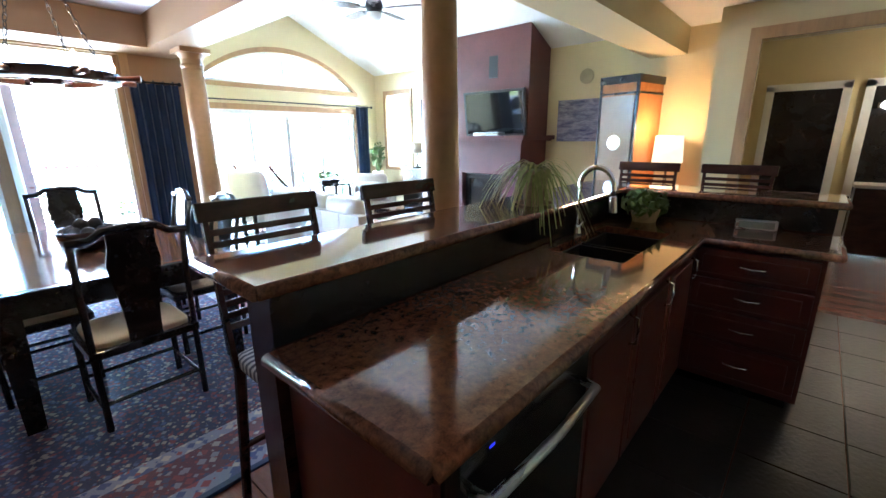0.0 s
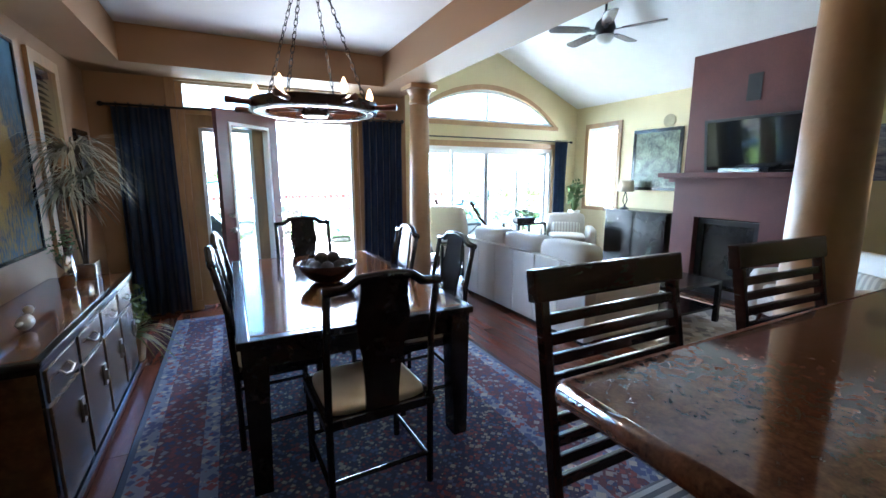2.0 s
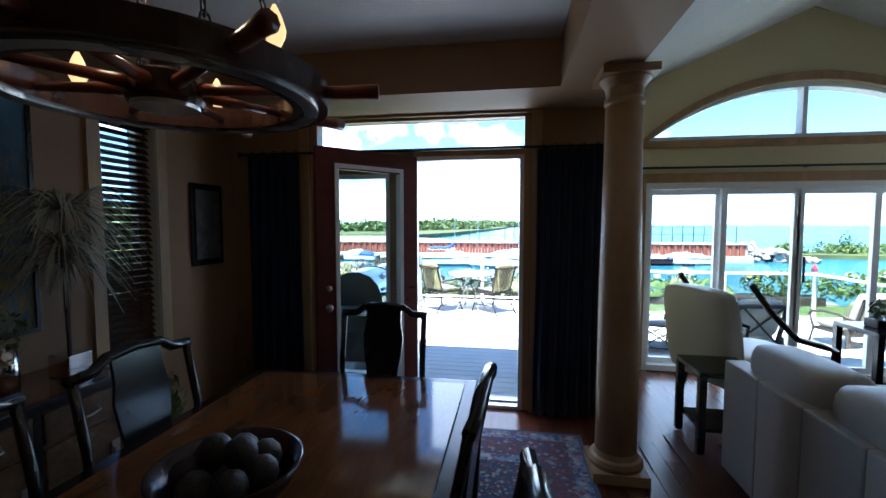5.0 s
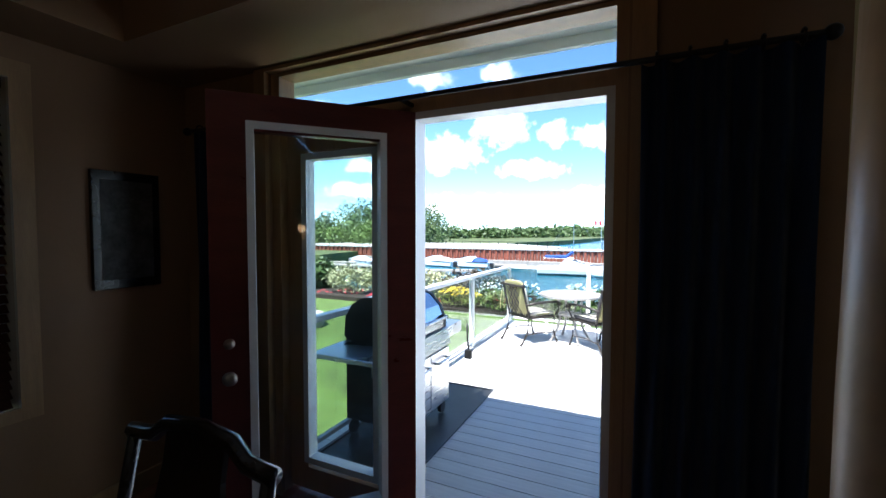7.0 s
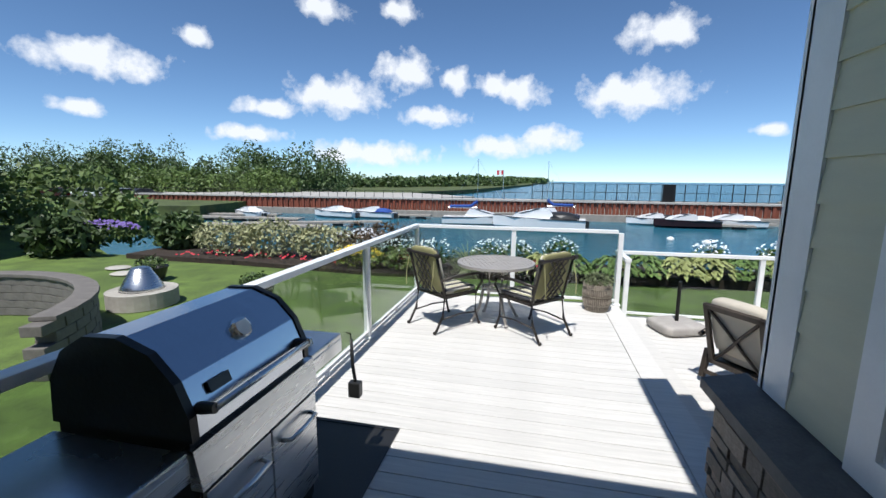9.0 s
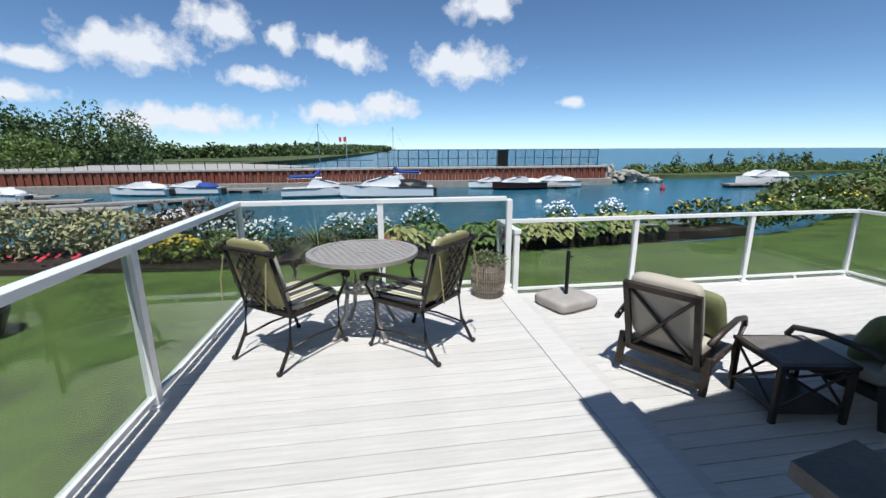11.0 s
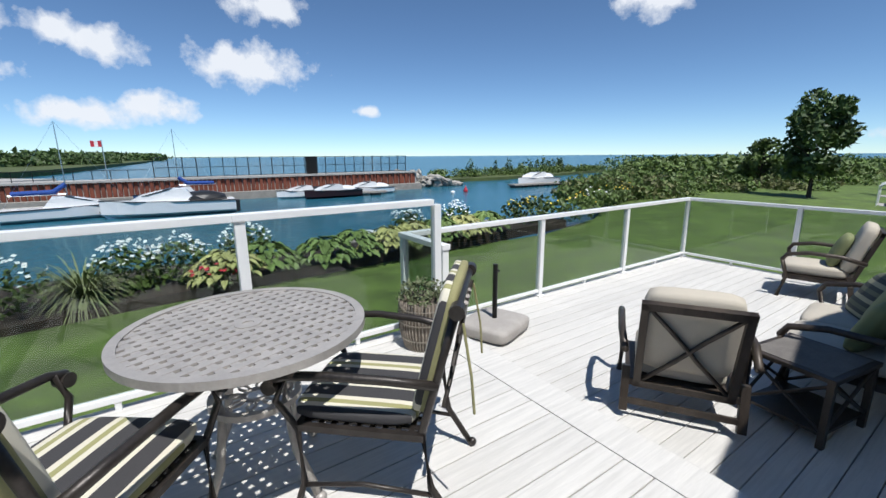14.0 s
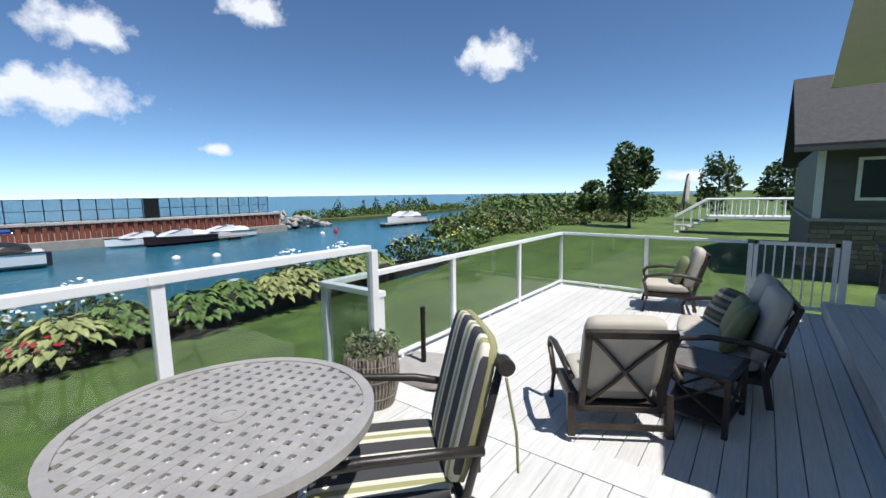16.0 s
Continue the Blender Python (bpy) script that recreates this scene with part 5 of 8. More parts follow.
for k in range(4):
    a = 2 * math.pi * (k + 0.6) / 4
    part("chain", chain(bmesh.new(), (0.31 * math.cos(a), 0.31 * math.sin(a), 0.055), (0.03 * math.cos(a), 0.03 * math.sin(a), 0.86)), M_IRON, ch)
part("canopy", lathe(bmesh.new(), [(0.03, 0.84), (0.05, 0.87), (0.06, 0.92)], 20), M_IRON, ch)
bulb("chandelier_glow", (2.36, 4.76, 2.05), 0.4)

# ---------- living room ----------
sf = thing("sofa", (4.86, 5.60, 0), label="cream leather three-seat sofa seen from behind", category="sofa")
M_TANL = mat("tan_leather", (0.40, 0.30, 0.20), 0.45, var=0.08, scale=5, fine=90, bump=0.12)
part("base", B(-0.30, -0.90, 0.05, 0.50, 0.90, 0.36, 0.02), M_CREAM, sf)
for k in range(6):
    ya = -1.02 + k * 0.34
    part("back_panel", B(-0.42, ya + 0.002, 0.04, -0.30, ya + 0.338, 0.70, 0.012), M_CREAM, sf)
for k in range(3):
    ya = -0.92 + k * 0.615
    part("back_cushion", cushion(bmesh.new(), -0.38, ya, 0.52, -0.08, ya + 0.61, 0.85, puff=0.5), M_CREAM, sf, "", True)
    part("seat_cushion", cushion(bmesh.new(), -0.28, ya, 0.34, 0.50, ya + 0.61, 0.47), M_TANL, sf, "tan leather seat cushion", True)
for y0, y1 in ((-1.02, -0.88), (0.92, 1.02)):
    part("arm", B(-0.298, y0, 0.04, 0.52, y1, 0.60, 0.025), M_CREAM, sf)
for sx in (-0.36, 0.46):
    for y in (-0.95, 0.95):
        part("leg", B(sx - 0.03, y - 0.03, 0, sx + 0.03, y + 0.03, 0.05), M_BLACK, sf)


def armchair(at, rz, label, wing):
    o = thing("armchair", at, rz, label, "armchair")
    part("seat_base", B(-0.33, -0.30, 0.18, 0.33, 0.32, 0.34, 0.02), M_CREAM, o)
    part("seat_cushion", cushion(bmesh.new(), -0.30, -0.25, 0.34, 0.30, 0.34, 0.47), M_CREAM, o, "", True)
    part("back", cushion(bmesh.new(), -0.33, -0.44, 0.30, 0.33, -0.26, 1.0 if wing else 0.82, pose(0, 0, 0, 8 if wing else 5, 0, 0)), M_CREAM, o, "", True)
    for sx in (-1, 1):
        if wing:
            part("arm_frame", tube(bmesh.new(), [(sx * 0.34, -0.36, 1.0), (sx * 0.36, -0.20, 0.80), (sx * 0.37, 0.0, 0.62), (sx * 0.37, 0.22, 0.56), (sx * 0.36, 0.34, 0.52), (sx * 0.34, 0.30, 0.35)], 0.022), M_DKWOOD, o, "dark curved wooden arm", True)
        else:
            part("arm", cushion(bmesh.new(), sx * 0.33, -0.40, 0.14, sx * 0.47, 0.34, 0.58, puff=0.1), M_CREAM, o, "", True)
        for y in (-0.30, 0.28):
            part("leg", rod(bmesh.new(), (sx * 0.30, y, 0.2), (sx * 0.31, y * 1.15, 0), 0.022, 0.014), M_DKWOOD, o)
    if not wing:
        part("cushion", cushion(bmesh.new(), -0.24, -0.20, 0.46, 0.24, -0.06, 0.68, pose(0, 0, 0, 14, 0, 0)), stripes("pale_stripe", [(0.55, 0.52, 0.45), (0.38, 0.36, 0.32)], "X", 0.05), o, "striped scatter cushion", True)
    return o


wing_chair = armchair((5.12, 7.66, 0), -72, "cream wing chair with dark curved wooden arms", True)
wing_chair.scale = (1.05, 1.05, 1.08)
armchair((7.02, 7.58, 0), 140, "cream upholstered armchair with a striped cushion", False)
armchair((6.35, 3.75, 0), 60, "low cream armchair near the fireplace", False)


def frame_table(name, at, w, dd_, h, label, material, shelf=True, rz=0):
    o = thing(name, at, rz, label, "table")
    part("tabletop", B(-w / 2, -dd_ / 2, h - 0.035, w / 2, dd_ / 2, h, 0.005), material, o)
    for sx in (-1, 1):
        for sy in (-1, 1):
            part("leg", B(sx * w / 2, sy * dd_ / 2, 0, sx * (w / 2 - 0.045), sy * (dd_ / 2 - 0.045), h - 0.035), material, o)
    if shelf:
        part("shelf", B(-w / 2 + 0.03, -dd_ / 2 + 0.03, 0.14, w / 2 - 0.03, dd_ / 2 - 0.03, 0.165), material, o)
    return o


frame_table("side_table", (6.16, 7.66, 0), 0.58, 0.45, 0.70, "black open side table before the sliding doors", M_BLACK)
hp = thing("table_plant", (6.16, 7.66, 0.70), label="low green plant in a trough", category="plant")
part("trough", B(-0.18, -0.07, 0, 0.18, 0.07, 0.07, 0.01), M_IRON, hp)
part("leaves", leaves(bmesh.new(), (0, 0, 0.13), (0.22, 0.10, 0.10), 200, 0.03, 31), M_LEAF2, hp)
frame_table("coffee_table", (5.75, 5.05, 0), 0.75, 1.2, 0.43, "dark glossy coffee table on slim legs", M_BLACK)
frame_table("end_table", (4.58, 6.99, 0), 0.40, 0.40, 0.55, "dark end table beside the sofa", M_BLACK)
lr = thing("living_rug", (5.75, 5.1, 0), label="pale patterned rug under the coffee table", category="rug")
part("woven_field", B(-0.9, -1.35, -0.011, 0.9, 1.35, 0.010), rug_pattern(mat("cream_rug", (0.4, 0.36, 0.3), 0.95, fine=150, bump=0.3), (0.38, 0.34, 0.28), [(0.5, 0.46, 0.38), (0.20, 0.18, 0.16), (0.3, 0.24, 0.18)], 9), lr)
cb = thing("chest_cabinet", (7.70, 6.62, 0), label="black lacquered cabinet with glass doors", category="cabinet")
part("body", B(-0.22, -0.55, 0, 0.22, 0.55, 0.88, 0.008), M_BLACK, cb)
part("top", B(-0.24, -0.58, 0.88, 0.235, 0.58, 0.91, 0.006), M_BLACK, cb)
for k in range(2):
    ya = -0.52 + k * 0.53
    part("drawer", B(-0.235, ya, 0.68, -0.215, ya + 0.5, 0.84, 0.004), M_BLACK, cb)
    dd = part("door", B(-0.235, ya, 0.06, -0.215, ya + 0.5, 0.64, 0.004), M_BLACK, cb)
    part("knob", blob(bmesh.new(), (-0.245, ya + 0.25, 0.76), (0.014, 0.014, 0.014), 2, 0), M_CHROME, cb, "", True)


def table_lamp(at, r, h, lit, label):
    o = thing("table_lamp", at, label=label, category="lamp", group="table lamps")
    part("base", lathe(bmesh.new(), [(0.07, 0), (0.07, 0.012), (0.02, 0.03), (0.012, 0.05)], 20), M_IRON, o)
    part("stem", tube(tube(bmesh.new(), [(0, 0, 0.04), (0.05, 0, h * 0.3), (0.0, 0, h * 0.62)], 0.008), [(0, 0, 0.04), (-0.05, 0, h * 0.3), (0, 0, h * 0.62)], 0.008), M_IRON, o, "", True)
    sh = bmesh.new()
    lathe(sh, [(r, h * 0.6), (r * 0.9, h), (r * 0.88, h), (r * 0.98, h * 0.6)], 28)
    part("shade", sh, M_SHADE if lit else M_SEAT, o, "glowing linen drum shade" if lit else "small beige shade", True)
    return o


M_SHADE = glow("lit_linen_shade", (1.0, 0.66, 0.36), 0.02)
table_lamp((7.70, 6.98, 0.91), 0.13, 0.46, False, "small iron table lamp with beige shade")
table_lamp((7.62, 2.62, 0.66), 0.17, 0.80, True, "wrought iron table lamp with a lit linen shade")
bulb("lamp_glow", (7.42, 2.66, 1.55), 0.4, (1.0, 0.6, 0.28), 0.08)
frame_table("lamp_table", (7.62, 2.62, 0), 0.5, 0.45, 0.66, "small wooden lamp table beside the armoire", M_MAHOG)
fpic = thing("framed_landscape", (7.925, 6.65, 1.69), label="green landscape picture in a dark frame", category="picture")
part("frame", bx(bx(bx(B(0, -0.43, -0.48, 0.022, -0.38, 0.48), 0, 0.38, -0.48, 0.022, 0.43, 0.48), 0, -0.38, -0.48, 0.022, 0.38, -0.43), 0, -0.38, 0.43, 0.022, 0.38, 0.48), M_BLACK, fpic)
part("print", B(0.006, -0.38, -0.43, 0.016, 0.38, 0.43), mat("green_landscape", (0.22, 0.26, 0.16), 0.3, var=0.4, scale=7, fine=30), fpic)
ps = thing("plant_stand", (7.60, 8.02, 0), label="dark pedestal plant stand", category="stand")
part("pedestal", lathe(bmesh.new(), [(0.14, 0), (0.14, 0.03), (0.04, 0.06), (0.035, 0.55), (0.13, 0.62), (0.13, 0.65)], 20), M_BLACK, ps)
op = thing("tall_houseplant", (7.60, 8.02, 0.65), label="upright leafy houseplant in a white pot", category="plant")
part("pot", lathe(bmesh.new(), [(0.08, 0), (0.11, 0.16), (0.10, 0.16), (0.08, 0.12)], 18), M_PETW, op)
part("leaves", blades(leaves(bmesh.new(), (0, 0, 0.48), (0.13, 0.13, 0.28), 90, 0.07, 41), (0, 0, 0.14), 18, 0.6, 0.15, 0.03, 42, 0.25), M_LEAF, op)
# fireplace
M_FIRE = mat("dark_red_fireplace_paint", (0.115, 0.032, 0.028), 0.55, var=0.15, scale=3, fine=60, bump=0.1)
fpz = thing("fireplace", (0, 0, 0), label="dark red fireplace with a mantel and chimney breast", category="fireplace")
cbm = bmesh.new()
bx(cbm, 7.36, 4.42, 1.48, 7.93, 5.78, 2.66)
part("chimney_breast", prism(cbm, [(7.36, 2.66), (7.93, 2.66), (7.93, roof_z(7.93) - 0.005), (7.36, roof_z(7.36) - 0.005)], "y", 4.42, 5.78), M_FIRE, fpz)
for b in ((4.42, 0, 4.72, 1.40), (5.48, 0, 5.78, 1.40), (4.72, 0.92, 5.48, 1.40)):
    part("surround_panel", B(7.20, b[0], b[1], 7.93, b[2], b[3]), M_FIRE, fpz)
part("mantel", bx(bx(B(7.02, 4.28, 1.42, 7.93, 5.92, 1.48, 0.006), 7.08, 4.33, 1.40, 7.93, 5.87, 1.42), 7.13, 4.37, 1.36, 7.3, 5.83, 1.40), M_FIRE, fpz)
part("firebox", B(7.30, 4.72, 0.05, 7.9, 5.48, 0.92), M_BLACK, fpz)
part("firebox_frame", bx(bx(B(7.27, 4.74, 0.12, 7.30, 4.80, 0.9), 7.27, 5.40, 0.12, 7.30, 5.46, 0.9), 7.27, 4.80, 0.84, 7.30, 5.40, 0.9), M_IRON, fpz)
part("vent_grille", B(7.35, 4.95, 2.30, 7.362, 5.10, 2.60), M_BLKPL, fpz, "dark vent grille")
part("hearth", B(6.85, 4.30, 0, 7.20, 5.90, 0.05, 0.006), M_SLATE, fpz)
tv = thing("television", (7.30, 4.95, 1.80), rz=0, label="black flat television tilted on the chimney breast", category="television")
tlt = pose(0, 0, 0, 0, -8, 0)
part("screen", B(-0.03, -0.50, -0.29, 0.0, 0.50, 0.29, 0.005, tlt), mat("tv_glass", (0.012, 0.012, 0.013), 0.06, var=0.05, bump=0), tv)
part("bezel", bx(bx(bx(B(-0.035, -0.53, -0.32, 0.01, -0.50, 0.32, m=tlt), -0.035, 0.50, -0.32, 0.01, 0.53, 0.32, m=tlt), -0.035, -0.5, -0.32, 0.01, 0.5, -0.29, m=tlt), -0.035, -0.5, 0.29, 0.01, 0.5, 0.32, m=tlt), M_BLKPL, tv)
part("wall_mount", B(0.0, -0.1, -0.1, 0.06, 0.1, 0.1), M_IRON, tv)
sbx = thing("cable_box", (7.15, 4.95, 1.48), label="small silver media box on the mantel", category="media box")
part("case", B(-0.08, -0.22, 0, 0.1, 0.22, 0.05, 0.005), M_STEEL, sbx)
pnt = thing("blue_landscape_painting", (7.925, 3.85, 1.68), label="unframed blue and brown river landscape canvas", category="painting")
part("canvas", B(0, -0.40, -0.29, 0.024, 0.40, 0.29, 0.003), mat("blue_landscape", (0.36, 0.34, 0.40), 0.6, var=0.3, scale=5, fine=18, stretch=(1, 1, 4), bump=0.3, dark=(0.05, 0.05, 0.13)), pnt)
for y in (3.85, 6.47):
    o = thing("wall_speaker", (7.945, y, 2.27), label="round cream wall speaker", category="speaker", group="wall speakers")
    part("grille", rod(bmesh.new(), (-0.012, 0, 0), (0.003, 0, 0), 0.10, n=28), mat("speaker_mesh", (0.42, 0.36, 0.22), 0.8, fine=300, bump=0.4), o)
ar = thing("armoire", (7.58, 3.10, 0), rz=-12, label="tall orange-brown armoire with black banding", category="armoire")
M_ARM = mat("honey_oak_panel", (0.40, 0.15, 0.04), 0.25, var=0.15, scale=4, fine=40, stretch=(1, 1, 0.4), bump=0.03)
part("body", B(-0.28, -0.24, 0.05, 0.29, 0.24, 2.10), M_ARM, ar)
part("banding", bx(bx(bx(bx(B(-0.295, -0.255, 2.06, 0.295, 0.255, 2.15), -0.29, -0.25, 1.94, 0.292, 0.25, 1.96), -0.29, -0.25, 0, 0.292, 0.25, 0.08), -0.29, -0.25, 0.08, -0.26, -0.22, 2.06), -0.29, 0.22, 0.08, -0.26, 0.25, 2.06), M_BLACK, ar, "black banding")
part("door", B(-0.296, -0.21, 0.12, -0.28, 0.21, 1.92), mat("pale_reflective_veneer", (0.34, 0.24, 0.15), 0.15, var=0.1, scale=4, bump=0.0), ar)
part("lock_plate", rod(bmesh.new(), (-0.305, 0, 1.38), (-0.29, 0, 1.38), 0.09, n=24), M_CHROME, ar, "round silver lock plate")
# ceiling fan
cf = thing("ceiling_fan", (5.97, 6.0, 0), label="dark ceiling fan with five blades and a light bowl", category="ceiling fan")
part("downrod", rod(bmesh.new(), (0, 0, 3.28), (0, 0, RIDGE_Z), 0.014), M_IRON, cf)
part("motor", lathe(bmesh.new(), [(0.04, 3.08), (0.10, 3.10), (0.12, 3.16), (0.10, 3.22), (0.04, 3.28)], 24), M_IRON, cf, "", True)
part("light_bowl", lathe(bmesh.new(), [(0.01, 2.97), (0.07, 2.99), (0.10, 3.04), (0.10, 3.07)], 24), M_PETW, cf, "frosted white bowl", True)
for k in range(5):
    mm_ = pose(0, 0, 3.13, 0, 0, 72 * k + 12) @ pose(0, 0, 0, 10, 0, 0)
    bl = part("blade", prism(bmesh.new(), [(0.20, -0.05), (0.30, -0.07), (0.62, -0.075), (0.66, -0.04), (0.66, 0.04), (0.62, 0.075), (0.30, 0.07), (0.20, 0.05)], "z", -0.004, 0.004), M_DKWOOD, cf, m=mm_)
    part("blade_iron", B(0.09, -0.02, -0.008, 0.26, 0.02, 0.0), M_IRON, cf, m=mm_)

# ---------- deck and terrace ----------
struct("deck_frame_upper", bx(B(1.06, 7.40, G - 0.1, 3.95, 13.02, D - 0.03), 3.95, 8.80, G - 0.1, 9.55, 9.43, D - 0.03), M_DOCK, "timber frame under the upper deck")
struct("deck_frame_step", bx(B(3.95, 9.43, G - 0.1, 4.20, 13.02, -0.34), 4.20, 9.43, G - 0.1, 9.55, 9.93, -0.34), M_DOCK, "timber frame under the middle step")
struct("deck_frame_lower", B(4.20, 9.93, G - 0.1, 9.55, 13.76, L - 0.03), M_DOCK, "timber frame under the lower deck")


def glass_rail(name, posts, z0, z1, label, first=True, last=True):
    """A white rail with glass panels through the given post places."""
    o = thing(name, (0, 0, 0), label=label, category="railing", kind=S)
    for k, (x, y) in enumerate(posts):
        if (k == 0 and not first) or (k == len(posts) - 1 and not last):
            continue
        p_ = part("post", B(x - 0.03, y - 0.03, z0, x + 0.03, y + 0.03, z1 - 0.04, 0.004), M_RAIL, o)
        part("post_foot", B(x - 0.05, y - 0.05, z0, x + 0.05, y + 0.05, z0 + 0.02, 0.004), M_RAIL, p_)
    for (xa, ya), (xb, yb) in zip(posts, posts[1:]):
        a, b = Vector((xa, ya, 0)), Vector((xb, yb, 0))
        ln = (b - a).length
        m = Matrix.Translation(a) @ pose(0, 0, 0, 0, 0, math.degrees(math.atan2(yb - ya, xb - xa)))
        part("top_rail", B(-0.04, -0.04, z1 - 0.045, ln - 0.0405, 0.04, z1, 0.004), M_RAIL, o, m=m)
        part("bottom_rail", B(0.03, -0.02, z0 + 0.05, ln - 0.03, 0.02, z0 + 0.085, 0.004), M_RAIL, o, m=m)
        g_ = part("glass_panel", B(0.035, -0.004, z0 + 0.085, ln - 0.035, 0.004, z1 - 0.045), M_RGLASS, o, m=m)
        g_.visible_shadow = False
        part("support_foot", B(ln / 2 - 0.015, -0.015, z0, ln / 2 + 0.015, 0.015, z0 + 0.05), M_RAIL, o, m=m)
    return o


glass_rail("railing_upper", [(1.19, 7.70), (1.19, 9.30), (1.19, 11.08), (1.19, 12.95), (2.57, 12.95), (3.95, 12.95)], D, 0.88, "white railing with clear glass panels on the upper deck")
glass_rail("railing_lower", [(4.07, 13.02), (4.07, 13.68), (5.95, 13.68), (7.71, 13.68), (9.45, 13.68), (9.45, 12.2), (9.45, 10.80)], L, 0.50, "white railing with glass panels on the lower deck")
gt = thing("deck_gate", (9.45, 10.30, L), label="white baluster gate at the end of the deck", category="gate", kind=S)
part("gate_frame", bx(bx(bx(B(-0.025, -0.46, 0.06, 0.025, -0.41, 1.0), -0.025, 0.41, 0.06, 0.025, 0.46, 1.0), -0.025, -0.46, 0.95, 0.025, 0.46, 1.0), -0.025, -0.46, 0.06, 0.025, 0.46, 0.11), M_RAIL, gt)
bal = mesh_of("baluster", rod(bmesh.new(), (0, 0, 0.1), (0, 0, 0.96), 0.011, n=8), M_RAIL)
for k in range(7):
    share("baluster", bal, gt, Matrix.Translation((0, -0.33 + 0.11 * k, 0)))
part("gate_post", B(-0.04, -0.56, 0.0, 0.04, -0.48, 1.05, 0.004), M_RAIL, gt)

# ---------- grill ----------
gr = thing("gas_grill", (1.50, 8.46, D + 0.012), label="stainless steel gas grill with a rounded closed lid", category="grill")
M_LID = mat("blued_stainless", (0.50, 0.53, 0.58), 0.2, 1.0, var=0.03, scale=2, fine=50, stretch=(1, 8, 1), bump=0.01)
part("cart", B(-0.26, -0.26, 0.12, 0.30, 0.46, 0.72, 0.004), M_BLKPL, gr)
for ya, yb in ((-0.25, 0.095), (0.105, 0.45)):
    dd = part("cart_door", B(0.30, ya, 0.13, 0.318, yb, 0.60, 0.004), M_STEEL, gr)
    part("handle", tube(bmesh.new(), [(0.318, ya + 0.06, 0.52), (0.355, ya + 0.07, 0.52), (0.36, (ya + yb) / 2, 0.52), (0.355, yb - 0.07, 0.52), (0.318, yb - 0.06, 0.52)], 0.010, 10), M_STEEL, dd, "steel bar handle", True)
part("control_panel", prism(bmesh.new(), [(0.28, 0.62), (0.325, 0.62), (0.30, 0.76), (0.26, 0.76)], "y", -0.27, 0.47), M_STEEL, gr)
part("firebox", B(-0.27, -0.25, 0.72, 0.27, 0.44, 0.80, 0.004), M_IRON, gr)
prof = [(0.285, 0.78), (0.28, 0.86), (0.235, 0.97), (0.15, 1.06), (0.03, 1.105), (-0.10, 1.10), (-0.20, 1.04), (-0.26, 0.94), (-0.275, 0.78)]
part("lid", prism(bmesh.new(), prof, "y", -0.23, 0.42), M_LID, gr, "blue-tinted polished steel lid")
for ya, yb in ((-0.26, -0.228), (0.418, 0.45)):
    part("lid_end", prism(bmesh.new(), [(x * 1.02, 0.78 + (z - 0.78) * 1.02) for x, z in prof], "y", ya, yb), M_IRON, gr, "black cast lid end")
part("lid_handle", tube(bmesh.new(), [(0.275, -0.20, 0.87), (0.33, -0.19, 0.875), (0.335, 0.09, 0.88), (0.33, 0.37, 0.875), (0.275, 0.38, 0.87)], 0.013, 12), M_STEEL, gr, "steel lid handle", True)
for y in (-0.20, 0.38):
    part("handle_boss", rod(bmesh.new(), (0.275, y, 0.87), (0.335, y, 0.877), 0.022, 0.018, 14), M_BLKPL, gr)
th_ = part("thermometer", rod(bmesh.new(), (0.17, 0.12, 1.015), (0.205, 0.12, 1.035), 0.045, 0.042, 24), M_CHROME, gr, "round chrome thermometer", True)
part("thermometer_face", rod(bmesh.new(), (0.205, 0.12, 1.035), (0.2065, 0.12, 1.036), 0.036, 0.036, 24), M_PETW, th_)
bdg = part("badge", B(-0.05, -0.004, -0.02, 0.05, 0.004, 0.02, m=pose(0.268, -0.10, 0.915, 0, 68, 0) @ pose(0, 0, 0, 90, 0, 90)), M_BLKPL, gr, "dark maker's badge")
for nm, ya, yb in (("near_shelf", -0.68, -0.28), ("side_shelf", 0.48, 0.80)):
    sh = part(nm, B(-0.25, ya, 0.73, 0.29, yb, 0.765, 0.008), M_STEEL, gr, "steel side shelf")
    part("shelf_lip", B(0.275, ya, 0.66, 0.292, yb, 0.735, 0.004), M_STEEL, sh)
for k in range(5):
    part("tool_slot", B(0.20, -0.64 + k * 0.03, 0.764, 0.25, -0.625 + k * 0.03, 0.7665), M_BLKPL, gr)
part("burner_knob", rod(bmesh.new(), (0.2, 0.60, 0.765), (0.2, 0.60, 0.80), 0.03, 0.02, 14), M_CHROME, gr)
for sx in (-0.22, 0.26):
    for y in (-0.22, 0.42):
        part("caster", rod(bmesh.new(), (sx - 0.015, y, 0.05), (sx + 0.015, y, 0.05), 0.05, n=16), M_BLKPL, gr)
        part("caster_stem", rod(bmesh.new(), (sx, y, 0.05), (sx, y, 0.13), 0.012), M_IRON, gr)
sp_ = thing("grill_brush", (1.86, 9.24, 0.42), label="black grill brush hanging from the side shelf", category="brush")
part("handle", tube(bmesh.new(), [(0, 0, 0.20), (0.005, 0, 0.05), (0.015, 0.01, -0.06)], 0.010), M_BLKPL, sp_, "", True)
part("head", B(-0.02, -0.02, -0.14, 0.05, 0.03, -0.05, 0.008), M_BLKPL, sp_)
part("hook", tube(bmesh.new(), [(0, 0, 0.2), (0, 0, 0.235), (-0.03, 0, 0.24)], 0.004), M_IRON, sp_)
gm = thing("grill_mat", (1.62, 8.70, D), label="black rubber mat with raised rim under the grill", category="mat")
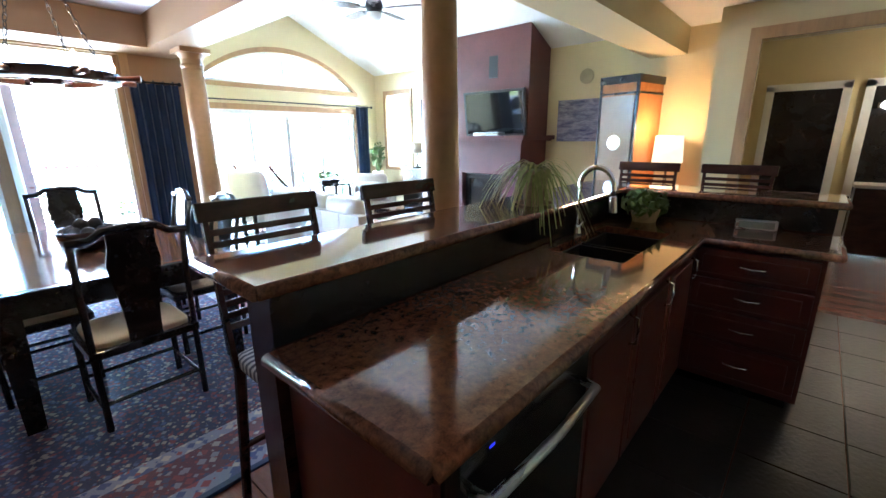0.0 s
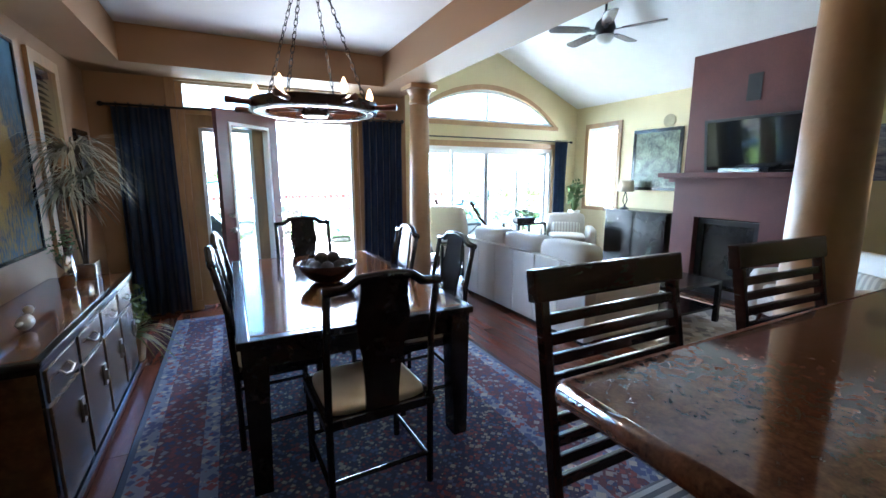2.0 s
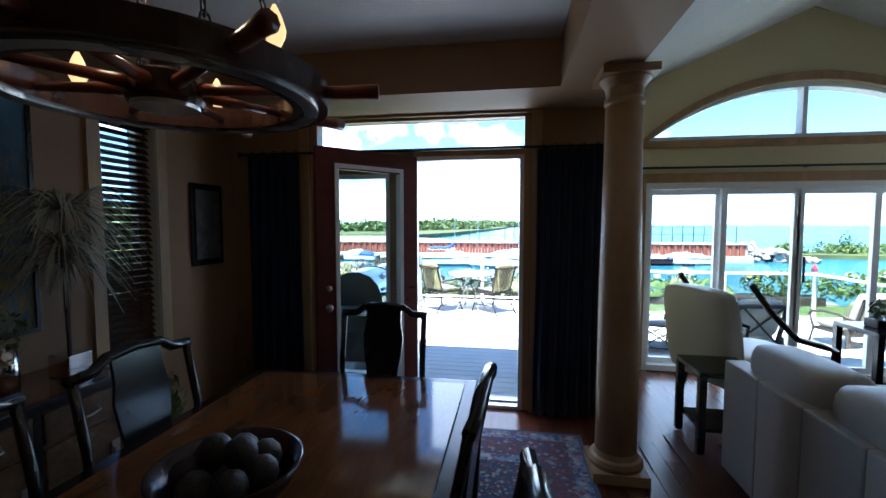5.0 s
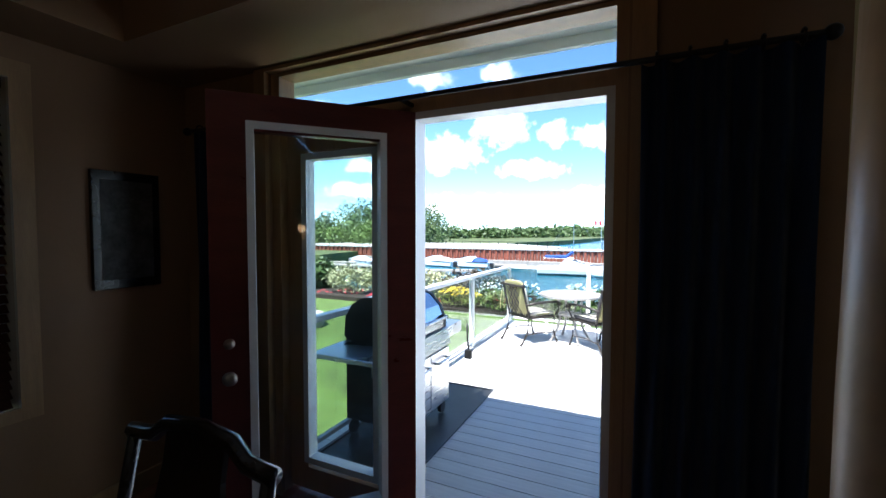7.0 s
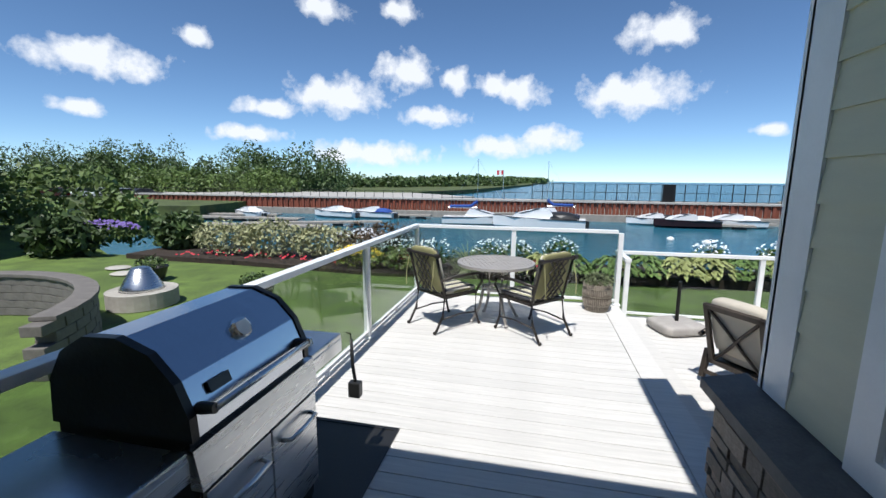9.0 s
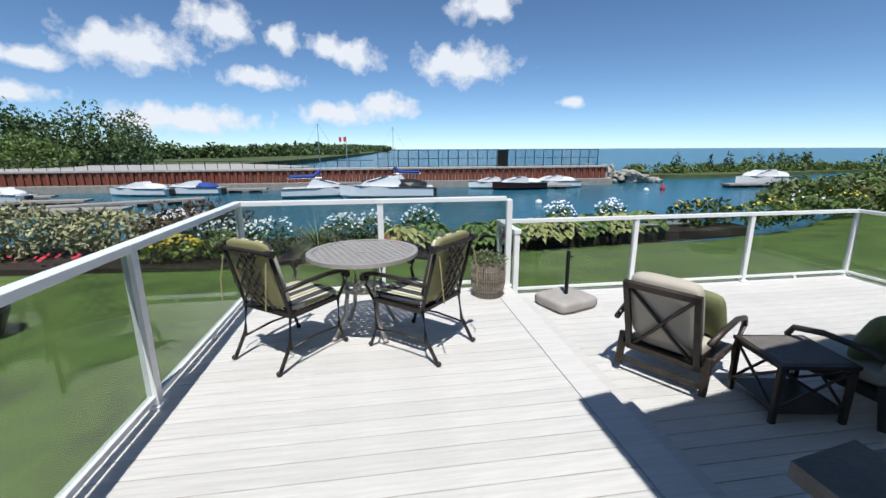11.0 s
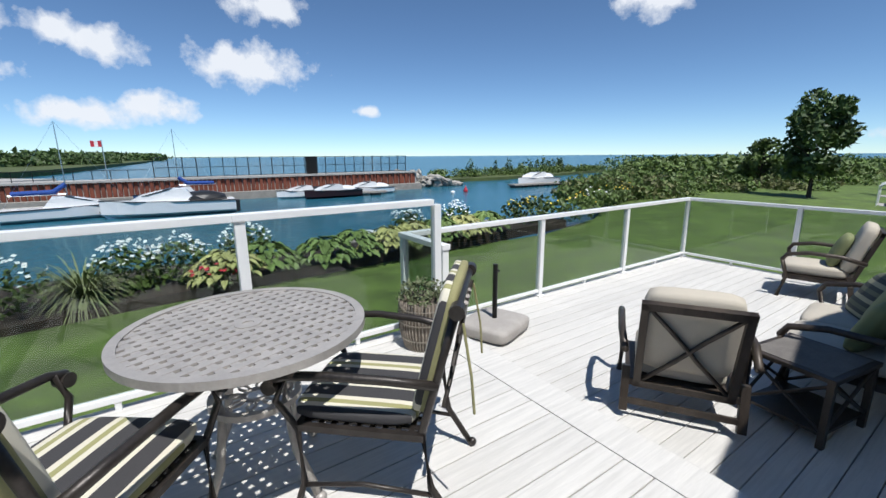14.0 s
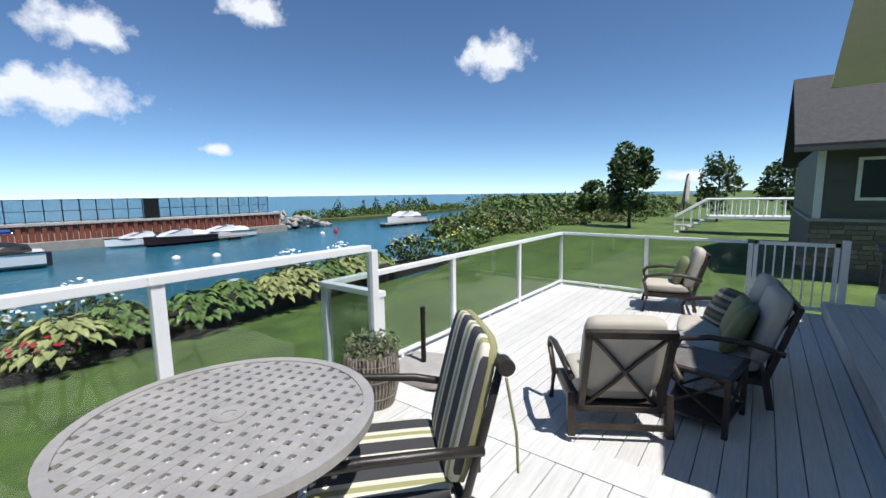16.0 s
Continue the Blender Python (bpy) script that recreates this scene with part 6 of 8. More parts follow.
part("sheet", B(-0.40, -0.92, 0.001, 0.40, 0.90, 0.007, 0.002), M_BLKPL, gm)
part("rim", bx(bx(B(-0.40, 0.87, 0.007, 0.40, 0.90, 0.012), 0.37, -0.92, 0.007, 0.40, 0.87, 0.012), -0.40, -0.92, 0.007, -0.37, 0.87, 0.012), M_BLKPL, gm)

# ---------- round table and sling chairs ----------
M_ALU = mat("taupe_cast_aluminium", (0.43, 0.40, 0.37), 0.45, 0.2, var=0.1, scale=12, fine=90, bump=0.1)
M_BRONZE = mat("dark_bronze_aluminium", (0.05, 0.042, 0.037), 0.4, 0.4, var=0.2, scale=12, fine=90, bump=0.1)
pt = thing("patio_table", (2.42, 11.97, D), label="round taupe cast aluminium table with lattice top", category="table")
R_ = 0.445
g = torus_band(R_ - 0.035, R_, 0.675, 0.705, 64)
t_ = -R_ + 0.055
rz_ = Matrix.Rotation(radians(20), 4, "Z")
for k in range(17):
    t_ = -0.40 + k * 0.05
    c_ = math.sqrt(max(0.0, (R_ - 0.03) ** 2 - t_ * t_))
    bx(g, -c_, t_ - 0.0145, 0.690, c_, t_ + 0.0145, 0.700, rz_)
    bx(g, t_ - 0.0145, -c_, 0.688, t_ + 0.0145, c_, 0.6985, rz_)
part("lattice_top", g, M_ALU, pt)
part("umbrella_collar", torus_band(0.022, 0.05, 0.695, 0.7035, 24), M_ALU, pt)
for k in range(4):
    a = 2 * math.pi * k / 4 + 0.55
    c_, s_ = math.cos(a), math.sin(a)
    lg = part("leg", tube(bmesh.new(), [(0.20 * c_, 0.20 * s_, 0.685), (0.17 * c_, 0.17 * s_, 0.55), (0.155 * c_, 0.155 * s_, 0.40), (0.19 * c_, 0.19 * s_, 0.20), (0.29 * c_, 0.29 * s_, 0.02)], 0.017, 10), M_ALU, pt, "", True)
    part("foot", blob(bmesh.new(), (0.295 * c_, 0.295 * s_, 0.02), (0.024, 0.024, 0.02), 2, 0), M_ALU, lg, "", True)
part("leg_ring", torus_band(0.15, 0.175, 0.385, 0.41, 32), M_ALU, pt)
g = bmesh.new()
for k in range(9):
    tube(g, [(0.05 * math.cos(t) + 0.09 * math.cos(k * 0.785) * (k > 0), 0.05 * math.sin(t) + 0.09 * math.sin(k * 0.785) * (k > 0), 0.395) for t in np.linspace(0, 6.283, 14)], 0.006, 6)
part("ring_shelf", g, M_ALU, pt)

M_CUSH = stripes("striped_outdoor_cushion", [(0.045, 0.043, 0.045), (0.045, 0.043, 0.045), (0.045, 0.043, 0.045), (0.62, 0.58, 0.47), (0.30, 0.29, 0.13), (0.62, 0.58, 0.47)], "X", 0.14)
M_OLIVE = mat("olive_canvas", (0.30, 0.28, 0.13), 0.85, var=0.08, scale=6, fine=150, bump=0.2)


def patio_chair(at, rz):
    """A cast chair with scrolled arms, lattice seat and striped cushion; it faces +y."""
    o = thing("patio_armchair", at, rz, "bronze scroll-arm patio chair with striped cushion", "chair", "patio chairs round the lattice table")
    lean = pose(0, -0.21, 0.40, 14, 0, 0)
    for sx in (-1, 1):
        part("back_post", tube(bmesh.new(), [(sx * 0.24, -0.36, 0.0), (sx * 0.24, -0.25, 0.18), (sx * 0.235, -0.22, 0.40), (sx * 0.235, -0.28, 0.62), (sx * 0.235, -0.34, 0.86)], 0.014, 8), M_BRONZE, o, "", True)
        part("front_leg", tube(bmesh.new(), [(sx * 0.27, 0.27, 0.0), (sx * 0.255, 0.22, 0.16), (sx * 0.25, 0.23, 0.38), (sx * 0.275, 0.29, 0.50), (sx * 0.275, 0.25, 0.60)], 0.013, 8), M_BRONZE, o, "", True)
        ar_ = part("arm", tube(bmesh.new(), [(sx * 0.24, -0.28, 0.58), (sx * 0.27, -0.12, 0.605), (sx * 0.285, 0.08, 0.615), (sx * 0.285, 0.24, 0.605), (sx * 0.285, 0.30, 0.585), (sx * 0.285, 0.31, 0.555)], 0.017, 8), M_BRONZE, o, "", True)
        part("scroll", rod(bmesh.new(), (sx * 0.262, 0.295, 0.565), (sx * 0.308, 0.295, 0.565), 0.027, n=14), M_BRONZE, ar_)
        part("stretcher", tube(bmesh.new(), [(sx * 0.24, -0.26, 0.15), (sx * 0.245, 0.0, 0.17), (sx * 0.255, 0.22, 0.15)], 0.009), M_BRONZE, o, "", True)
        for y in (-0.36, 0.27):
            part("foot", blob(bmesh.new(), (sx * (0.24 if y < 0 else 0.27), y, 0.02), (0.02, 0.02, 0.02), 2, 0), M_BRONZE, o, "", True)
        part("back_knob", rod(bmesh.new(), (sx * 0.225, -0.345, 0.855), (sx * 0.275, -0.345, 0.855), 0.026, n=14), M_BRONZE, o)
        part("cushion_tie", tube(bmesh.new(), [(sx * 0.22, -0.36, 0.80), (sx * 0.235, -0.39, 0.62), (sx * 0.225, -0.40, 0.48)], 0.005, 6), M_OLIVE, o, "olive cushion tie")
    part("seat_frame", bx(bx(bx(B(-0.26, -0.23, 0.375, -0.235, 0.24, 0.40), 0.235, -0.23, 0.375, 0.26, 0.24, 0.40), -0.26, 0.215, 0.375, 0.26, 0.24, 0.40), -0.26, -0.23, 0.375, 0.26, -0.205, 0.40), M_BRONZE, o)
    g_ = bmesh.new()
    for k in range(9):
        bx(g_, -0.235, -0.19 + k * 0.048, 0.383, 0.235, -0.17 + k * 0.048, 0.392)
        bx(g_, -0.205 + k * 0.05, -0.21, 0.380, -0.185 + k * 0.05, 0.22, 0.389)
    part("seat_lattice", g_, M_BRONZE, o)
    part("top_rail", rod(bmesh.new(), (-0.23, -0.34, 0.85), (0.23, -0.34, 0.85), 0.016), M_BRONZE, o)
    g_ = bmesh.new()
    for s_ in (-1, 1):
        for k in range(3):
            x = 0.07 * (k - 1)
            tube(g_, [(x - s_ * 0.09, -0.285, 0.45), (x + s_ * 0.05, -0.315, 0.60), (x - s_ * 0.05, -0.335, 0.72), (x + s_ * 0.06, -0.36, 0.84)], 0.009, 6)
    part("back_lattice", g_, M_BRONZE, o)
    part("seat_cushion", cushion(bmesh.new(), -0.235, -0.20, 0.40, 0.235, 0.27, 0.455, puff=0.25), M_CUSH, o, "striped seat cushion", True)
    bc = part("back_cushion", cushion(bmesh.new(), -0.22, 0.0, 0.03, 0.22, 0.055, 0.53, lean, 0.25), M_CUSH, o, "striped back cushion", True)
    part("cushion_backing", cushion(bmesh.new(), -0.222, -0.016, 0.032, 0.222, 0.03, 0.535, lean, 0.3), M_OLIVE, bc, "olive cushion backing", True)
    return o


pc = patio_chair((1.88, 11.75, D), -38)
copy_thing(pc, pose(2.84, 11.70, D, 0, 0, 47))

M_TAUPE = mat("beige_outdoor_cushion", (0.50, 0.45, 0.37), 0.85, var=0.05, scale=5, fine=160, bump=0.2)
M_BRUSH = mat("brushed_brown_metal", (0.075, 0.058, 0.045), 0.45, 0.3, var=0.25, scale=6, fine=60, stretch=(1, 1, 0.2), bump=0.1)


def cross_back(o, w, lean, h, n):
    """Back frame with crossing curved slats, repeated n times."""
    part("back_frame", bx(bx(bx(B(-w, -0.02, 0, -w + 0.045, 0.02, h, 0.004, lean), w - 0.045, -0.02, 0, w, 0.02, h, m=lean), -w, -0.02, h - 0.05, w, 0.02, h, m=lean), -w, -0.02, 0.0, w, 0.02, 0.05, m=lean), M_BRUSH, o)
    for k in range(n):
        x0 = -w + 0.04 + k * (2 * w - 0.08) / n
        x1 = x0 + (2 * w - 0.08) / n
        for a, b in (((x0, x1)), ((x1, x0))):
            mid = (a + b) / 2
            pts_ = [(a, 0, 0.04), (a + (mid - a) * 0.75, 0, h * 0.38), (mid, 0, h * 0.5), (b - (b - mid) * 0.75, 0, h * 0.62), (b, 0, h - 0.04)]
            part("cross_slat", tube(bmesh.new(), [lean @ Vector(p) for p in pts_], 0.015, 6), M_BRUSH, o, "", True)


def lounge_chair(at, rz, label, w=0.33, n=1, name="lounge_chair"):
    o = thing(name, at, rz, label, "sofa" if n > 1 else "chair", "patio lounge set")
    lean = pose(0, -0.26, 0.22, 16, 0, 0)
    cross_back(o, w - 0.045, lean, 0.66, n)
    part("seat_frame", B(-w, -0.28, 0.22, w, 0.34, 0.27, 0.006), M_BRUSH, o)
    for sx in (-1, 1):
        part("arm", tube(bmesh.new(), [(sx * (w + 0.02), -0.36, 0.50), (sx * (w + 0.045), -0.15, 0.56), (sx * (w + 0.05), 0.12, 0.57), (sx * (w + 0.05), 0.32, 0.53), (sx * (w + 0.05), 0.36, 0.46)], 0.024, 8), M_BRUSH, o, "", True)
        part("front_leg", tube(bmesh.new(), [(sx * (w + 0.05), 0.36, 0.47), (sx * (w + 0.02), 0.30, 0.25), (sx * (w + 0.03), 0.36, 0.0)], 0.022, 8), M_BRUSH, o, "", True)
        part("back_leg", B(sx * w - 0.025, -0.30, 0.0, sx * w + 0.025, -0.25, 0.30, 0.004, pose(0, -0.03, 0, -10, 0, 0)), M_BRUSH, o)
    part("rear_stretcher", B(-w, -0.31, 0.10, w, -0.29, 0.14), M_BRUSH, o)
    for k in range(n):
        xa = -w + 0.06 + k * (2 * w - 0.12) / n
        xb = xa + (2 * w - 0.12) / n - 0.01
        part("seat_cushion", cushion(bmesh.new(), xa, -0.24, 0.27, xb, 0.38, 0.41), M_TAUPE, o, "beige seat cushion", True)
        part("back_cushion", cushion(bmesh.new(), xa, 0.02, 0.12, xb, 0.17, 0.70, lean), M_TAUPE, o, "beige back cushion", True)
    return o


lc = lounge_chair((5.00, 11.54, L), -58, "brown metal cross-back lounge chair with beige cushions")
ls = lounge_chair((6.45, 10.92, L), 6, "brown metal patio loveseat with beige cushions", 0.68, 2, "loveseat")
copy_thing(lc, pose(8.75, 11.72, L, 0, 0, 12))["label"] = "brown metal lounge chair beside the deck railing"


def pillow(at, rz, rx, material, label):
    o = thing("throw_pillow", at, rz, label, "pillow", "throw pillows on the patio set")
    part("cover", cushion(bmesh.new(), -0.21, -0.07, 0.0, 0.21, 0.07, 0.40, pose(0, 0, 0, rx, 0, 0), 0.9), material, o, "", True)


M_GREENP = mat("sage_pillow", (0.20, 0.22, 0.10), 0.85, var=0.06, fine=160, bump=0.2)
M_STRP = stripes("dark_striped_pillow", [(0.04, 0.045, 0.04), (0.28, 0.27, 0.18), (0.04, 0.045, 0.04), (0.10, 0.11, 0.07)], "Z", 0.12)
pillow((6.05, 10.86, L + 0.40), -10, 22, M_GREENP, "sage green pillow on the loveseat")
pillow((6.40, 10.90, L + 0.40), 8, 22, M_GREENP, "sage green pillow leaning on the loveseat back")
pillow((6.75, 11.02, L + 0.40), 30, 30, M_STRP, "dark striped pillow on the loveseat")
pillow((5.16, 11.48, L + 0.40), -70, 18, M_GREENP, "sage green pillow on the lounge chair")
pillow((8.75, 11.66, L + 0.40), 12, 20, M_GREENP, "sage green pillow on the far lounge chair")
stt = thing("patio_side_table", (5.50, 10.98, L), rz=-10, label="brown metal side table with slate top and cross braces", category="table")
part("tabletop", B(-0.27, -0.25, 0.42, 0.27, 0.25, 0.45, 0.006), M_BRUSH, stt)
part("slate_inset", B(-0.235, -0.215, 0.449, 0.235, 0.215, 0.4535), M_GREYST, stt, "grey slate inset")
for sx in (-1, 1):
    for sy in (-1, 1):
        part("leg", B(sx * 0.26, sy * 0.24, 0, sx * 0.225, sy * 0.205, 0.42), M_BRUSH, stt)
    part("cross_brace", tube(bmesh.new(), [(sx * 0.243, -0.22, 0.10), (sx * 0.243, 0, 0.25), (sx * 0.243, 0.22, 0.40)], 0.011), M_BRUSH, stt)
    part("cross_brace", tube(bmesh.new(), [(sx * 0.243, 0.22, 0.10), (sx * 0.243, 0, 0.25), (sx * 0.243, -0.22, 0.40)], 0.011), M_BRUSH, stt)
for sy in (-1, 1):
    part("cross_brace", tube(bmesh.new(), [(-0.24, sy * 0.222, 0.10), (0, sy * 0.222, 0.25), (0.24, sy * 0.222, 0.40)], 0.011), M_BRUSH, stt)
    part("cross_brace", tube(bmesh.new(), [(0.24, sy * 0.222, 0.10), (0, sy * 0.222, 0.25), (-0.24, sy * 0.222, 0.40)], 0.011), M_BRUSH, stt)
part("low_shelf", B(-0.24, -0.22, 0.07, 0.24, 0.22, 0.09), M_BRUSH, stt)
ub = thing("umbrella_base", (4.78, 13.18, L), rz=20, label="covered umbrella base with a dark pole stub", category="umbrella base")
part("cover", cushion(bmesh.new(), -0.30, -0.27, 0.0, 0.30, 0.27, 0.15, puff=0.3), mat("grey_fabric_cover", (0.40, 0.37, 0.34), 0.9, var=0.1, scale=6, fine=80, bump=0.5), ub, "", True)
part("pole", rod(bmesh.new(), (0.0, 0, 0.12), (0.0, 0, 0.69), 0.024, n=16), M_IRON, ub)
part("clamp_knob", rod(bmesh.new(), (0.02, 0, 0.61), (0.07, 0, 0.61), 0.012), M_IRON, ub)
pp = thing("deck_planter", (3.66, 12.68, D), label="wicker-wrapped barrel planter with silver-green plant", category="planter")
part("barrel", lathe(bmesh.new(), [(0.13, 0), (0.165, 0.12), (0.172, 0.24), (0.165, 0.345), (0.15, 0.345), (0.14, 0.30)], 28), mat("grey_wicker", (0.22, 0.18, 0.14), 0.9, var=0.25, scale=20, fine=60, stretch=(6, 6, 0.6), bump=0.8), pp, "", True)
w = bmesh.new()
for k in range(46):
    a = 2 * math.pi * k / 46
    c_, s_ = math.cos(a), math.sin(a)
    tube(w, [(0.138 * c_, 0.138 * s_, 0.0), (0.174 * c_, 0.174 * s_, 0.14), (0.178 * c_, 0.178 * s_, 0.24), (0.172 * c_, 0.172 * s_, 0.355 + 0.012 * math.sin(k * 2.3))], 0.006, 5)
part("wicker_weave", w, mat("pale_cane", (0.36, 0.31, 0.25), 0.8, var=0.2, scale=30, bump=0.3), pp)
for z, r in ((0.08, 0.166), (0.20, 0.184), (0.30, 0.182)):
    part("wire_hoop", torus_band(r - 0.004, r, z, z + 0.007, 32), M_BRASS, pp)
part("foliage", leaves(bmesh.new(), (0, 0, 0.40), (0.20, 0.20, 0.09), 420, 0.022, 51), mat("silver_green_leaf", (0.16, 0.19, 0.09), 0.7, var=0.2, scale=20), pp)

# ---------- garden ----------


def plant(name, at, label, build, material, group="", extra=()):
    o = thing(name, at, label=label, category="plant", group=group)
    part("foliage", build(bmesh.new()), material, o)
    for nm, b, m_ in extra:
        part(nm, b, m_, o)
    return o


def flowers(c, r, n, size, seed):
    """Small six-petalled heads on top of a clump."""
    rnd_ = random.Random(seed)
    bm = bmesh.new()
    for k in range(n):
        a, q = rnd_.uniform(0, 6.283), math.sqrt(rnd_.random())
        p = Vector((c[0] + r[0] * q * math.cos(a), c[1] + r[1] * q * math.sin(a), c[2] + r[2] * (1 - q * q) + rnd_.uniform(-0.05, 0.08)))
        u = Vector((rnd_.gauss(0, 1), rnd_.gauss(0, 1), 0.2)).normalized()
        v = u.cross(Vector((rnd_.gauss(0, 0.4), -0.6, 1))).normalized()
        vs_ = [bm.verts.new(p + (u * math.cos(t) + v * math.sin(t)) * size * (1 if j % 2 else 0.6)) for j, t in enumerate(np.linspace(0, 6.283, 9)[:-1])]
        bm.faces.new(vs_)
    return bm


struct("garden_bed", prism(bmesh.new(), [(-10, 18.0), (-6, 17.9), (-3, 17.6), (-1, 17.3), (1.6, 17.9), (4, 18.3), (9, 18.9), (13.5, 19.4), (13.5, 20.2), (-10, 20.0)], "z", G - 0.25, G + 0.02), M_SOIL, "dark mulch of the waterside flower bed")
def hosta_leaves(bm, n, seed):
    """Broad heart-shaped leaves arching out of one crown."""
    rnd_ = random.Random(seed)
    for k in range(n):
        a, q = rnd_.uniform(0, 6.283), rnd_.uniform(0.1, 0.62)
        d, side = Vector((math.cos(a), math.sin(a), 0)), Vector((-math.sin(a), math.cos(a), 0))
        z = 0.14 + 0.42 * (1 - (q / 0.62) ** 2) * rnd_.uniform(0.75, 1.1)
        ln, wd = rnd_.uniform(0.14, 0.22), rnd_.uniform(0.05, 0.08)
        up = Vector((0, 0, 1))
        mid = [d * (q + ln * t) + up * (z + ln * (0.25 * t - 0.75 * t * t)) for t in (0, 0.35, 0.7, 1.0)]
        rows = [(m_ - side * wd * w_ + up * 0.02, m_, m_ + side * wd * w_ + up * 0.02) for m_, w_ in zip(mid, (0.35, 1.0, 0.75, 0.04))]
        vs_ = [[bm.verts.new(p) for p in row] for row in rows]
        for u, v in zip(vs_, vs_[1:]):
            bm.faces.new((u[0], u[1], v[1], v[0]))
            bm.faces.new((u[1], u[2], v[2], v[1]))
    return bm


rnd = random.Random(12)
M_HOSTA = mat("hosta_leaf", (0.20, 0.29, 0.08), 0.45, var=0.2, scale=5, fine=20, bump=0.1)
M_HOSTY = mat("gold_hosta_leaf", (0.52, 0.52, 0.20), 0.45, var=0.2, scale=5, fine=20, bump=0.1)
for k, (x, y, gold) in enumerate(((3.1, 18.3, 1), (3.8, 18.6, 0), (4.9, 18.5, 0), (5.7, 18.8, 0), (6.5, 18.7, 1), (7.3, 19.0, 1), (8.2, 19.2, 0), (9.0, 19.2, 1), (10.0, 19.5, 0))):
    plant("hosta", (x, y, G), "yellow-edged hosta clump in the bed" if gold else "green hosta clump in the bed", lambda b, k=k: hosta_leaves(b, 190, 60 + k), M_HOSTY if gold else M_HOSTA, "hostas by the water")
for k, (x, y) in enumerate(((1.7, 18.5), (2.4, 18.7), (3.6, 19.4), (7.6, 19.8), (9.3, 20.0), (-0.6, 18.0), (0.1, 18.2))):
    r_ = 0.75 if k > 4 else 0.5
    plant("daisy_clump", (x, y, G), "clump of white daisies in flower", lambda b, k=k, r_=r_: leaves(b, (0, 0, 0.35), (r_, r_ * 0.8, 0.4), 380, 0.07, 80 + k), M_LEAF, "daisies by the water", [("blooms", flowers((0, 0, 0.55), (r_, r_ * 0.8, 0.30), 70, 0.04, 90 + k), M_PETW)])
plant("ornamental_grass", (1.15, 18.2, G), "large mound of pale ornamental grass", lambda b: blades(b, (0, 0, 0.0), 420, 1.05, 0.85, 0.012, 101, 0.62, 1.5), mat("pale_grass_blade", (0.30, 0.33, 0.15), 0.7, var=0.2, scale=3))
plant("ornamental_grass", (3.0, 19.4, G), "green tuft of tall grass", lambda b: blades(b, (0, 0, 0.0), 200, 0.8, 0.85, 0.012, 102, 0.62, 1.4), M_LEAF)
plant("russet_shrub", (-1.6, 18.9, G), "low russet-brown feathery shrub by the water", lambda b: leaves(b, (0, 0, 0.55), (1.3, 0.7, 0.65), 1500, 0.07, 103), mat("russet_leaf", (0.11, 0.075, 0.04), 0.8, var=0.3, scale=3))
plant("red_flowers", (2.9, 18.0, G), "patch of red garden flowers", lambda b: leaves(b, (0, 0, 0.15), (0.5, 0.25, 0.18), 150, 0.05, 104), M_LEAF, "", [("blooms", flowers((0, 0, 0.25), (0.45, 0.22, 0.1), 22, 0.045, 105), M_PETR)])
plant("variegated_hedge", (-5.3, 18.9, G), "long cream variegated hedge in the bed", lambda b: leaves(leaves(leaves(b, (-1.7, 0, 0.55), (1.2, 0.65, 0.55), 1500, 0.075, 110), (0, 0, 0.6), (1.3, 0.7, 0.6), 1700, 0.075, 111), (1.8, 0, 0.55), (1.2, 0.65, 0.5), 1500, 0.075, 112), M_HEDGE, "", [("red_edging_blooms", flowers((0, -0.85, 0.12), (2.8, 0.25, 0.1), 70, 0.05, 113), M_PETR)])
plant("yellow_flowers", (-1.9, 17.9, G), "yellow flowering plants in the bed", lambda b: leaves(b, (0, 0, 0.25), (0.8, 0.35, 0.3), 350, 0.06, 120), M_LEAF3, "", [("blooms", flowers((0, 0, 0.4), (0.75, 0.3, 0.2), 120, 0.05, 121), M_PETY)])
plant("violet_flowers", (-12.5, 19.5, G + 0.2), "violet flowering perennials in the bed", lambda b: leaves(b, (0, 0, 0.3), (1.6, 0.5, 0.3), 500, 0.08, 122), M_LEAF, "", [("blooms", flowers((0, 0, 0.45), (1.5, 0.45, 0.2), 260, 0.06, 123), M_PETV)])
for k, (x, y, rx_, rz2) in enumerate(((-15.5, 20.5, 2.4, 1.7), (-12.0, 17.6, 1.2, 0.7), (-18.5, 19.0, 2.8, 2.0), (-9.3, 19.5, 0.9, 0.7), (-13.5, 21.0, 1.4, 1.0))):
    plant("garden_shrub", (x, y, G), "rounded green garden shrub", lambda b, k=k, rx_=rx_, rz2=rz2: leaves(b, (0, 0, rz2 * 0.8), (rx_, rx_ * 0.8, rz2), 1500, 0.16, 130 + k), M_LEAF2 if k % 2 else M_LEAF, "shrubs in the garden")
for k, (x, y) in enumerate(((14.2, 19.6), (16.5, 20.6), (19.0, 21.4), (12.2, 19.9), (21.5, 22.5))):
    plant("daylily_clump", (x, y, G), "yellow daylilies at the lawn edge" if k != 1 else "white hydrangea at the lawn edge", lambda b, k=k: leaves(b, (0, 0, 0.4), (1.1, 0.6, 0.45), 500, 0.1, 140 + k), M_LEAF, "flowers at the lawn edge", [("blooms", flowers((0, 0, 0.55), (1.0, 0.55, 0.3), 24, 0.05, 150 + k), M_PETW if k == 1 else M_PETY)])
